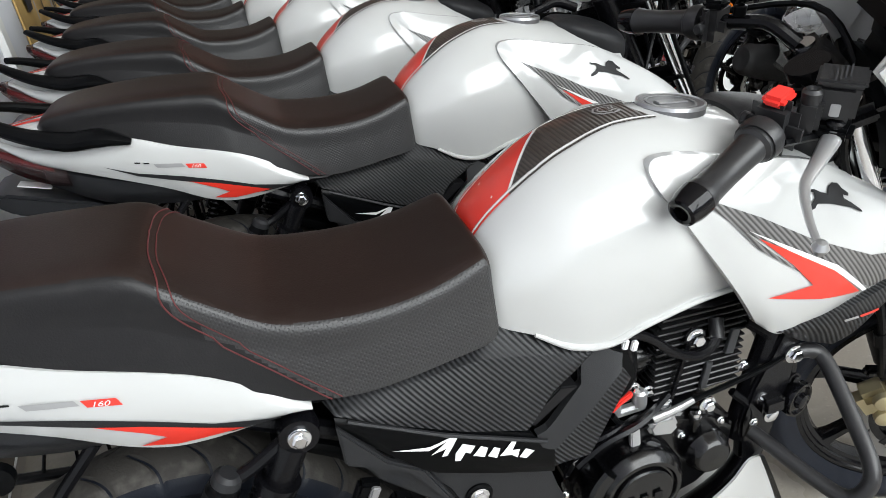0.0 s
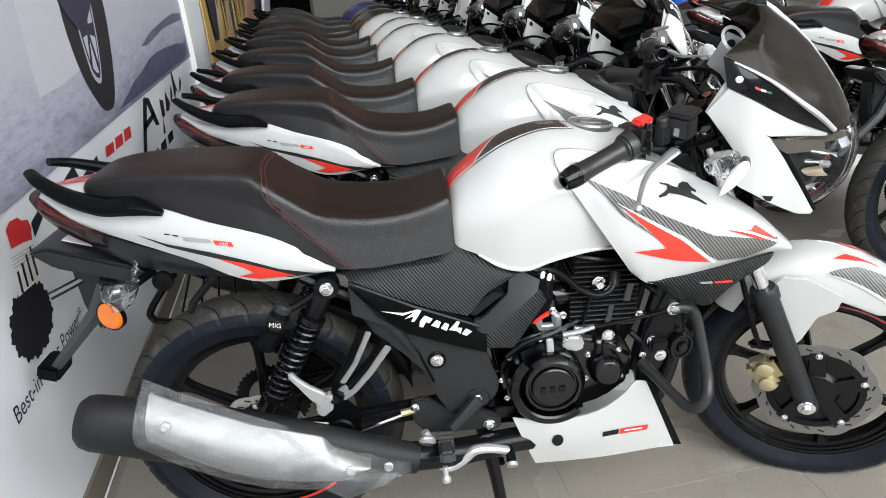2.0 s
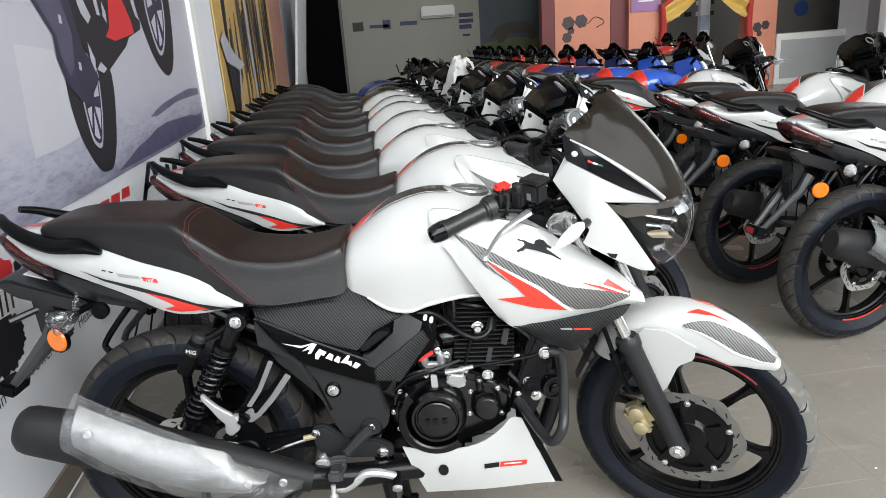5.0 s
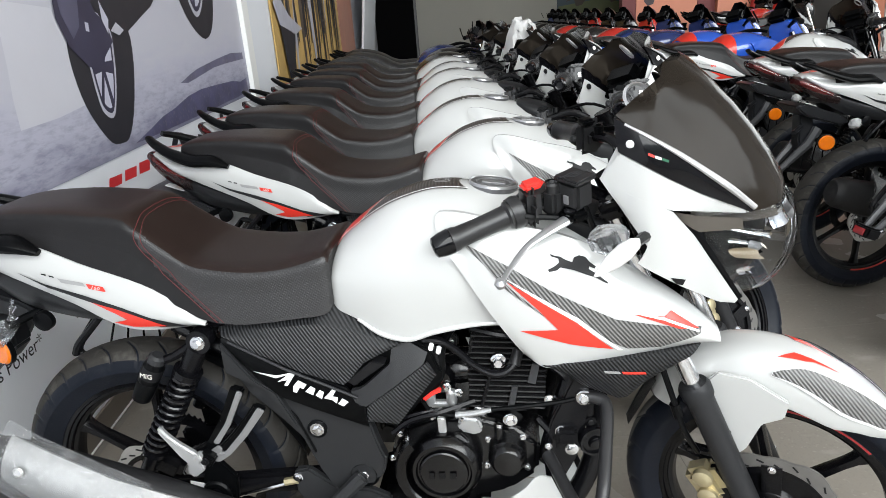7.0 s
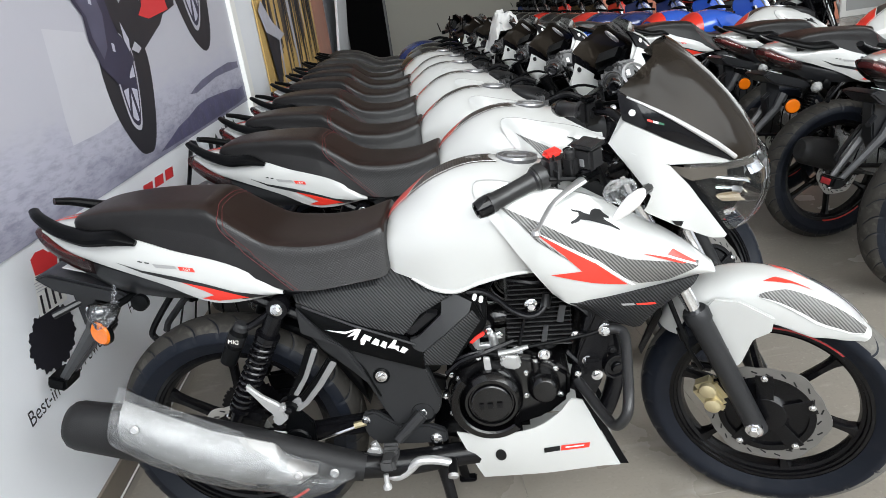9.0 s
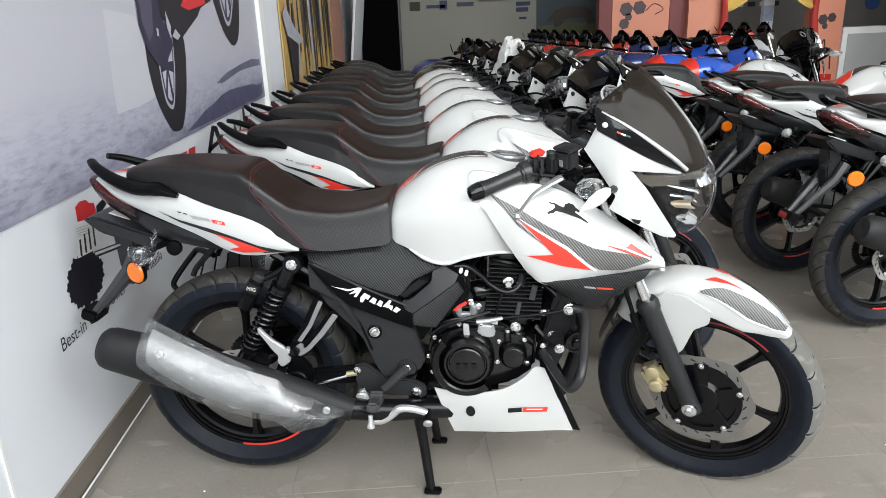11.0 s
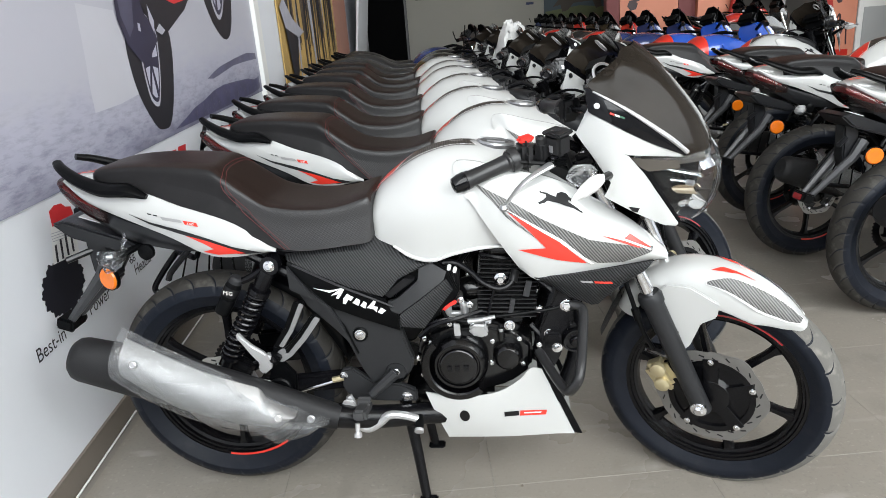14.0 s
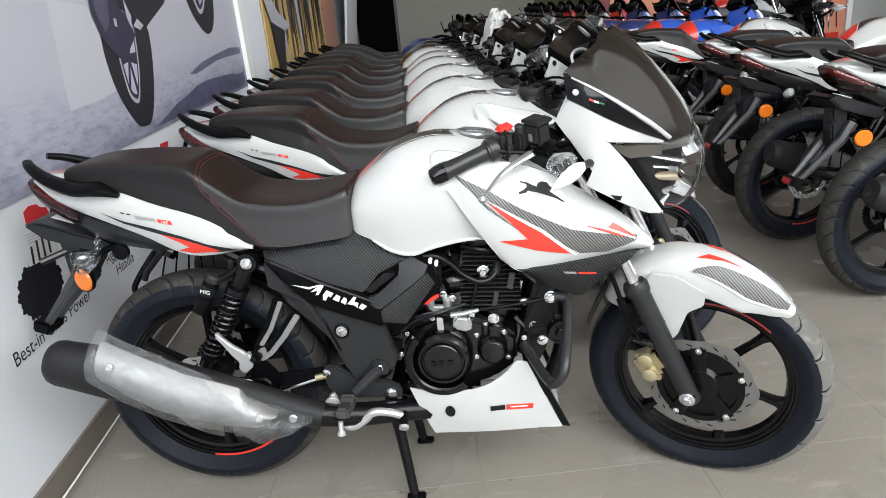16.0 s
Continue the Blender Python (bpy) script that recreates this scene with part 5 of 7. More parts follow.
        part("pillion_peg", join(prism([(0.101, 0.528), (0.110, 0.540), (0.118, 0.526), (0.140, 0.503), (0.172, 0.480), (0.182, 0.458), (0.186, 0.440), (0.160, 0.420), (0.146, 0.436), (0.154, 0.452), (0.138, 0.470), (0.120, 0.500)], s * 0.164, s * 0.178, 0.004), box((0.178, s * 0.174, 0.470), (0.020, 0.022, 0.016), 0.004, (0, -35, 0))), ALU, moto, "folded aluminium pillion peg")
        part("peg_clamp", box((0.192, s * 0.166, 0.462), (0.030, 0.022, 0.026), 0.004, (0, 35, 0)), BLACK, hang)
        for head in (bolt((0.190, s * 0.177, 0.462), 0.006, (0, s, 0)), bolt((0.190, s * 0.157, 0.368), 0.010, (0, s, 0), 0.008)):
            part("peg_bolt", head, STEELBLACK, hang)
        # rider footrest and pedal
        plate = part("footrest_bracket", join(prism([(0.345, 0.400), (0.375, 0.405), (0.43, 0.362), (0.50, 0.355), (0.54, 0.335), (0.54, 0.302), (0.45, 0.305), (0.37, 0.312), (0.345, 0.345)], s * 0.105, s * 0.125, 0.005), tube([(0.490, s * 0.138, 0.396), (0.428, s * 0.168, 0.350)], [0.017, 0.012], 10)), GREYPLASTIC, moto, "black rider footrest bracket")
        for head in (bolt((0.513, s * 0.125, 0.318), 0.010, (0, s, 0), 0.008), bolt((0.352, s * 0.125, 0.385), 0.007, (0, s, 0))):
            part("bracket_bolt", head, CHROME, plate)
        peg = part("rider_peg", box((0.412, s * 0.205, 0.330), (0.032, 0.095, 0.026), 0.006, (s * 14, 0, 0)), PEGRUBBER, moto, "black rubber rider footrest")
        for k in range(7):
            part("rubber_rib", box((0.412, s * (0.172 + 0.011 * k), 0.3435 - 0.0027 * k), (0.034, 0.005, 0.008), 0.001, (s * 14, 0, 0), 1), PEGRUBBER, peg)
        part("peg_feeler", lathe([(0.006, 0), (0.006, 0.02), (0.010, 0.026), (0.010, 0.034), (0.0, 0.036)], (0.405, s * 0.245, 0.317), (0, s * 0.25, -1), 10), ALU, moto)
        part("heel_plate", prism([(0.350, 0.328), (0.362, 0.346), (0.386, 0.345), (0.393, 0.322), (0.382, 0.300), (0.380, 0.272), (0.368, 0.272), (0.366, 0.300)], s * 0.172, s * 0.184, 0.004), ALU, moto, "small cast heel plate")
        ped = part("foot_pedal", join(tube([(0.386, s * 0.170, 0.300), (0.398, s * 0.182, 0.270), (0.420, s * 0.185, 0.265), (0.449, s * 0.185, 0.282), (0.474, s * 0.185, 0.301), (0.512, s * 0.184, 0.299), (0.552, s * 0.180, 0.284)], [0.010, 0.012, 0.012, 0.012, 0.011, 0.010, 0.010], 10, 28), tube([(0.368, s * 0.16, 0.345), (0.388, s * 0.165, 0.30)], 0.009, 8)), ALU, moto, "bare aluminium foot pedal")
        part("pedal_rubber", join(lathe([(0.009, 0), (0.011, 0.006), (0.011, 0.034), (0.008, 0.036)], (0.550, s * 0.172, 0.290), (0.0, s * 0.9, -0.6), 12)), BLACK, ped)
        part("pedal_cap", lathe([(0.012, 0.036), (0.012, 0.044), (0.0, 0.045)], (0.550, s * 0.172, 0.290), (0.0, s * 0.9, -0.6), 14), ALU, ped)
    part("brake_rod", join(tube([(0.345, -0.12, 0.372), (0.20, -0.125, 0.335), (0.06, -0.11, 0.31)], 0.004, 6)), CHROME, moto)
    part("brake_rod_end", lathe([(0.008, 0), (0.008, 0.03)], (0.350, -0.121, 0.376), (-1, 0, -0.2), 6), GOLD, moto)
    part("chain_guard", box((0.22, 0.11, 0.395), (0.36, 0.02, 0.06), 0.01, (0, -5, 0)), BLACK, moto, "black chain guard")
    part("rear_caliper", box((0.05, -0.085, 0.40), (0.09, 0.05, 0.05), 0.012, (0, 30, 0)), STEELBLACK, moto)
    guard_loop = part("garment_guard", tube([(-0.12, 0.130, 0.640), (-0.190, 0.185, 0.640), (-0.215, 0.190, 0.625), (-0.287, 0.190, 0.540), (-0.290, 0.190, 0.512), (-0.262, 0.190, 0.500), (-0.10, 0.190, 0.470), (0.08, 0.180, 0.445)], 0.009, 10, 40), STEELBLACK, moto, "black tube garment guard")
    for f in np.linspace(0.15, 0.85, 5):
        part("guard_wire", tube([(-0.20 + 0.20 * f, 0.188, 0.632 - 0.01 * f), (-0.235 + 0.24 * f, 0.192, 0.56), (-0.27 + 0.30 * f, 0.190, 0.502 - 0.045 * f)], 0.003, 6), STEELBLACK, guard_loop)
    part("paper_sticker", box((0.150, -0.1515, 0.380), (0.036, 0.001, 0.024), 0, (0, 12, 0)), WHITETEXT, moto, "small white sticker")
    stand = part("centre_stand", tube([(0.515, -0.10, 0.20), (0.515, 0.10, 0.20)], 0.010, 8), STEELBLACK, moto, "black steel centre stand on the floor")
    part("stand_leg", both(tube([(0.500, -0.085, 0.285), (0.520, -0.105, 0.17), (0.540, -0.125, 0.0)], [0.017, 0.015, 0.013], 8, 8, flat=0.7)), STEELBLACK, stand)
    part("stand_foot", both(box((0.546, -0.127, -0.005), (0.05, 0.03, 0.012), 0.004)), STEELBLACK, stand)


def build_front(moto, turn):
    """Fork, mudguard, bars, lamp cowl and visor, all turned with the steering."""
    def sp(name, shape, material, parent, label="", sharp=32):
        return part(name, moved(shape, turn), material, parent, label, sharp)

    def flare(shape, most=1.0):
        """The cowl flares outward towards its rear edge."""
        vs = []
        for x, y, z in shape[0]:
            k = min(1.0, max(0.0, (1.19 - x) / 0.13))
            k = most * k * k * (3 - 2 * k) * min(1.0, abs(y) / 0.09)
            vs.append((x + 0.013 * k, y + math.copysign(0.035 * k, y), z + 0.0155 * k))
        return vs, shape[1]

    front_switch = turn.to_euler().z < 0
    a = V3((-math.sin(radians(RAKE)), 0, math.cos(radians(RAKE))))
    for s in (-1, 1):
        low = V3((1.304, s * 0.092, 0.276))
        leg = sp("fork_leg", join(tube([low - a * 0.02, low + a * 0.33], [0.024, 0.026], 16), lathe([(0.030, 0.315), (0.031, 0.335), (0.026, 0.345)], tuple(low), tuple(a), 18)), GREYPLASTIC, moto, "matt black fork lower leg")
        sp("fork_tube", tube([low + a * 0.34, low + a * 0.74], 0.0165, 14), CHROME, leg, "chrome fork tube")
        sp("axle_nut", join(bolt(tuple(low + V3((0, s * 0.022, 0))), 0.012, (0, s, 0), 0.012), lathe([(0.02, 0), (0.02, 0.024)], tuple(low), (0, s, 0), 14)), CHROME, leg)
    sp("lower_yoke", box((1.108, 0, 0.745), (0.05, 0.25, 0.035), 0.012, (0, -RAKE, 0)), STEELBLACK, moto)
    sp("upper_yoke", box((1.02, 0, 0.94), (0.06, 0.25, 0.03), 0.012, (0, -RAKE, 0)), STEELBLACK, moto)
    sp("steering_stem", tube([(1.10, 0, 0.70), (0.985, 0, 0.965)], 0.03, 12), STEELBLACK, moto)
    sp("brake_caliper", join(box((1.205, -0.085, 0.352), (0.065, 0.05, 0.075), 0.014, (0, -35, 0)), lathe([(0.019, 0), (0.019, 0.012), (0.012, 0.016), (0, 0.016)], (1.200, -0.108, 0.378), (0, -1, 0), 16), lathe([(0.019, 0), (0.019, 0.012), (0.012, 0.016), (0, 0.016)], (1.212, -0.108, 0.335), (0, -1, 0), 16), box((1.230, -0.08, 0.318), (0.03, 0.04, 0.03), 0.008, (0, 20, 0))), GOLD, moto, "gold front brake caliper")
    sp("caliper_bracket", join(box((1.238, -0.085, 0.345), (0.035, 0.02, 0.10), 0.006, (0, -20, 0)), box((1.185, -0.09, 0.43), (0.05, 0.02, 0.02), 0.006)), STEELBLACK, moto)
    sp("brake_hose", join(tube([(1.185, -0.10, 0.43), (1.160, -0.12, 0.50), (1.13, -0.125, 0.60), (1.08, -0.12, 0.74), (1.01, -0.13, 0.88), (0.985, -0.15, 0.97)], 0.006, 8), lathe([(0.010, 0), (0.010, 0.03)], (1.150, -0.122, 0.53), (-0.3, 0, 1), 10)), BLACK, moto, "black brake hose")
    # mudguard
    rows = []
    path = spline([(1.075, 0.50), (1.105, 0.572), (1.16, 0.618), (1.245, 0.650), (1.335, 0.645), (1.416, 0.608), (1.474, 0.566), (1.520, 0.515)], 26)
    for i, (x, z) in enumerate(path):
        f = i / 25
        w = np.interp(f, [0, 0.15, 0.4, 0.75, 0.92, 1], [0.045, 0.058, 0.066, 0.060, 0.045, 0.022])
        drop = np.interp(f, [0, 0.2, 0.45, 0.8, 1], [0.05, 0.05, 0.10, 0.075, 0.016])
        t = np.gradient(path, axis=0)[i]
        t /= np.linalg.norm(t)
        inward = V3((t[1], -t[0]))
        row = []
        for q in np.linspace(-1, 1, 15):
            fall = abs(q) ** 3.0
            y = w * min(1.0, abs(q) * 1.25) ** 0.85 * (1 if q > 0 else -1)
            row.append((x + inward[0] * drop * fall, y, z + inward[1] * drop * fall))
        rows.append(row)
    g_outer = sheet(rows)
    g_inner = sheet([[(p[0], p[1] * 0.94, p[2] - 0.005) for p in row] for row in rows])
    guard_shape = join(g_outer, (g_inner[0], [tuple(reversed(f)) for f in g_inner[1]]))
    cheek = prism([(1.185, 0.585), (1.205, 0.612), (1.26, 0.612), (1.33, 0.575), (1.325, 0.535), (1.290, 0.510), (1.268, 0.440), (1.255, 0.424), (1.238, 0.424), (1.215, 0.50)], -0.074, -0.066, 0.003)
    guard = sp("front_mudguard", join(guard_shape, mirrored(cheek)), WHITE, moto, "white front mudguard with carbon-look film", 50)
    gt = tree_of(guard_shape)
    sp("rear_flap", mirrored(skin([(1.088, -0.040, 0.53), (1.06, -0.042, 0.46), (1.035, -0.042, 0.40)], [(1.075, 0.0, 0.53), (1.045, 0.0, 0.46), (1.02, 0, 0.39)], 8, 4, 0, 0.004)), BLACK, guard, "black rear flap")
    for pts, mt in (([(1.30, -0.036), (1.325, -0.018), (1.40, -0.015), (1.36, -0.022), (1.345, -0.028)], RED),):
        d = decal(gt, pts, 0.002, way="top")
        sp("film", d, mt, guard)
        sp("film", flip(d), mt, guard)
    def on_guard(f, q, lift):
        k = f * 25
        i = min(24, int(k))
        t = path[i + 1] - path[i]
        t = t / np.linalg.norm(t)
        x, z = path[i] + (path[i + 1] - path[i]) * (k - i)
        w = np.interp(f, [0, 0.15, 0.4, 0.75, 0.92, 1], [0.045, 0.058, 0.066, 0.060, 0.045, 0.022])
        drop = np.interp(f, [0, 0.2, 0.45, 0.8, 1], [0.05, 0.05, 0.10, 0.075, 0.016]) * abs(q) ** 3.0
        y = w * min(1.0, abs(q) * 1.25) ** 0.85
        return x + t[1] * drop - t[1] * lift, -(y + lift), z - t[0] * drop + t[0] * lift

    for wide, mt, lift in ((1.0, WHITETEXT, 0.0018), (0.86, CARBONFILM, 0.003)):
        rows = []
        for f in np.linspace(0.50 + 0.01 / wide, 0.955 if wide < 1 else 0.968, 22):
            lo, hi = np.interp(f, [0.5, 0.6, 0.75, 0.9, 0.97], [0.70, 0.44, 0.30, 0.22, 0.15]), np.interp(f, [0.5, 0.6, 0.75, 0.9, 0.97], [0.71, 0.76, 0.82, 0.80, 0.62])
            mid, half = (lo + hi) / 2, (hi - lo) / 2 * wide
            rows.append([on_guard(f, q, lift) for q in np.linspace(mid - half, mid + half, 12)])
        d = sheet(rows)
        sp("film", d, mt, guard)
        sp("film", flip(d), mt, guard)
    for off, h in ((0.0, 0.020), ):
        curve = bpy.data.curves.new("mark", "FONT")
        curve.body, curve.size, curve.extrude, curve.align_x = "ABS", 0.026, 0.0004, "LEFT"
        tmp = bpy.data.objects.new("mark", curve)
        me = bpy.data.meshes.new_from_object(tmp)
        vs = [tuple(pose(1.246, -0.0752, 0.440, 90, 0, 0) @ pose(0, 0, 0, 0, 0, 100) @ v.co) for v in me.vertices]
        fs = [tuple(p.vertices) for p in me.polygons]
        sp("lettering", (vs, fs), BLACKFILM, guard)
        bpy.data.objects.remove(tmp)
    # handlebar, controls
    for s in (-1, 1):
        part_bar = sp("handlebar", tube([(1.0, s * 0.085, 0.955), (0.965, s * 0.11, 0.978), (0.935, s * 0.135, 0.976), (0.872, s * 0.192, 0.957), (0.796, s * 0.268, 0.936)], 0.011, 10, 30), STEELBLACK, moto, "black clip-on handlebar")
        g0, g1 = V3((0.872, s * 0.192, 0.957)), V3((0.796, s * 0.268, 0.936))
        along = (g1 - g0) / np.linalg.norm(g1 - g0)
        sp("grip", lathe([(0.019, -0.004), (0.0245, -0.002), (0.0245, 0.007), (0.0200, 0.011), (0.0190, 0.030), (0.0185, 0.060), (0.0195, 0.100), (0.0215, 0.104), (0.0215, 0.112), (0.019, 0.113)], tuple(g0), tuple(along), 20), CONTROL, part_bar, "black rubber grip")
        sp("bar_end", lathe([(0.020, 0), (0.0225, 0.004), (0.0215, 0.020), (0.018, 0.034), (0.014, 0.036), (0.010, 0.035), (0.009, 0.028), (0, 0.028)], tuple(g1), tuple(along), 22), GLOSSBLACK, part_bar, "black bar-end weight")
        yaw = math.degrees(math.atan2(along[1], along[0]))
        sw = sp("switch_box", join(moved(box((0, 0, 0), (0.058, 0.076, 0.070), 0.027, segments=6), pose(0.894, s * 0.169, 0.965, 0, 0, yaw)), moved(box((0, 0, 0), (0.026, 0.060, 0.073), 0.012, segments=4), pose(0.897, s * 0.166, 0.965, 0, 0, yaw)), lathe([(0.027, -0.012), (0.029, 0.0), (0.027, 0.008)], tuple(g0 - along * 0.010), tuple(-along), 20)), CONTROL, part_bar, "black switch housing")
        sp("kill_switch", moved(box((0.0, 0.004, 0.001), (0.036, 0.028, 0.014), 0.005, (0, 6, 0)), pose(0.896, s * 0.158, 0.999, 0, 0, yaw)), REDSWITCH if s < 0 and front_switch else BLACK, sw, "rocker switch")
        sp("start_button", lathe([(0.009, 0), (0.009, 0.006), (0.006, 0.009), (0, 0.009)], (0.872, s * 0.146, 0.964), (-0.75, s * -0.66, 0.1), 14), GREYPLASTIC, sw)
        if s < 0:
            res = sp("brake_reservoir", join(box((0.970, -0.148, 0.988), (0.048, 0.042, 0.050), 0.007, (0, 0, -24)), box((0.938, -0.156, 0.974), (0.030, 0.034, 0.044), 0.006, (0, 0, -24)), lathe([(0.011, -0.012), (0.012, 0.004), (0.008, 0.008), (0.004, 0.004), (0, 0.004)], (0.936, -0.160, 1.000), (0, 0, 1), 16)), CONTROL, part_bar, "black brake fluid reservoir")
            lid = sp("reservoir_lid", box((0.971, -0.148, 1.015), (0.054, 0.048, 0.009), 0.003, (0, 0, -24)), CONTROL, res, "black reservoir lid")
            for k in range(4):
                sp("plain_bar", box((0.980 - 0.0065 * k, -0.145 - 0.003 * k, 1.0209), (0.0022, 0.034, 0.0006), 0, (0, 0, -24)), STAYGREY, lid)
            sp("sight_glass", box((0.962, -0.1690, 0.982), (0.011, 0.003, 0.016), 0.001, (0, 0, -24)), SILVER, res)
        pivot = sp("lever_pivot", box((0.970, s * 0.160, 0.952), (0.044, 0.036, 0.018), 0.006, (0, 0, s * 30)), BLACK, part_bar)
        sp("pivot_bolt", lathe([(0.010, 0), (0.011, 0.004), (0.007, 0.007), (0, 0.007)], (0.968, s * 0.166, 0.960), (0, 0, 1), 16), STEELBLACK, pivot)
        lev = sp("lever", tube([(0.978, s * 0.148, 0.951), (0.960, s * 0.182, 0.947), (0.938, s * 0.214, 0.938), (0.918, s * 0.244, 0.926), (0.911, s * 0.288, 0.916), (0.910, s * 0.332, 0.910)], [0.011, 0.012, 0.009, 0.0065, 0.005, 0.0045], 10, 30, flat=0.6), SILVER, part_bar, "silver brake lever")
        sp("lever_ball", lathe([(0.0, -0.0095), (0.006, -0.0075), (0.0095, 0.0), (0.006, 0.0075), (0.0, 0.0095)], (0.910, s * 0.335, 0.910), (0, 0, 1), 14), SILVER, lev)
        sp("mirror_mount", lathe([(0.010, 0), (0.010, 0.014), (0.006, 0.016), (0.006, 0.008), (0, 0.008)], (0.925, s * 0.138, 0.985), (0, 0, 1), 12), BLACK, part_bar)
        base, tip = V3((1.083, s * 0.206, 0.936)), V3((1.044, s * 0.284, 0.916))
        leaf = []
        for f, w, d in ((-0.12, 0.006, 0.005), (0.0, 0.015, 0.010), (0.25, 0.021, 0.013), (0.55, 0.018, 0.011), (0.85, 0.009, 0.006), (1.0, 0.002, 0.002)):
            c = base + (tip - base) * f
            leaf.append([(c[0] + d * math.cos(q), c[1] + s * 0.5 * w * math.sin(q), c[2] + w * math.sin(q)) for q in np.linspace(0, 2 * math.pi, 12, endpoint=False)])
        ind = sp("front_indicator", loft(leaf), WHITETEXT, moto, "front indicator wrapped in clear film")
        sp("stalk", tube([(1.085, s * 0.085, 0.895), (1.088, s * 0.150, 0.922), (1.086, s * 0.204, 0.938)], [0.012, 0.010, 0.008], 8), BLACK, ind)
        film = lathe([(0.003, -0.006), (0.016, 0.0), (0.022, 0.016), (0.024, 0.034), (0.018, 0.052), (0.006, 0.060)], (1.070, s * 0.200, 0.945), (-0.80, s * 0.50, -0.10), 11)
        sp("wrap", crumpled(film, 0.012, 5.0 * s), THINFILM, ind, "crumpled clear film", 12)
    for run in ([(0.90, -0.20, 0.96), (0.98, -0.14, 0.93), (1.02, -0.09, 0.86), (0.98, -0.06, 0.76)], [(0.90, 0.20, 0.96), (0.99, 0.12, 0.95), (1.03, 0.04, 0.87), (0.97, -0.05, 0.74)], [(0.90, 0.2, 0.97), (1.03, 0.10, 1.0), (1.06, -0.03, 0.90), (1.0, -0.08, 0.78)]):
        sp("cable", tube(run, 0.005, 6), BLACK, moto, "black control cable")
    # instrument and lamp cowl
    sp("instrument", join(box((1.078, 0, 1.055), (0.05, 0.13, 0.08), 0.02, (0, 40, 0)), box((1.12, 0, 1.0), (0.08, 0.14, 0.07), 0.02)), BLACK, moto, "black instrument pod")
    upper = skin([(1.031, -0.110, 1.043), (1.10, -0.114, 1.012), (1.16, -0.108, 0.985), (1.228, -0.086, 0.955)], [(0.998, -0.110, 0.999), (1.05, -0.118, 0.978), (1.116, -0.120, 0.958), (1.228, -0.086, 0.949)], 16, 5, 0.0005, 0.004, False, False)
    fang = skin([(0.998, -0.110, 0.999), (1.05, -0.118, 0.978), (1.116, -0.120, 0.958), (1.156, -0.116, 0.913), (1.190, -0.110, 0.862), (1.230, -0.097, 0.793)],
                [(1.030, -0.114, 0.957), (1.083, -0.124, 0.888), (1.064, -0.124, 0.857), (1.136, -0.122, 0.822), (1.200, -0.110, 0.791), (1.226, -0.099, 0.787)], 26, 6, 0.001, 0.004, False, False)
    upper, fang = flare(upper), flare(fang)
    cowl = sp("headlamp_cowl", mirrored(join(upper, fang)), WHITE, moto, "white headlamp cowl", 50)
    trim = skin([(1.017, -0.093, 1.096), (1.036, -0.098, 1.088), (1.131, -0.102, 1.043), (1.198, -0.094, 0.998), (1.240, -0.078, 0.957)], [(1.028, -0.109, 1.046), (1.10, -0.114, 1.015), (1.16, -0.108, 0.988), (1.20, -0.099, 0.970), (1.236, -0.084, 0.951)], 16, 4, 0.003, 0.006)
    trim = flare(trim)
    ear = skin([(1.030, -0.104, 1.064), (1.06, -0.107, 1.050), (1.105, -0.109, 1.024)], [(0.996, -0.104, 0.995), (1.028, -0.108, 0.962), (1.075, -0.112, 0.93)], 8, 4, 0.0, 0.003, False, False)
    sp("inner_cowl", both(moved(flare(ear), Matrix.Translation((0, 0.004, 0)))), WHITE, cowl, "white inner face of the cowl")
    sp("inner_bolt", both(flare(bolt((1.040, -0.095, 1.040), 0.006, (0, 1, 0), 0.004))), BLACKFILM, cowl)
    slot = decal(tree_of(fang), [(1.128, 0.845), (1.150, 0.838), (1.146, 0.828), (1.136, 0.832)], 0.0016)
    sp("cowl_slot", slot, BLACKFILM, cowl)
    sp("cowl_slot", flip(slot), BLACKFILM, cowl)
    sp("headlamp_frame", join(box((1.09, 0, 0.915), (0.09, 0.16, 0.12), 0.02, (0, 20, 0)), tube([(1.03, -0.09, 0.98), (1.06, -0.105, 0.92), (1.08, -0.10, 0.86)], 0.012, 6)), BLACK, moto, "black headlamp bracket")
    sp("key_ring", lathe([(0.024, -0.004), (0.028, 0.0), (0.024, 0.004), (0.021, 0.0)], (1.048, -0.045, 1.118), (0.5, -0.5, 0.6), 22, False), ALU, moto, "bright ring beside the instrument")
    sp("cowl_trim", both(trim), GLOSSBLACK, cowl, "gloss black trim under the visor")
    sp("trim_bolt", both(flare(bolt((1.047, -0.110, 1.061), 0.0045, h=0.003))), WHITETEXT, cowl)
    tr = tree_of(trim)
    for x0, mt in ((1.078, RED), (1.088, WHITETEXT), (1.098, mat("green_film", (0.015, 0.10, 0.05), 0.4))):
        x0 += 0.009
        k = 1.066 - 0.47 * (x0 - 1.081)
        sp("plain_bar", both(decal(tr, [(x0, k), (x0 + 0.009, k - 0.0042), (x0 + 0.009, k - 0.0082), (x0, k - 0.004)], 0.002)), mt, cowl)
    # lamp: black housing, grey brow, bright reflectors behind a clear bulging lens
    lens_keys = ((0.965, 1.275, 0.075), (0.945, 1.290, 0.088), (0.905, 1.302, 0.097), (0.865, 1.303, 0.098), (0.825, 1.295, 0.090), (0.795, 1.280, 0.076), (0.772, 1.262, 0.056), (0.758, 1.245, 0.035))
    heights = [k[0] for k in reversed(lens_keys)]

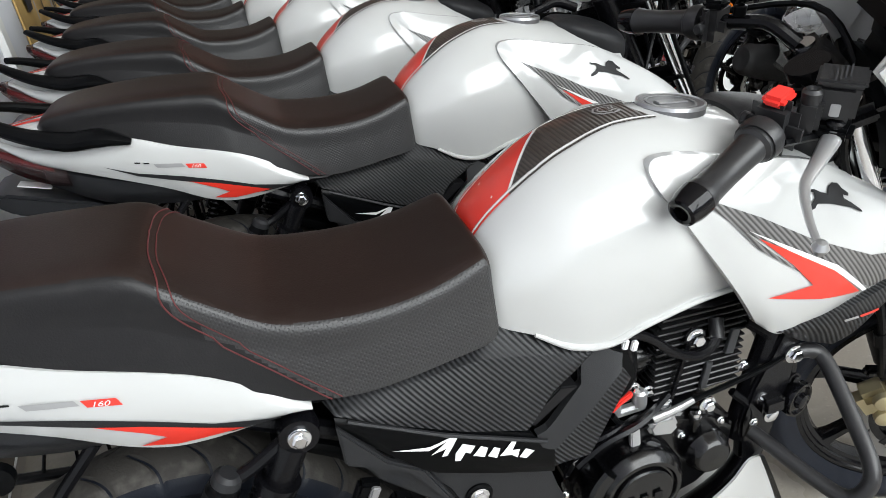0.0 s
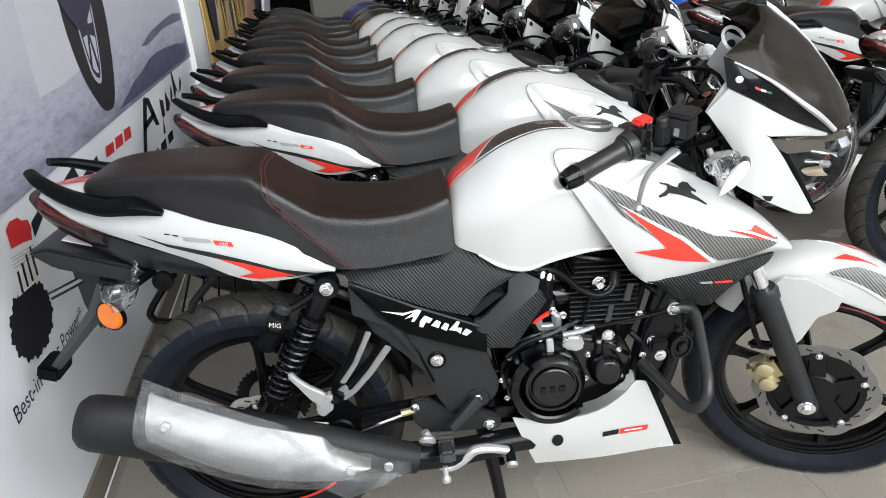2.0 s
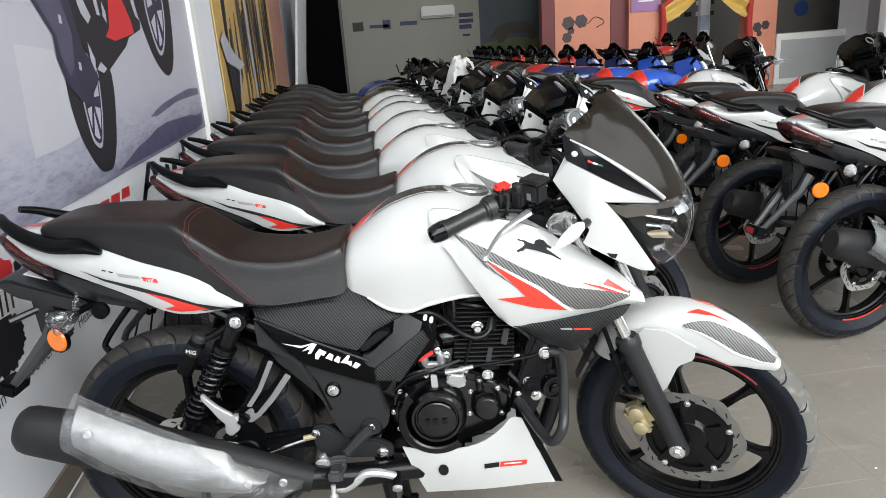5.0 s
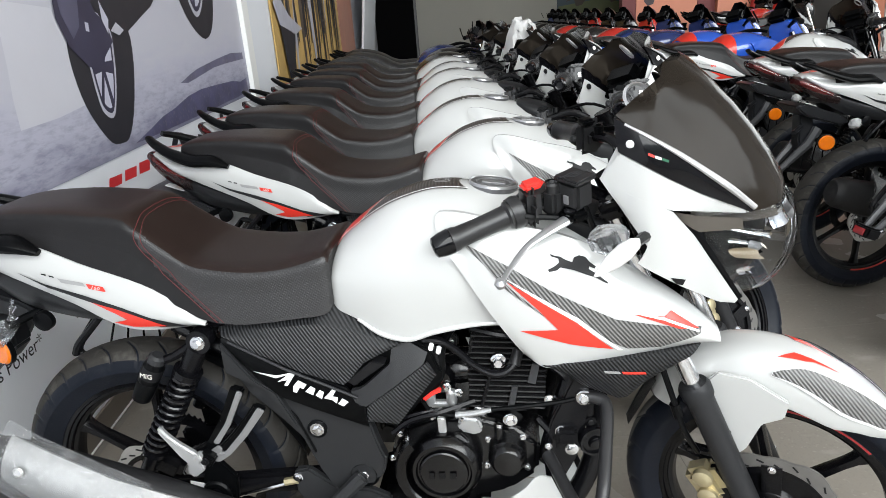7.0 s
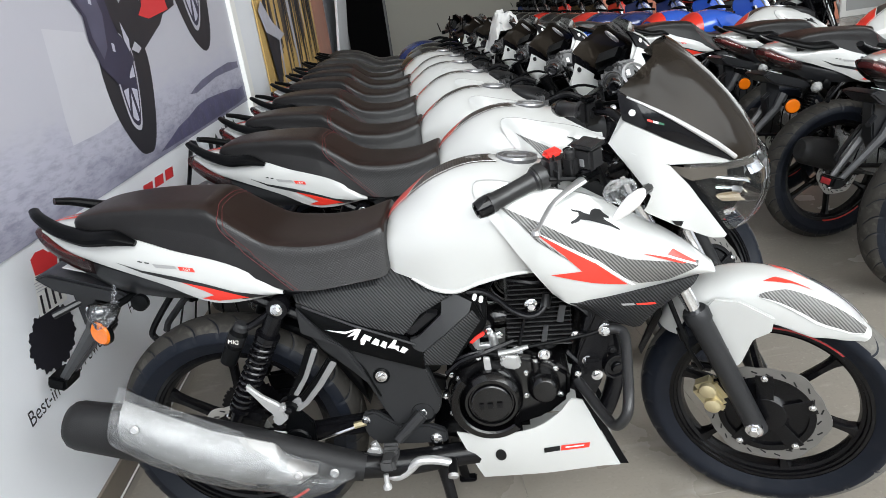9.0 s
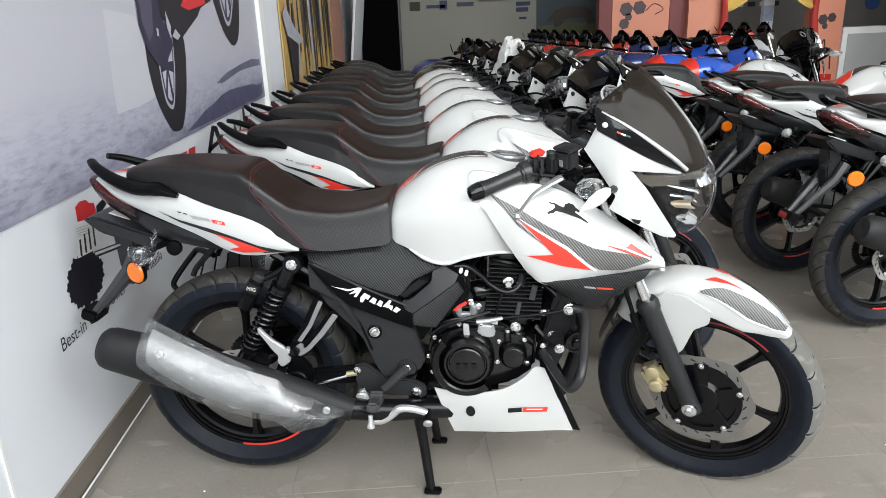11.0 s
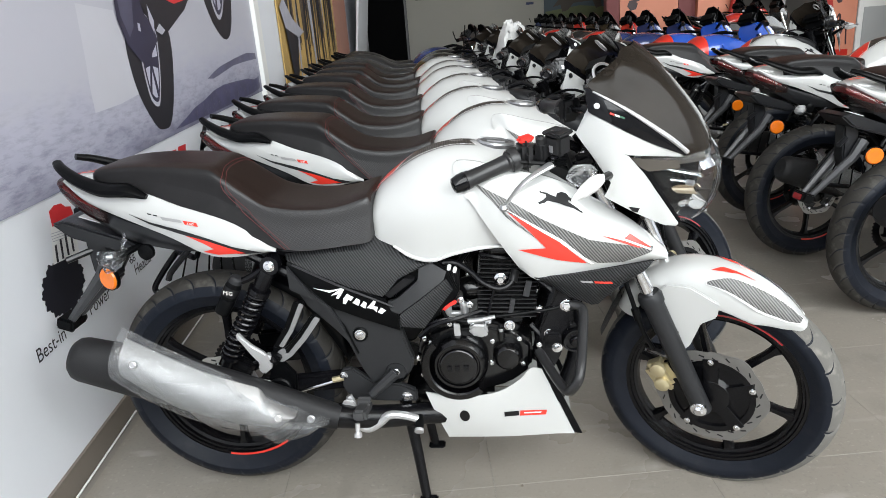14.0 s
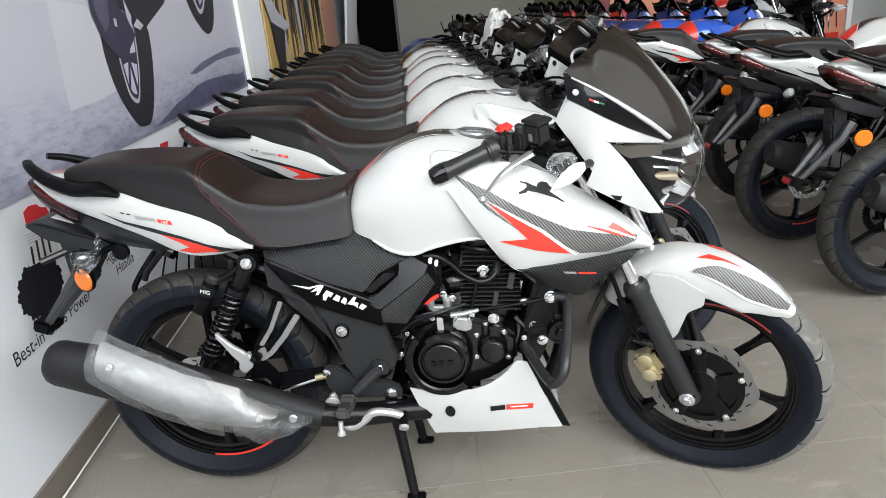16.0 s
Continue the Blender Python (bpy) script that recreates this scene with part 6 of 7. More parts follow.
    def in_lamp(q, z, inset):
        xf, w = np.interp(z, heights, [k[1] for k in reversed(lens_keys)]), np.interp(z, heights, [k[2] for k in reversed(lens_keys)])
        return xf - inset - 0.135 * abs(q) ** 2.2, (w - 0.4 * inset) * q, z

    def lamp_patch(q0, q1, low, high, inset, bow=0.0, n=10, m=5):
        rows = []
        for v in np.linspace(0, 1, m):
            rows.append([in_lamp(q, low[0] + (low[1] - low[0]) * u + v * (high[0] - low[0] + (high[1] - high[0] - low[1] + low[0]) * u), inset + bow * math.sin(math.pi * v)) for u, q in zip(np.linspace(0, 1, n), np.linspace(q0, q1, n))])
        return sheet(rows)

    lamp = sp("headlamp", join(sheet([[in_lamp(q, z, 0.050) for q in np.linspace(-1, 1, 21)] for z in np.linspace(0.77, 0.955, 10)]), box((1.14, 0, 0.88), (0.07, 0.15, 0.12), 0.02)), GLOSSBLACK, moto, "clear wraparound headlamp")
    BROW = mat("lamp_brow", (0.10, 0.09, 0.078), 0.22, 0.3, 0.15, 8)
    BEIGE = mat("lamp_reflector_beige", (0.50, 0.42, 0.31), 0.22, 0.5, 0.2, 14)
    for s in (-1, 1):
        sp("brow", lamp_patch(s * 1.0, s * 0.34, (0.921, 0.924), (0.944, 0.944), 0.012), BROW, lamp, "grey lamp brow")
        sp("daylight_strip", lamp_patch(s * 0.84, s * 0.36, (0.909, 0.880), (0.915, 0.896), 0.022, 0.004), CHROME, lamp, "bright reflector strip")
        sp("reflector_bowl", lamp_patch(s * 0.64, s * 0.22, (0.846, 0.832), (0.868, 0.862), 0.032, 0.016), BEIGE, lamp, "pale reflector bowl")
        sp("bright_edge", lamp_patch(s * 0.74, s * 0.46, (0.880, 0.866), (0.890, 0.872), 0.026, 0.004), CHROME, lamp)
        sp("reflector_bowl", lamp_patch(s * 0.52, s * 0.30, (0.804, 0.800), (0.826, 0.822), 0.030, 0.010), CHROME, lamp)
        sp("bulb", lathe([(0.0, 0.0), (0.007, 0.0), (0.007, 0.016), (0, 0.02)], (1.235, s * 0.045, 0.872), (1, s * 0.15, -0.05), 10), ALU, lamp)
        side_y = [(1.116, s * 0.119, 0.956), (1.156, s * 0.115, 0.911), (1.190, s * 0.109, 0.860), (1.230, s * 0.096, 0.793)]
        rim = [(1.160, s * 0.104, 0.946), (1.168, s * 0.108, 0.914), (1.201, s * 0.103, 0.860), (1.236, s * 0.092, 0.796)]
        sp("lamp_bezel", sheet([polyline(side_y, 14), polyline([tuple((V3(a) + V3(b)) / 2 + V3((0, s * 0.002, 0))) for a, b in zip(side_y, rim)], 14), polyline(rim, 14)]), BLACK, lamp, "black lamp bezel")
        sp("brow_plate", sheet([polyline([(1.114, s * 0.121, 0.956), (1.16, s * 0.115, 0.950), (1.225, s * 0.094, 0.944)], 12), polyline([(1.119, s * 0.1215, 0.951), (1.163, s * 0.117, 0.922), (1.228, s * 0.096, 0.926)], 12)]), BROW, lamp, "grey brow plate")
    sp("front_chrome", lamp_patch(-0.42, 0.42, (0.902, 0.902), (0.940, 0.940), 0.014, 0.006), CHROME, lamp)
    lens_rows = []
    for z, xf, w in lens_keys:
        lens_rows.append([(xf - 0.135 * abs(q) ** 2.2, w * q, z) for q in np.linspace(-1, 1, 21)])
    sp("lens", sheet(lens_rows), CLEAR, lamp, "clear bulging lens")
    vis_rows = []
    for z, xf, w, back in ((1.170, 1.099, 0.030, 0.02), (1.152, 1.124, 0.055, 0.045), (1.130, 1.152, 0.082, 0.10), (1.10, 1.184, 0.092, 0.165), (1.06, 1.217, 0.099, 0.14), (1.02, 1.246, 0.100, 0.10), (0.978, 1.270, 0.092, 0.062), (0.950, 1.278, 0.080, 0.042)):
        vis_rows.append([(xf - back * abs(q) ** 2.4, w * q, z) for q in np.linspace(-1, 1, 25)])
    sp("visor", flare(sheet(vis_rows)), VISOR, moto, "smoked visor above the headlamp")
    sp("visor_rim", both(flare(tube([(1.036, -0.1005, 1.089), (1.131, -0.1045, 1.044), (1.198, -0.0965, 0.999), (1.240, -0.080, 0.958)], [0.002, 0.0045, 0.006, 0.005], 8))), ALU, cowl)

# ---- the room ----
PLASTER = mat("white_wall", (0.735, 0.755, 0.795), 0.6, 0, 0.03, 2, 0.1, 60, dirt=0.02)
BACKWALL = mat("cream_wall", (0.40, 0.39, 0.345), 0.7, 0, 0.05, 1.5, 0.1, 60)
CEILMAT = mat("ceiling_board", (0.30, 0.27, 0.245), 0.7, 0, 0.15, 1.5)
SKIRT = mat("skirting_tile", (0.17, 0.145, 0.12), 0.4, 0, 0.15, 4, 0.1, 40)
DOORSHADE = mat("doorway_shade", (0.003, 0.003, 0.0035), 0.8, 0, 0.2, 3, spec=0.05)
TRIMWHITE = mat("white_trim", (0.82, 0.82, 0.80), 0.45, 0, 0.03, 3)


def slab(name, lo, hi, material, label, category="wall", bevel=0.0):
    c = [(a + b) / 2 for a, b in zip(lo, hi)]
    s = [b - a for a, b in zip(lo, hi)]
    return tagged(part(name, box(c, s, bevel), material, None), label, category, kind="structure")


def floor_material():
    """Worn grey-brown tile: broad tone, fine speckle, pale scuffs and dark smudges."""
    m = mat("floor_tile", (0.255, 0.234, 0.202), 0.26, 0, 0.12, 1.1, 0.08, 40, dirt=0.06, rvar=0.35)
    n, l = m.node_tree.nodes, m.node_tree.links
    b = n["Principled BSDF"]
    geo = n.new("ShaderNodeNewGeometry")
    tone = b.inputs["Base Color"].links[0].from_socket
    for scale, stretch, low, high, colour, share in ((95.0, (1, 1, 1), 0.54, 0.66, (0.19, 0.172, 0.153, 1), 0.3), (70.0, (1, 1, 1), 0.62, 0.70, (0.38, 0.355, 0.32, 1), 0.3), (5.0, (1, 2.6, 1), 0.60, 0.74, (0.37, 0.35, 0.32, 1), 0.55), (3.4, (2.2, 1, 1), 0.58, 0.76, (0.17, 0.155, 0.135, 1), 0.55), (17.0, (1, 5, 1), 0.70, 0.80, (0.16, 0.145, 0.13, 1), 0.35), (1.3, (1, 1.5, 1), 0.42, 0.68, (0.295, 0.264, 0.226, 1), 0.6)):
        mp = n.new("ShaderNodeMapping")
        mp.inputs["Scale"].default_value = stretch
        mp.inputs["Location"].default_value = (scale, 0.3 * scale, 0)
        l.new(geo.outputs["Position"], mp.inputs["Vector"])
        t = n.new("ShaderNodeTexNoise")
        t.inputs["Scale"].default_value, t.inputs["Detail"].default_value = scale, 4
        l.new(mp.outputs["Vector"], t.inputs["Vector"])
        r = n.new("ShaderNodeMapRange")
        r.inputs["From Min"].default_value, r.inputs["From Max"].default_value, r.inputs["To Max"].default_value = low, high, share
        l.new(t.outputs["Fac"], r.inputs["Value"])
        mix = n.new("ShaderNodeMix")
        mix.data_type = "RGBA"
        mix.inputs["B"].default_value = colour
        l.new(r.outputs["Result"], mix.inputs["Factor"])
        l.new(tone, mix.inputs["A"])
        tone = mix.outputs["Result"]
    l.new(tone, b.inputs["Base Color"])
    # every tile takes its own stretch of the pattern
    for link in [k for k in l if k.from_node.bl_idname == "ShaderNodeTexCoord"]:
        l.new(geo.outputs["Position"], link.to_socket)
    return m


FLOORMAT = floor_material()
slab("ground", (-30, -30, -0.30), (40, 45, -0.06), mat("yard_concrete", (0.30, 0.29, 0.27), 0.8, 0, 0.1, 0.5, 0.2, 20), "plain pale concrete ground outside", "ground")
slab("floor", (-0.15, -5.6, -0.06), (14.0, 17.2, -0.015), mat("floor_grout", (0.185, 0.168, 0.147), 0.8), "grey-brown tiled showroom floor", "floor")
TOP = 7.2
slab("wall_west", (-0.15, -5.6, -0.015), (0.0, 17.2, TOP), PLASTER, "white painted showroom wall")
slab("wall_north", (-0.15, 17.2, -0.06), (14.15, 17.35, TOP), BACKWALL, "cream back wall of the showroom")
slab("ceiling", (-0.15, -5.6, TOP), (14.15, 17.35, TOP + 0.15), CEILMAT, "plain pale board ceiling", "ceiling")
# east side is made up: closed in front, open further in, to shape light
slab("wall_east_front", (10.0, -5.6, -0.06), (10.15, 4.0, TOP), PLASTER, "plain white side wall, added to keep side light out")
slab("wall_east_low", (10.0, 4.0, -0.06), (10.15, 9.2, 0.6), PLASTER, "low white wall under the added side opening")
slab("wall_east_top", (10.0, 4.0, 4.85), (10.15, 9.2, TOP), PLASTER, "white wall above the added side opening")
slab("wall_east_return", (10.0, 9.2, -0.06), (14.15, 9.35, TOP), PLASTER, "white return wall beside the added side opening")
slab("wall_east_rear", (14.0, 9.35, -0.06), (14.15, 17.2, TOP), PLASTER, "white side wall")
slab("wall_south_low", (-0.15, -5.75, -0.06), (10.15, -5.6, 1.50), PLASTER, "low white wall under the shop-front panes")
slab("wall_south_top", (-0.15, -5.75, 7.0), (10.15, -5.6, TOP), PLASTER, "white beam above the shop front")
for i, x in enumerate((-0.15, 3.3, 6.7, 9.95)):
    slab("pier_%d" % (i + 1), (x, -5.75, 1.50), (x + 0.2, -5.6, 7.0), PLASTER, "slim white pier between shop-front panes", "pier")
slab("baseboard", (0.0, -5.6, -0.015), (0.010, 17.2, 0.070), SKIRT, "brown tiled skirting along the wall", "baseboard")
tagged(part("cable", tube([(0.018, -3.0, -0.0085), (0.016, -1.0, -0.0085), (0.020, -0.2, -0.0085), (0.015, 0.5, -0.0085), (0.016, 1.5, -0.0085), (0.016, 4.0, -0.0085)], 0.0035, 6, 30), TRIMWHITE, None), "thin white cable lying along the skirting", "cable")


# ---- prints on the wall ----


def poster_material():
    """Blurred coast under a pale lavender sky: haze above, mottled violet shore below."""
    m = mat("poster_print", (0.5, 0.5, 0.6), 0.5)
    n, l = m.node_tree.nodes, m.node_tree.links
    tc = n.new("ShaderNodeTexCoord")
    sep = n.new("ShaderNodeSeparateXYZ")
    l.new(tc.outputs["Object"], sep.inputs[0])
    mp = n.new("ShaderNodeMapping")
    mp.inputs["Scale"].default_value = (1.0, 3.4, 15.0)
    mp.inputs["Rotation"].default_value = (radians(6), 0, 0)
    l.new(tc.outputs["Object"], mp.inputs["Vector"])
    big, fine = n.new("ShaderNodeTexNoise"), n.new("ShaderNodeTexNoise")
    big.inputs["Scale"].default_value, big.inputs["Detail"].default_value = 1.3, 4
    fine.inputs["Scale"].default_value, fine.inputs["Detail"].default_value, fine.inputs["Roughness"].default_value = 3.4, 10, 0.66
    l.new(mp.outputs["Vector"], big.inputs["Vector"])
    l.new(mp.outputs["Vector"], fine.inputs["Vector"])
    h = n.new("ShaderNodeMath")
    h.operation = "MULTIPLY_ADD"
    l.new(big.outputs["Fac"], h.inputs[0])
    h.inputs[1].default_value = -0.30
    l.new(sep.outputs["Z"], h.inputs[2])
    slope = n.new("ShaderNodeMath")
    slope.operation = "MULTIPLY_ADD"
    l.new(sep.outputs["Y"], slope.inputs[0])
    slope.inputs[1].default_value = -0.035
    l.new(h.outputs[0], slope.inputs[2])
    ramp = n.new("ShaderNodeValToRGB")
    e = ramp.color_ramp.elements
    e[0].position, e[0].color = 0.60, (0.20, 0.20, 0.27, 1)
    e[1].position, e[1].color = 0.98, (0.46, 0.46, 0.52, 1)
    for pos, col in ((0.68, (0.30, 0.30, 0.385, 1)), (0.76, (0.385, 0.385, 0.47, 1)), (0.86, (0.43, 0.43, 0.515, 1))):
        x = e.new(pos)
        x.color = col
    l.new(slope.outputs[0], ramp.inputs["Fac"])
    sp = n.new("ShaderNodeMapRange")
    sp.inputs["From Min"].default_value, sp.inputs["From Max"].default_value = 0.46, 0.66
    sp.inputs["To Max"].default_value = 0.6
    l.new(fine.outputs["Fac"], sp.inputs["Value"])
    low = n.new("ShaderNodeMapRange")
    low.inputs["From Min"].default_value, low.inputs["From Max"].default_value = 1.14, 0.90
    l.new(sep.outputs["Z"], low.inputs["Value"])
    mul = n.new("ShaderNodeMath")
    mul.operation = "MULTIPLY"
    l.new(sp.outputs["Result"], mul.inputs[0])
    l.new(low.outputs["Result"], mul.inputs[1])
    mix = n.new("ShaderNodeMix")
    mix.data_type = "RGBA"
    mix.inputs["B"].default_value = (0.13, 0.13, 0.19, 1)
    l.new(mul.outputs[0], mix.inputs["Factor"])
    l.new(ramp.outputs["Color"], mix.inputs["A"])
    l.new(mix.outputs["Result"], n["Principled BSDF"].inputs["Base Color"])
    return m


INKBLACK = mat("ink_black", (0.012, 0.012, 0.018), 0.5)
INKNAVY = mat("ink_navy", (0.028, 0.026, 0.055), 0.5, 0, 0.3, 6)
INKGREY = mat("ink_grey", (0.42, 0.42, 0.48), 0.5, 0, 0.2, 8)
INKRED = mat("ink_red", (0.60, 0.03, 0.035), 0.5, 0, 0.1, 6)
INKPALE = mat("ink_pale", (0.46, 0.46, 0.55), 0.5, 0, 0.05, 4)


def print_flat(name, pts, x, material, parent, label=""):
    """A printed patch, a hair's breadth thick, on the wall x; pts in y and z."""
    bm = bmesh.new()
    bm.faces.new([bm.verts.new((x, y, z)) for y, z in pts])
    bm.normal_update()
    bmesh.ops.triangulate(bm, faces=bm.faces)
    return part(name, from_bm(bm), material, parent, label)


def oval(y, z, a, b, n=32, lo=0.0, hi=2 * math.pi, tilt=0.0):
    return [(y + a * math.cos(q) + tilt * b * math.sin(q), z + b * math.sin(q)) for q in np.linspace(lo, hi, n, endpoint=hi - lo < 6.2)]


def ring(y, z, a, b, a2, b2, x, material, parent, tilt=0.0):
    o, i = oval(y, z, a, b, 40, tilt=tilt), oval(y, z, a2, b2, 40, tilt=tilt)
    rows = [[(x, *p) for p in o + o[:1]], [(x, *p) for p in i + i[:1]]]
    return part("printed_ring", sheet(rows), material, parent)


def letters(body_text, y, z, size, x, material, parent=None, shear=0.0, name="lettering"):
    curve = bpy.data.curves.new(name, "FONT")
    curve.body, curve.size, curve.shear = body_text, size, shear
    tmp = bpy.data.objects.new(name, curve)
    me = bpy.data.meshes.new_from_object(tmp)
    m = pose(x, y, z, 90, 0, 90)
    shape = [tuple(m @ v.co) for v in me.vertices], [tuple(p.vertices) for p in me.polygons]
    bpy.data.objects.remove(tmp)
    return part(name, shape, material, parent)


poster = thing("poster", "large wall poster of a stunting motorcycle above a hazy shore", "poster")
part("poster_sheet", box((0.004, 0.185, 1.715), (0.006, 6.37, 1.77), 0), poster_material(), poster)
PX = 0.0085
def smooth_ring(pts, n=36):
    """A closed rounded outline through pts, in y and z."""
    p = [(0, *q) for q in pts]
    return [(q[1], q[2]) for q in spline(p + p[:1], n)[:-1]]


def printed_wheel(outer, inner):
    print_flat("printed_tyre", smooth_ring(outer), PX, INKBLACK, poster)
    print_flat("printed_rim", smooth_ring(inner), PX + 0.0006, INKGREY, poster)
    cy, cz = np.mean([p[0] for p in inner]), np.mean([p[1] for p in inner])
    ring_in = [(cy + (y - cy) * 0.86, cz + (z - cz) * 0.90) for y, z in inner]
    print_flat("printed_rim", smooth_ring(ring_in), PX + 0.0012, INKNAVY, poster)
    gap = [(cy + (y - cy) * 0.74, cz + (z - cz) * 0.80) for y, z in inner]
    g = smooth_ring(gap, 37)
    for k in range(6):
        lo = 6 * k
        seg = g[lo : lo + 5]
        print_flat("printed_gap", [(cy + 0.25 * (seg[2][0] - cy), cz + 0.25 * (seg[2][1] - cz))] + seg, PX + 0.0018, INKPALE, poster)


printed_wheel([(1.10, 1.34), (1.05, 1.24), (1.054, 1.122), (1.099, 1.01), (1.204, 0.895), (1.294, 0.872), (1.377, 0.885), (1.474, 0.987), (1.564, 1.17), (1.56, 1.30), (1.40, 1.40), (1.22, 1.42)], [(1.19, 1.30), (1.175, 1.19), (1.180, 1.075), (1.203, 1.0), (1.278, 0.975), (1.342, 1.06), (1.39, 1.18), (1.40, 1.29), (1.30, 1.35)])
printed_wheel([(2.22, 1.80), (2.18, 1.56), (2.245, 1.419), (2.372, 1.288), (2.562, 1.210), (2.73, 1.263), (2.841, 1.427), (2.90, 1.66), (2.86, 1.90), (2.62, 2.0), (2.38, 1.95)], [(2.37, 1.75), (2.33, 1.57), (2.391, 1.404), (2.476, 1.325), (2.586, 1.361), (2.701, 1.495), (2.74, 1.66), (2.68, 1.83), (2.52, 1.86)])
print_flat("printed_engine", [(1.18, 1.90), (1.243, 1.543), (1.273, 1.406), (1.353, 1.309), (1.476, 1.250), (1.544, 1.268), (1.70, 1.32), (1.859, 1.371), (1.938, 1.415), (2.154, 1.456), (2.229, 1.605), (2.30, 1.90)], PX + 0.0024, INKBLACK, poster)
print_flat("printed_fork", [(0.80, 1.75), (0.901, 1.522), (1.02, 1.413), (1.012, 1.327), (1.06, 1.236), (1.166, 1.165), (1.24, 1.15), (1.321, 1.198), (1.40, 1.24), (1.378, 1.30), (1.30, 1.35), (1.269, 1.42), (1.23, 1.60), (1.16, 1.80)], PX + 0.003, INKNAVY, poster)
print_flat("printed_fork_light", [(0.93, 1.53), (1.05, 1.41), (1.05, 1.34), (1.10, 1.26), (1.16, 1.30), (1.20, 1.42), (1.15, 1.55), (1.05, 1.66)], PX + 0.0036, mat("ink_slate", (0.075, 0.073, 0.12), 0.5, 0, 0.3, 9), poster)
print_flat("printed_fairing", [(1.73, 1.90), (1.717, 1.573), (1.66, 1.451), (1.592, 1.412), (1.713, 1.396), (2.032, 1.436), (2.015, 1.489), (1.929, 1.586), (1.92, 1.90)], PX + 0.0036, INKRED, poster)
for pts, mt in (([(1.35, 1.39), (1.40, 1.32), (1.375, 1.27), (1.345, 1.32)], INKPALE), ([(1.29, 1.60), (1.34, 1.50), (1.40, 1.46), (1.45, 1.49), (1.40, 1.55), (1.36, 1.64)], INKGREY), ([(1.40, 1.28), (1.47, 1.262), (1.52, 1.28), (1.46, 1.31)], INKGREY), ([(1.10, 1.455), (1.125, 1.45), (1.13, 1.48), (1.105, 1.485)], INKPALE),
                ([(1.20, 1.285), (1.225, 1.28), (1.23, 1.31), (1.205, 1.315)], INKPALE), ([(1.50, 1.62), (1.53, 1.50), (1.57, 1.50), (1.55, 1.62)], INKGREY), ([(1.60, 1.50), (1.64, 1.47), (1.65, 1.52), (1.62, 1.56)], INKGREY), ([(2.06, 1.60), (2.10, 1.52), (2.16, 1.50), (2.12, 1.60)], INKGREY)):
    print_flat("printed_glint", pts, PX + 0.0042, mt, poster)
print_flat("pale_sheet", [(0.70, 1.38), (0.684, 1.196), (0.67, 1.108), (0.668, 1.022), (0.892, 1.027), (1.10, 1.045), (1.05, 1.15), (1.05, 1.25), (1.0, 1.36)], PX - 0.0006, mat("ink_haze", (0.52, 0.52, 0.57), 0.5, 0, 0.06, 4), poster)
print_flat("printed_band", [(0.20, 1.50), (0.90, 1.50), (0.90, 1.515), (0.20, 1.515)], PX - 0.0006, INKGREY, poster)
print_flat("printed_rock", [(1.42, 0.850), (1.513, 0.847), (2.192, 0.845), (3.069, 0.848), (3.30, 0.86), (3.30, 0.94), (3.14, 0.93), (2.98, 0.950), (2.60, 0.962), (2.35, 0.966), (2.128, 0.955), (1.93, 0.925), (1.746, 0.908), (1.60, 0.88)], PX, mat("ink_rock", (0.075, 0.073, 0.14), 0.5, 0, 0.7, 9, dirt=0.3), poster)
print_flat("printed_rock", [(2.056, 1.024), (2.20, 1.05), (2.346, 1.070), (2.70, 1.095), (3.022, 1.112), (3.30, 1.10), (3.30, 1.06), (2.90, 1.06), (2.641, 1.055), (2.173, 1.015)], PX, mat("ink_rock_far", (0.115, 0.113, 0.18), 0.5, 0, 0.6, 9, dirt=0.3), poster)

lower = thing("wall_print", "black and red lettering printed on the white wall", "wall print")
letters("Best-in Class Power*", -0.012, 0.417, 0.060, 0.0015, INKBLACK, lower)
letters("Headla", 0.70, 0.410, 0.060, 0.0015, INKBLACK, lower)
letters("Agg", 0.64, 0.475, 0.060, 0.0015, INKBLACK, lower)
# a cartoon print, reduced to plain shapes
print_flat("dark_blot", [(0.215 + (0.125 + 0.005 * math.sin(13 * q) + 0.004 * math.sin(29 * q)) * math.cos(q), 0.565 + (0.086 + 0.005 * math.sin(13 * q) + 0.004 * math.sin(29 * q)) * math.sin(q)) for q in np.linspace(0, 2 * math.pi, 120, endpoint=False)], 0.002, INKBLACK, lower)
print_flat("pale_block", [(0.185, 0.640), (0.345, 0.625), (0.360, 0.724), (0.225, 0.750)], 0.0024, WHITETEXT, lower)
for k in range(4):
    print_flat("plain_bar", [(0.205 + 0.034 * k, 0.640), (0.217 + 0.034 * k, 0.638), (0.228 + 0.034 * k, 0.69 + 0.008 * k), (0.216 + 0.034 * k, 0.69 + 0.008 * k)], 0.0034, INKBLACK, lower)
for k in range(4):
    print_flat("plain_bar", [(0.212, 0.702 + 0.008 * k), (0.352, 0.684 + 0.008 * k), (0.352, 0.686 + 0.008 * k), (0.212, 0.704 + 0.008 * k)], 0.0030, INKGREY, lower)
print_flat("red_patch", [(0.232, 0.744), (0.300, 0.734), (0.350, 0.722), (0.367, 0.750), (0.362, 0.772), (0.330, 0.780), (0.312, 0.795), (0.268, 0.800), (0.235, 0.790)], 0.0026, INKRED, lower)
print_flat("dark_wedge", [(0.370, 0.720), (0.450, 0.745), (0.460, 0.775), (0.375, 0.758)], 0.0026, INKBLACK, lower)
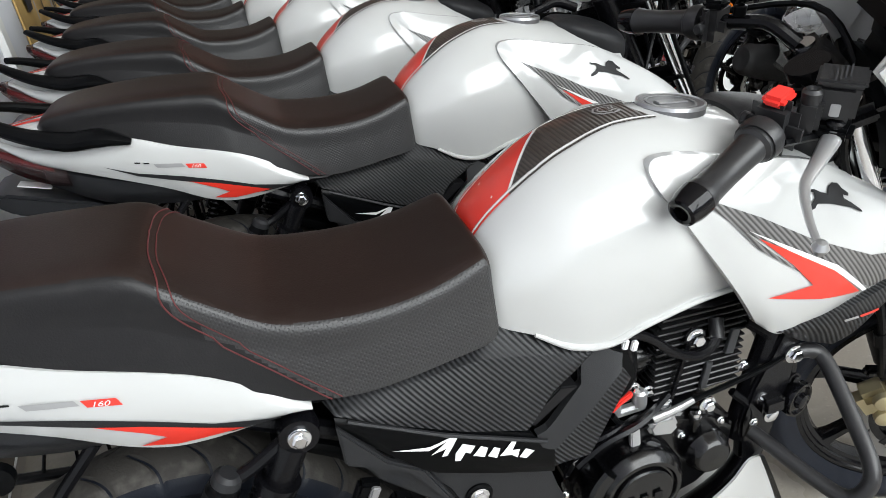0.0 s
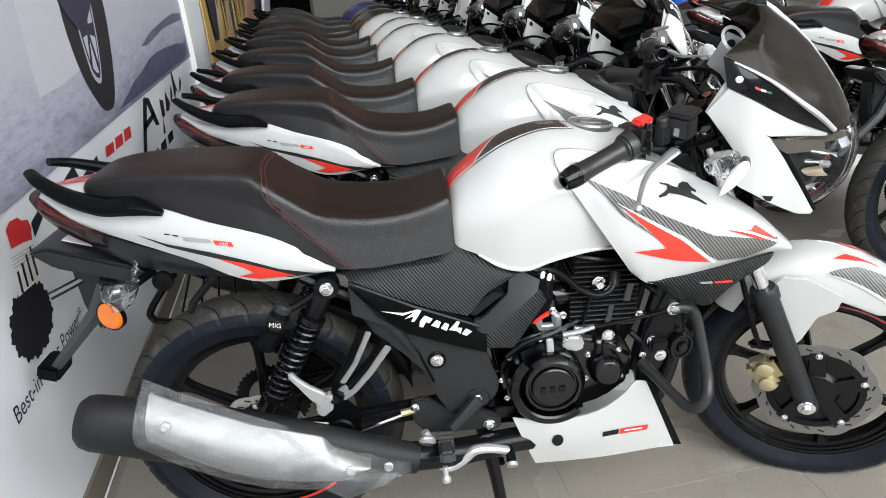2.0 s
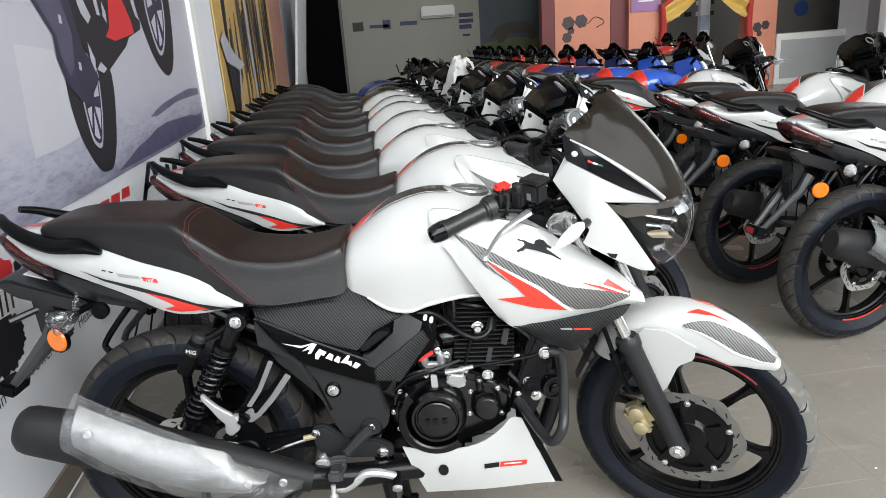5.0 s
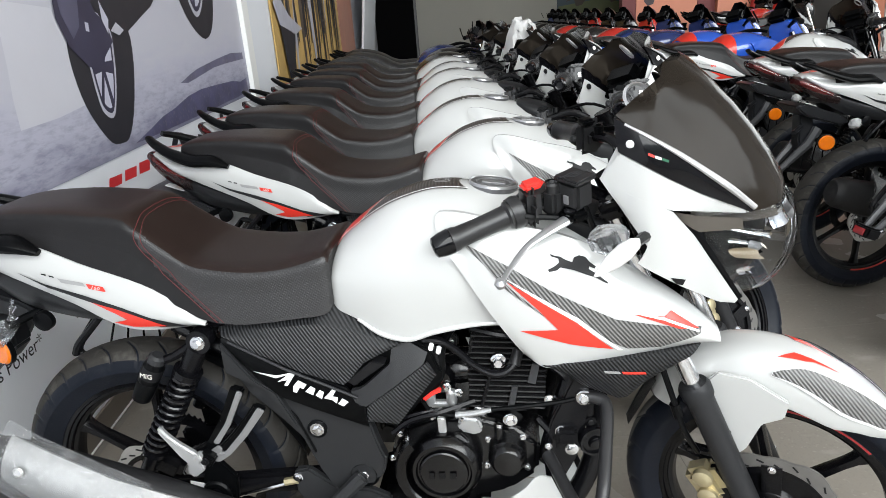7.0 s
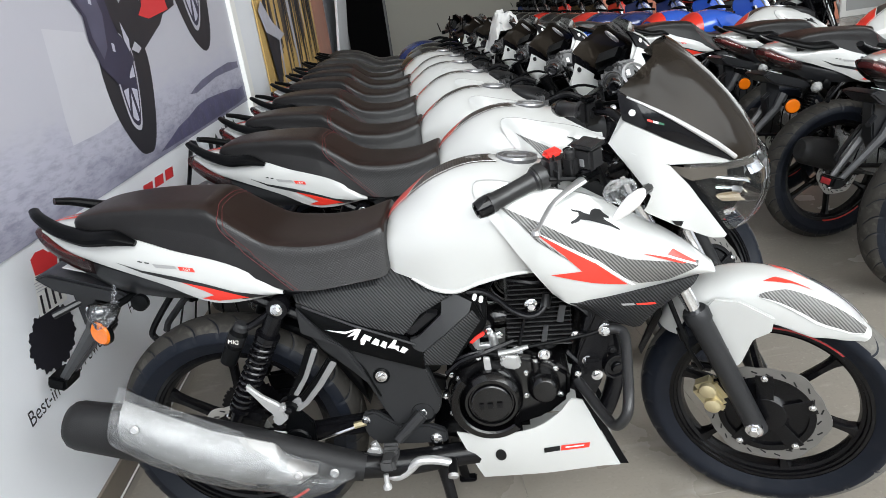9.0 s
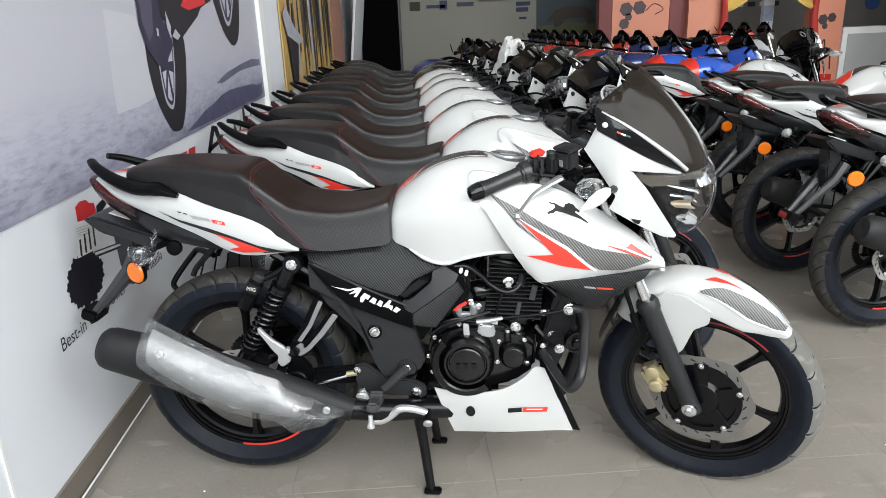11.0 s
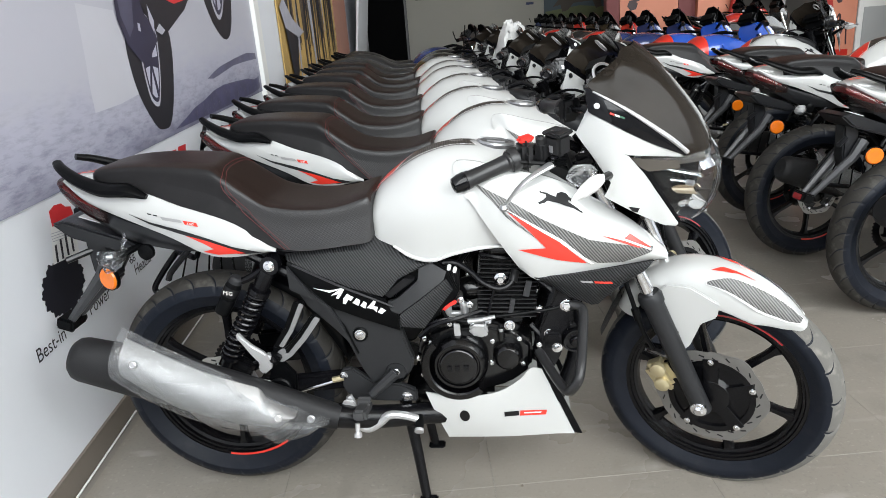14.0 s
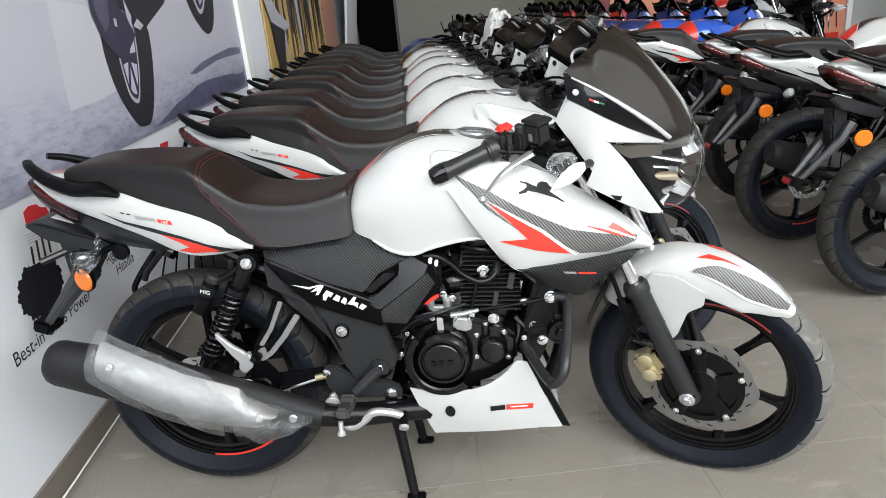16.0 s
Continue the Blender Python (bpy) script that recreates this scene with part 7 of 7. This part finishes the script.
for pts in ([(1.62, 0.61), (1.68, 0.60), (1.92, 0.80), (1.86, 0.82)], [(1.88, 0.82), (1.97, 0.80), (2.06, 0.66), (1.98, 0.67)], [(1.72, 0.69), (2.02, 0.71), (2.02, 0.735), (1.76, 0.72)], [(2.10, 0.60), (2.15, 0.60), (2.18, 0.76), (2.26, 0.74), (2.24, 0.67), (2.17, 0.67)],
            [(2.28, 0.68), (2.36, 0.77), (2.42, 0.70), (2.36, 0.67)], [(2.46, 0.70), (2.52, 0.78), (2.54, 0.75), (2.50, 0.70), (2.56, 0.69)], [(2.58, 0.69), (2.62, 0.85), (2.65, 0.84), (2.68, 0.75), (2.72, 0.70), (2.66, 0.73)], [(2.75, 0.70), (2.84, 0.78), (2.88, 0.74), (2.80, 0.71)]):
    print_flat("black_stroke", pts, 0.002, INKBLACK, lower)
for k in range(3):
    print_flat("red_bar", [(1.12 + 0.14 * k, 0.735 - 0.004 * k), (1.23 + 0.14 * k, 0.73 - 0.004 * k), (1.25 + 0.14 * k, 0.765), (1.14 + 0.14 * k, 0.77)], 0.002, INKRED, lower)
print_flat("black_bar", [(0.62, 0.775), (0.78, 0.80), (0.80, 0.76), (0.68, 0.752)], 0.002, INKBLACK, lower)
print_flat("black_bar", [(0.84, 0.75), (1.02, 0.77), (1.03, 0.74), (0.86, 0.72)], 0.002, INKBLACK, lower)
for k in range(3):
    print_flat("black_bar", [(1.76 + 0.2 * k, 0.535), (1.90 + 0.2 * k, 0.535), (1.92 + 0.2 * k, 0.58), (1.78 + 0.2 * k, 0.58)], 0.002, INKBLACK, lower)
slab("trim", (0.0, -0.375, 0.070), (0.004, -0.365, 0.70), TRIMWHITE, "thin white joint strip of the wall boards", "trim")

# framed edge of the poster, then further boards along the wall
slab("trim_2", (0.0, 3.374, 0.07), (0.035, 3.53, 2.75), TRIMWHITE, "bright white upright edge of the poster board", "trim", 0.004)
OCHRE = mat("ochre_print", (0.55, 0.36, 0.12), 0.45, 0, 0.35, 1.2)
board = thing("ochre_poster", "ochre poster of a motorcycle with dark streaks", "poster")
part("poster_sheet", box((0.012, 6.6, 1.55), (0.012, 4.5, 2.3), 0), OCHRE, board)
rnd = random.Random(5)
for k in range(27):
    y0 = 4.75 + 0.145 * k + rnd.uniform(-0.05, 0.05)
    zt, zb, w = rnd.uniform(1.5, 2.65), rnd.uniform(0.55, 1.15), rnd.uniform(0.05, 0.20)
    lean = rnd.uniform(-0.15, 0.2)
    ink = (INKBLACK, INKBLACK, mat("ink_brown", (0.09, 0.065, 0.045), 0.5), INKGREY if k % 8 == 3 else INKBLACK)[k % 4]
    print_flat("dark_streak", [(y0, zb), (y0 + w * 0.4, zb), (y0 + w * 0.8 + lean * 0.5, (zt + zb) / 2), (y0 + w * 0.5 + lean, zt), (y0 + lean, zt), (y0 - 0.05 + lean * 0.5, (zt + zb) / 2)], 0.0188 + 0.0003 * k, ink, board)
print_flat("pale_patch", [(4.38, 1.42), (4.55, 1.25), (5.2, 1.15), (5.6, 1.20), (5.0, 1.32), (4.6, 1.50)], 0.033, INKGREY, board)
print_flat("dark_patch", [(4.55, 1.25), (4.7, 0.80), (4.95, 0.80), (5.2, 1.16)], 0.033, INKBLACK, board)
redboard = thing("red_brown_poster", "faded red-brown poster along the wall", "poster")
part("poster_sheet", box((0.012, 9.9, 1.55), (0.012, 2.0, 2.3), 0), mat("red_brown_print", (0.44, 0.20, 0.14), 0.4, 0, 0.5, 1.5), redboard)
tagged(part("leaning_board", box((0.20, 12.3, 1.2), (0.04, 2.9, 2.4), 0.01, (0, 7, 0)), PLASTER, None), "white board leaning against the wall", "board")

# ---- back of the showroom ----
# solid black panel: the dark of the room beyond is put into its colour
slab("door_1", (-0.05, 17.10, -0.015), (1.0, 17.2, 2.6), DOORSHADE, "black panel painted as the shade inside an open doorway", "door")
slab("trim_3", (1.0, 17.08, -0.015), (1.07, 17.2, 2.65), mat("dark_frame", (0.05, 0.05, 0.055), 0.4), "dark door frame", "trim")
ac = thing("air_conditioner", "white wall-mounted split air conditioner", "air conditioner")
part("case", box((3.55, 17.08, 2.02), (0.88, 0.22, 0.30), 0.03), TRIMWHITE, ac)
part("louvre", box((3.55, 16.965, 1.91), (0.80, 0.02, 0.05), 0.006), mat("ac_grey", (0.4, 0.4, 0.4), 0.5), ac)
NAVY = mat("navy_print", (0.02, 0.03, 0.10), 0.5, 0, 0.3, 5)
for x0, x1, z0, z1 in ((1.75, 2.25, 1.72, 1.80), (2.55, 3.0, 1.74, 1.84), (4.12, 4.5, 1.85, 1.95), (4.12, 4.5, 1.70, 1.80), (4.12, 4.45, 1.55, 1.66), (4.2, 4.4, 1.36, 1.42), (2.1, 2.3, 1.68, 1.9)):
    tagged(part("wall_sign", box(((x0 + x1) / 2, 17.19, (z0 + z1) / 2), (x1 - x0, 0.02, z1 - z0), 0), NAVY, None), "small dark blue printed sign on the cream wall", "sign", "wall signs")
tagged(part("wall_plant", box((1.45, 17.18, 1.78), (0.28, 0.03, 0.22), 0.01), mat("dull_green", (0.06, 0.08, 0.05), 0.7, 0, 0.4, 8), None), "dull green wall ornament", "ornament")
pic = thing("wall_picture", "large dark teal picture with a brown animal shape", "picture")
part("picture_sheet", box((5.48, 17.18, 1.6), (1.62, 0.03, 1.7), 0), mat("teal_print", (0.035, 0.06, 0.075), 0.4, 0, 0.35, 1.2), pic)
for nm, pts, mt in (("green_strip", [(4.70, 0.80), (6.26, 0.80), (6.26, 1.18), (5.6, 1.25), (4.70, 1.15)], mat("green_print", (0.09, 0.11, 0.04), 0.5, 0, 0.4, 3)), ("brown_shape", [(4.9, 1.25), (5.15, 1.55), (5.5, 1.65), (5.95, 1.62), (6.15, 1.50), (6.2, 1.2), (6.05, 1.15), (5.95, 1.35), (5.45, 1.32), (5.3, 1.15), (5.15, 1.12), (5.1, 1.30)], mat("brown_print", (0.05, 0.035, 0.025), 0.5))):
    rows = [(x, 17.16 if nm == "green_strip" else 17.155, z) for x, z in pts]
    part(nm, (rows, [tuple(range(len(rows)))]), mt, pic)

# partition with orange panels, a draped doorway and a counter
CORAL = mat("coral_panel", (0.62, 0.24, 0.15), 0.55, 0, 0.12, 1.5)
MAROON = mat("maroon_panel", (0.16, 0.03, 0.03), 0.55, 0, 0.2, 2)
PURPLE = mat("purple_print", (0.30, 0.14, 0.33), 0.5, 0, 0.25, 2)
YP = 11.4
slab("partition_wall_1", (4.74, YP, -0.015), (4.98, YP + 0.2, TOP), MAROON, "dark red painted pier", "pier")
slab("partition_wall_2", (4.99, YP, -0.015), (6.07, YP + 0.1, TOP), CORAL, "coral display panel")
slab("partition_wall_3", (6.08, YP, -0.015), (6.39, YP + 0.2, TOP), MAROON, "dark red painted pier", "pier")
slab("partition_wall_4", (6.40, YP - 0.1, -0.015), (7.02, YP + 0.2, TOP), CORAL, "coral pier of the doorway", "pier")
slab("partition_wall_5", (8.80, YP - 0.1, -0.015), (9.40, YP + 0.2, TOP), CORAL, "coral pier of the doorway", "pier")
slab("partition_wall_6", (8.50, YP + 1.2, -0.015), (8.72, YP + 1.3, 2.2), PLASTER, "plain pale panel inside the doorway")
slab("partition_wall_7", (10.93, YP - 0.6, -0.015), (12.6, YP + 0.2, TOP), PLASTER, "plain white pier beside the counter", "pier")


def hex_print(x, z, r, y, material, parent):
    rows = [(x + r * math.cos(q), y, z + r * math.sin(q)) for q in np.linspace(0.2, 0.2 + 2 * math.pi, 6, endpoint=False)]
    part("printed_hexagon", (rows, [tuple(range(6))]), material, parent)


DARKPRINT = mat("dark_print", (0.05, 0.03, 0.035), 0.5, 0, 0.4, 12)
prints = thing("panel_print", "dark printed shapes on the coral panel", "print")
for x, z, r in ((5.25, 1.44, 0.13), (5.50, 1.46, 0.13), (5.22, 1.18, 0.10), (5.30, 1.30, 0.07)):
    hex_print(x, z, r, YP - 0.004, DARKPRINT, prints)
part("print_line", tube([(5.62, YP - 0.004, 1.40), (5.78, YP - 0.004, 1.52), (5.95, YP - 0.004, 1.42), (5.80, YP - 0.004, 1.33)], 0.008, 4), DARKPRINT, prints)
prints2 = thing("panel_print", "dark printed shapes on the coral pier", "print")
for x, z, r in ((9.0, 1.12, 0.10), (9.17, 1.15, 0.09), (9.05, 1.0, 0.06)):
    hex_print(x, z, r, YP - 0.104, DARKPRINT, prints2)
part("print_line", tube([(8.95, YP - 0.104, 0.2), (9.0, YP - 0.104, 0.55), (9.08, YP - 0.104, 0.75), (9.12, YP - 0.104, 0.4), (9.2, YP - 0.104, 0.6), (9.25, YP - 0.104, 0.2)], 0.015, 4), DARKPRINT, prints2)
for pts in ([(8.952, 0.0), (9.30, 0.0), (9.30, 0.11), (8.952, 0.12)], [(8.81, 0.0), (8.95, 0.0), (8.95, 0.25), (8.81, 0.23)]):
    part("red_patch", ([(x, YP - 0.1035, z) for x, z in pts], [(0, 1, 2, 3)]), REDPAINT, prints2)
sign = thing("purple_sign", "purple printed sign with plain white bars", "sign")
part("sign_board", box((6.71, YP - 0.115, 2.15), (0.56, 0.02, 1.20), 0), PURPLE, sign)
for z in (1.86, 1.80, 1.74):
    part("plain_bar", box((6.72, YP - 0.128, z), (0.30, 0.004, 0.025), 0), WHITETEXT, sign)
for side_x, sgn in ((7.02, 1), (8.80, -1)):
    drape = thing("drape", "yellow cloth swag with red border over the doorway", "drape", "doorway drapes")
    rows, redge = [], []
    for i in range(20):
        t = i / 19
        x = side_x + sgn * 0.95 * t
        sag = 1.30 + 0.72 * t ** 1.6
        top = 1.62 + 0.55 * t
        row = [(x, YP - 0.16 - 0.05 * math.sin(9 * v + 3 * t), sag + (top - sag) * v) for v in np.linspace(0, 1, 9)]
        rows.append(row)
        redge.append(row[-1])
    part("yellow_cloth", sheet(rows), mat("yellow_cloth", (0.60, 0.40, 0.10), 0.7, 0, 0.2, 6), drape)
    part("red_border", join(tube(redge, 0.05, 6, 20, True), tube([(side_x, YP - 0.18, 1.66), (side_x + sgn * 0.03, YP - 0.18, 1.2), (side_x - sgn * 0.02, YP - 0.18, 0.8)], [0.05, 0.07, 0.08], 8)), mat("red_cloth", (0.40, 0.03, 0.025), 0.75, 0, 0.2, 6), drape)
slab("wall_inner", (7.0, 14.4, -0.015), (13.9, 14.5, TOP), mat("inner_wall", (0.22, 0.21, 0.20), 0.7, 0, 0.1, 2), "mid-grey wall of the inner room")
for k in range(14):
    tagged(part("wall_card", box((8.0 + 0.28 * (k % 7), 14.38, 1.72 - 0.24 * (k // 7)), (0.17, 0.02, 0.10), 0), WHITETEXT if (k + k // 7) % 2 else INKBLACK, None), "small printed card on the inner wall", "card", "inner wall cards")
tagged(part("wall_notice", box((8.60, YP + 1.19, 1.27), (0.20, 0.015, 0.30), 0), mat("blue_notice", (0.35, 0.42, 0.55), 0.5, 0, 0.4, 10), None), "pale blue notice on a panel", "notice")
counter = thing("counter", "white-framed reception counter with grey front", "counter")
part("counter_body", box((10.22, YP + 0.25, 0.475), (1.52, 0.6, 0.97), 0.01), TRIMWHITE, counter)
part("counter_front", box((10.24, YP - 0.058, 0.47), (1.36, 0.016, 0.74), 0.004), mat("counter_grey", (0.42, 0.43, 0.43), 0.4, 0, 0.05, 2), counter)
tagged(part("round_sign", lathe([(0.18, 0), (0.18, 0.02), (0.11, 0.022), (0.11, 0.01), (0, 0.01)], (12.0, 14.392, 1.44), (0, -1, 0), 24), mat("blue_ring", (0.05, 0.12, 0.35), 0.4), None), "white sign with a blue ring", "sign")

# ---- motorcycles ----
main = build_motorcycle("white sporty motorcycle with red arrows on centre stand", -25.0)
main.matrix_basis = pose(0.53, 0, 0, 0, 0, -7.5)
second = build_motorcycle("white sporty motorcycle in the row, bars turned away", 38.0)
second.matrix_basis = pose(0.70, 0.70, 0, 0, 0, -7.0)
for x, y, h in [(0.67, 1.29, -7), (0.675, 1.96, -6), (0.67, 2.63, -7.5), (0.685, 3.17, -7), (0.66, 3.74, -6)]:
    copy_thing(second, pose(x, y, 0, 0, 0, h))
for x, y, h in [(2.98, 0.70, 4), (2.98, 1.39, 4), (3.13, 2.11, 4), (2.95, 3.14, 4)]:
    copy_thing(second, pose(x, y, 0, 0, 0, h))


def build_far_motorcycle(paint, label):
    """A plainer motorcycle for the far rows: the same forms with fewer parts."""
    moto = thing("motorcycle", label, "motorcycle", "motorcycles in the far rows")
    t = steering(28)
    for c, m, nm in ((REAR, Matrix.Identity(4), "rear_wheel"), (FRONT, t, "front_wheel")):
        w = part(nm, moved(join(lathe([(0.21, -0.02), (0.19, 0), (0.21, 0.02)], c, n=20, close=False), lathe([(0.035, -0.05), (0.035, 0.05)], c, n=10), *[box((c[0] + 0.11 * math.cos(a), 0, c[2] + 0.11 * math.sin(a)), (0.2, 0.02, 0.025), 0, (0, -math.degrees(a), 0)) for a in (0.3, 1.35, 2.4, 3.4, 4.5, 5.5)]), m), RIM, moto)
        part("tyre", moved(lathe([(0.21, -0.03), (0.255, -0.05), (0.29, -0.035), (0.303, 0), (0.29, 0.035), (0.255, 0.05), (0.21, 0.03)], c, n=28, close=False), m), RUBBER, w)
    part("fuel_tank", body([(0.452, 0.83, 0.79, 0.765, 0.075, 0.07), (0.525, 0.905, 0.81, 0.735, 0.138, 0.125), (0.66, 0.955, 0.83, 0.704, 0.170, 0.138), (0.81, 0.942, 0.83, 0.712, 0.158, 0.125), (0.985, 0.87, 0.80, 0.74, 0.10, 0.07)], 12, 7), paint, moto)
    if paint is BLUE:
        part("tank_stripe", body([(0.50, 0.892, 0.81, 0.745, 0.130, 0.118), (0.56, 0.930, 0.82, 0.728, 0.152, 0.132), (0.60, 0.948, 0.826, 0.716, 0.163, 0.137)], 5, 7), RED, moto)
    part("seat", body([(-0.245, 0.935, 0.91, 0.895, 0.055, 0.05), (-0.12, 0.972, 0.93, 0.885, 0.100, 0.105), (0.08, 0.936, 0.88, 0.825, 0.112, 0.125), (0.25, 0.850, 0.80, 0.737, 0.128, 0.138), (0.42, 0.845, 0.80, 0.742, 0.112, 0.122), (0.480, 0.835, 0.81, 0.78, 0.08, 0.09)], 14, 6, 3.0, 1.0), SEATMAT, moto)
    tail = skin([(-0.335, -0.040, 0.925), (-0.11, -0.112, 0.898), (0.228, -0.134, 0.742)], [(-0.328, -0.036, 0.905), (-0.17, -0.098, 0.812), (0.228, -0.132, 0.736)], 10, 3, 0.01, 0.004)
    shr = skin([(0.70, -0.163, 0.888), (0.90, -0.135, 0.885), (1.168, -0.090, 0.690)], [(0.735, -0.172, 0.815), (0.855, -0.155, 0.645), (1.163, -0.090, 0.664)], 10, 4, 0.016, 0.005)
    for s in (0, 1):
        part("tail_panel", flip(tail) if s else tail, paint, moto)
        part("shroud", flip(shr) if s else shr, paint, moto)
        grab = tube([(-0.345, -0.04, 0.968), (-0.26, -0.098, 0.930), (-0.08, -0.124, 0.887)], [0.011, 0.018, 0.010], 6, 8)
        part("grab_rail", flip(grab) if s else grab, BLACK, moto)
        sg = -1 if s else 1
        part("handlebar", moved(tube([(1.0, sg * 0.085, 0.955), (0.93, sg * 0.19, 0.985), (0.79, sg * 0.315, 0.948)], [0.012, 0.016, 0.02], 6, 8), t), BLACK, moto)
        part("lever", moved(tube([(0.955, sg * 0.18, 0.972), (0.905, sg * 0.235, 0.925), (0.90, sg * 0.262, 0.88)], 0.007, 5, 6), t), SILVER, moto)
        part("fork_leg", moved(tube([(1.30, sg * 0.09, 0.28), (1.02, sg * 0.09, 0.92)], 0.02, 8), t), CHROME if s else STEELBLACK, moto)
        part("mirror_stem", moved(tube([(0.955, sg * 0.12, 1.03), (0.95, sg * 0.16, 1.12)], 0.006, 5), t), BLACK, moto)
    part("engine", join(box((0.69, 0, 0.42), (0.28, 0.24, 0.19), 0.04), box((0.80, 0, 0.58), (0.17, 0.16, 0.16), 0.01), box((0.42, 0, 0.58), (0.30, 0.24, 0.28), 0.03)), ENGINE, moto)
    part("muffler", lathe([(0.03, 0), (0.05, 0.01), (0.055, 0.35), (0.03, 0.65)], (-0.31, -0.22, 0.51), (0.65, 0.03, -0.2), 12), BLACK, moto)
    part("mudguard", moved(tube([(1.10, 0, 0.56), (1.22, 0, 0.63), (1.36, 0, 0.625), (1.50, 0, 0.53)], 0.055, 8, 12, flat=0.35), t), paint, moto)
    part("plate_holder", tube([(-0.30, 0, 0.80), (-0.31, 0, 0.68), (-0.42, 0, 0.53)], [0.05, 0.03, 0.04], 6, 8), BLACK, moto)
    part("cowl", moved(body([(1.02, 1.02, 0.95, 0.86, 0.09, 0.07), (1.12, 1.02, 0.93, 0.82, 0.115, 0.09), (1.22, 0.96, 0.90, 0.80, 0.10, 0.07), (1.28, 0.90, 0.87, 0.83, 0.05, 0.04)], 8, 6), t), paint, moto)
    part("visor", moved(sheet([[(xf - b * abs(q) ** 2, w * q, z) for q in np.linspace(-1, 1, 7)] for z, xf, w, b in ((1.16, 1.09, 0.03, 0.02), (1.10, 1.17, 0.085, 0.09), (1.02, 1.24, 0.10, 0.12), (0.95, 1.28, 0.08, 0.07))]), t), BLACK, moto)
    part("instrument", moved(box((1.02, 0, 1.05), (0.07, 0.15, 0.10), 0.02, (0, 40, 0)), t), BLACK, moto)
    return moto


paints = {"black": BLACKPAINT, "blue": BLUE, "dark blue": DARKBLUE, "red": REDPAINT, "white": WHITE}
models = {}
rnd = random.Random(11)


def stand_far(colour, x, y, h):
    m = pose(x, y, 0, 0, 0, h)
    if colour not in models:
        models[colour] = build_far_motorcycle(paints[colour], colour + " motorcycle parked in a far row")
        models[colour].matrix_basis = m
    else:
        copy_thing(models[colour], m)


for k in range(3):
    stand_far(["black", "black", "dark blue", "red", "black", "black", "black"][k % 7], 0.66 + rnd.uniform(-0.05, 0.05), 4.35 + 0.62 * k, -7 + rnd.uniform(-3, 3))
for k, colour in enumerate(["blue", "blue", "dark blue", "dark blue", "red", "black", "black", "red", "black", "black", "black", "black", "dark blue"]):
    stand_far(colour, 2.85 - 0.07 * min(k, 5) + rnd.uniform(-0.04, 0.04), 3.84 + 0.64 * k, 4 + rnd.uniform(-3, 3))
for k in range(6, 13):
    stand_far(["black", "black", "red", "black", "dark blue"][k % 5], 5.6 + rnd.uniform(-0.1, 0.1), 4.6 + 0.70 * k if k < 9 else 11.9 + 0.7 * (k - 9), 4 + rnd.uniform(-4, 4))
# a crumpled plastic bag lying over one cockpit
bag = thing("plastic_bag", "crumpled grey-white plastic bag over a cockpit", "bag")
rows = []
for i in range(18):
    u = i / 17 * 2 - 1
    rows.append([(1.74 + 0.115 * u + 0.02 * noise.noise(Vector((u * 3, v * 3, 1))), 2.62 + 0.13 * v + 0.03 * u, 1.19 - 0.20 * abs(u) ** 3 - 0.10 * v * v + 0.04 * noise.noise(Vector((u * 4, v * 4, 7)))) for v in np.linspace(-1, 1, 14)])
part("film_sheet", sheet(rows), mat("dull_plastic_sheet", (0.55, 0.55, 0.54), 0.45, 0, 0.15, 12, 0.5, 40), bag)

# crumbs and scraps on the floor
rnd = random.Random(23)
for k in range(26):
    x, y, r = rnd.uniform(0.1, 3.4), rnd.uniform(-1.6, 0.9), rnd.uniform(0.0025, 0.006)
    tagged(part("crumb", lathe([(0.0, 0.0), (r, 0.001), (r * 0.8, r * 0.7), (0.0, r)], (x, y, -0.012), (0.1, 0.1, 1), 6), WHITETEXT if k % 3 else SKIRT, None), "tiny dry crumb on the tiled floor", "crumb", "crumbs on the floor")

# ---- floor tiles: the nearest are pieces of their own ----
floor_ob = bpy.data.objects["floor"]
tile_mesh = part("floor_tile", box((0, 0, -0.016), (0.5994, 0.5994, 0.008), 0.0004, segments=1), FLOORMAT, floor_ob).data
first = bpy.data.objects["floor_tile"]
rest = []
made = 0
for i in range(1, 24):
    for j in range(1, 45):
        x, y = 1.84 - 3 * 0.6 - 0.3 + 0.6 * i, -9.46 + 0.6 * j
        if x > 13.7 or y > 16.9 or y < -5.2:
            continue
        if x < 6.4 and -3.6 < y < 6.2:
            ob = first if made == 0 else new("floor_tile", tile_mesh)
            ob.parent = floor_ob
            ob.location = (x, y, 0)
            made += 1
        else:
            rest.append(box((x, y, -0.016), (0.5994, 0.5994, 0.008), 0))
far_tiles = part("far_tile", join(*rest), FLOORMAT, floor_ob)
far_tiles["kind"] = "stuff"
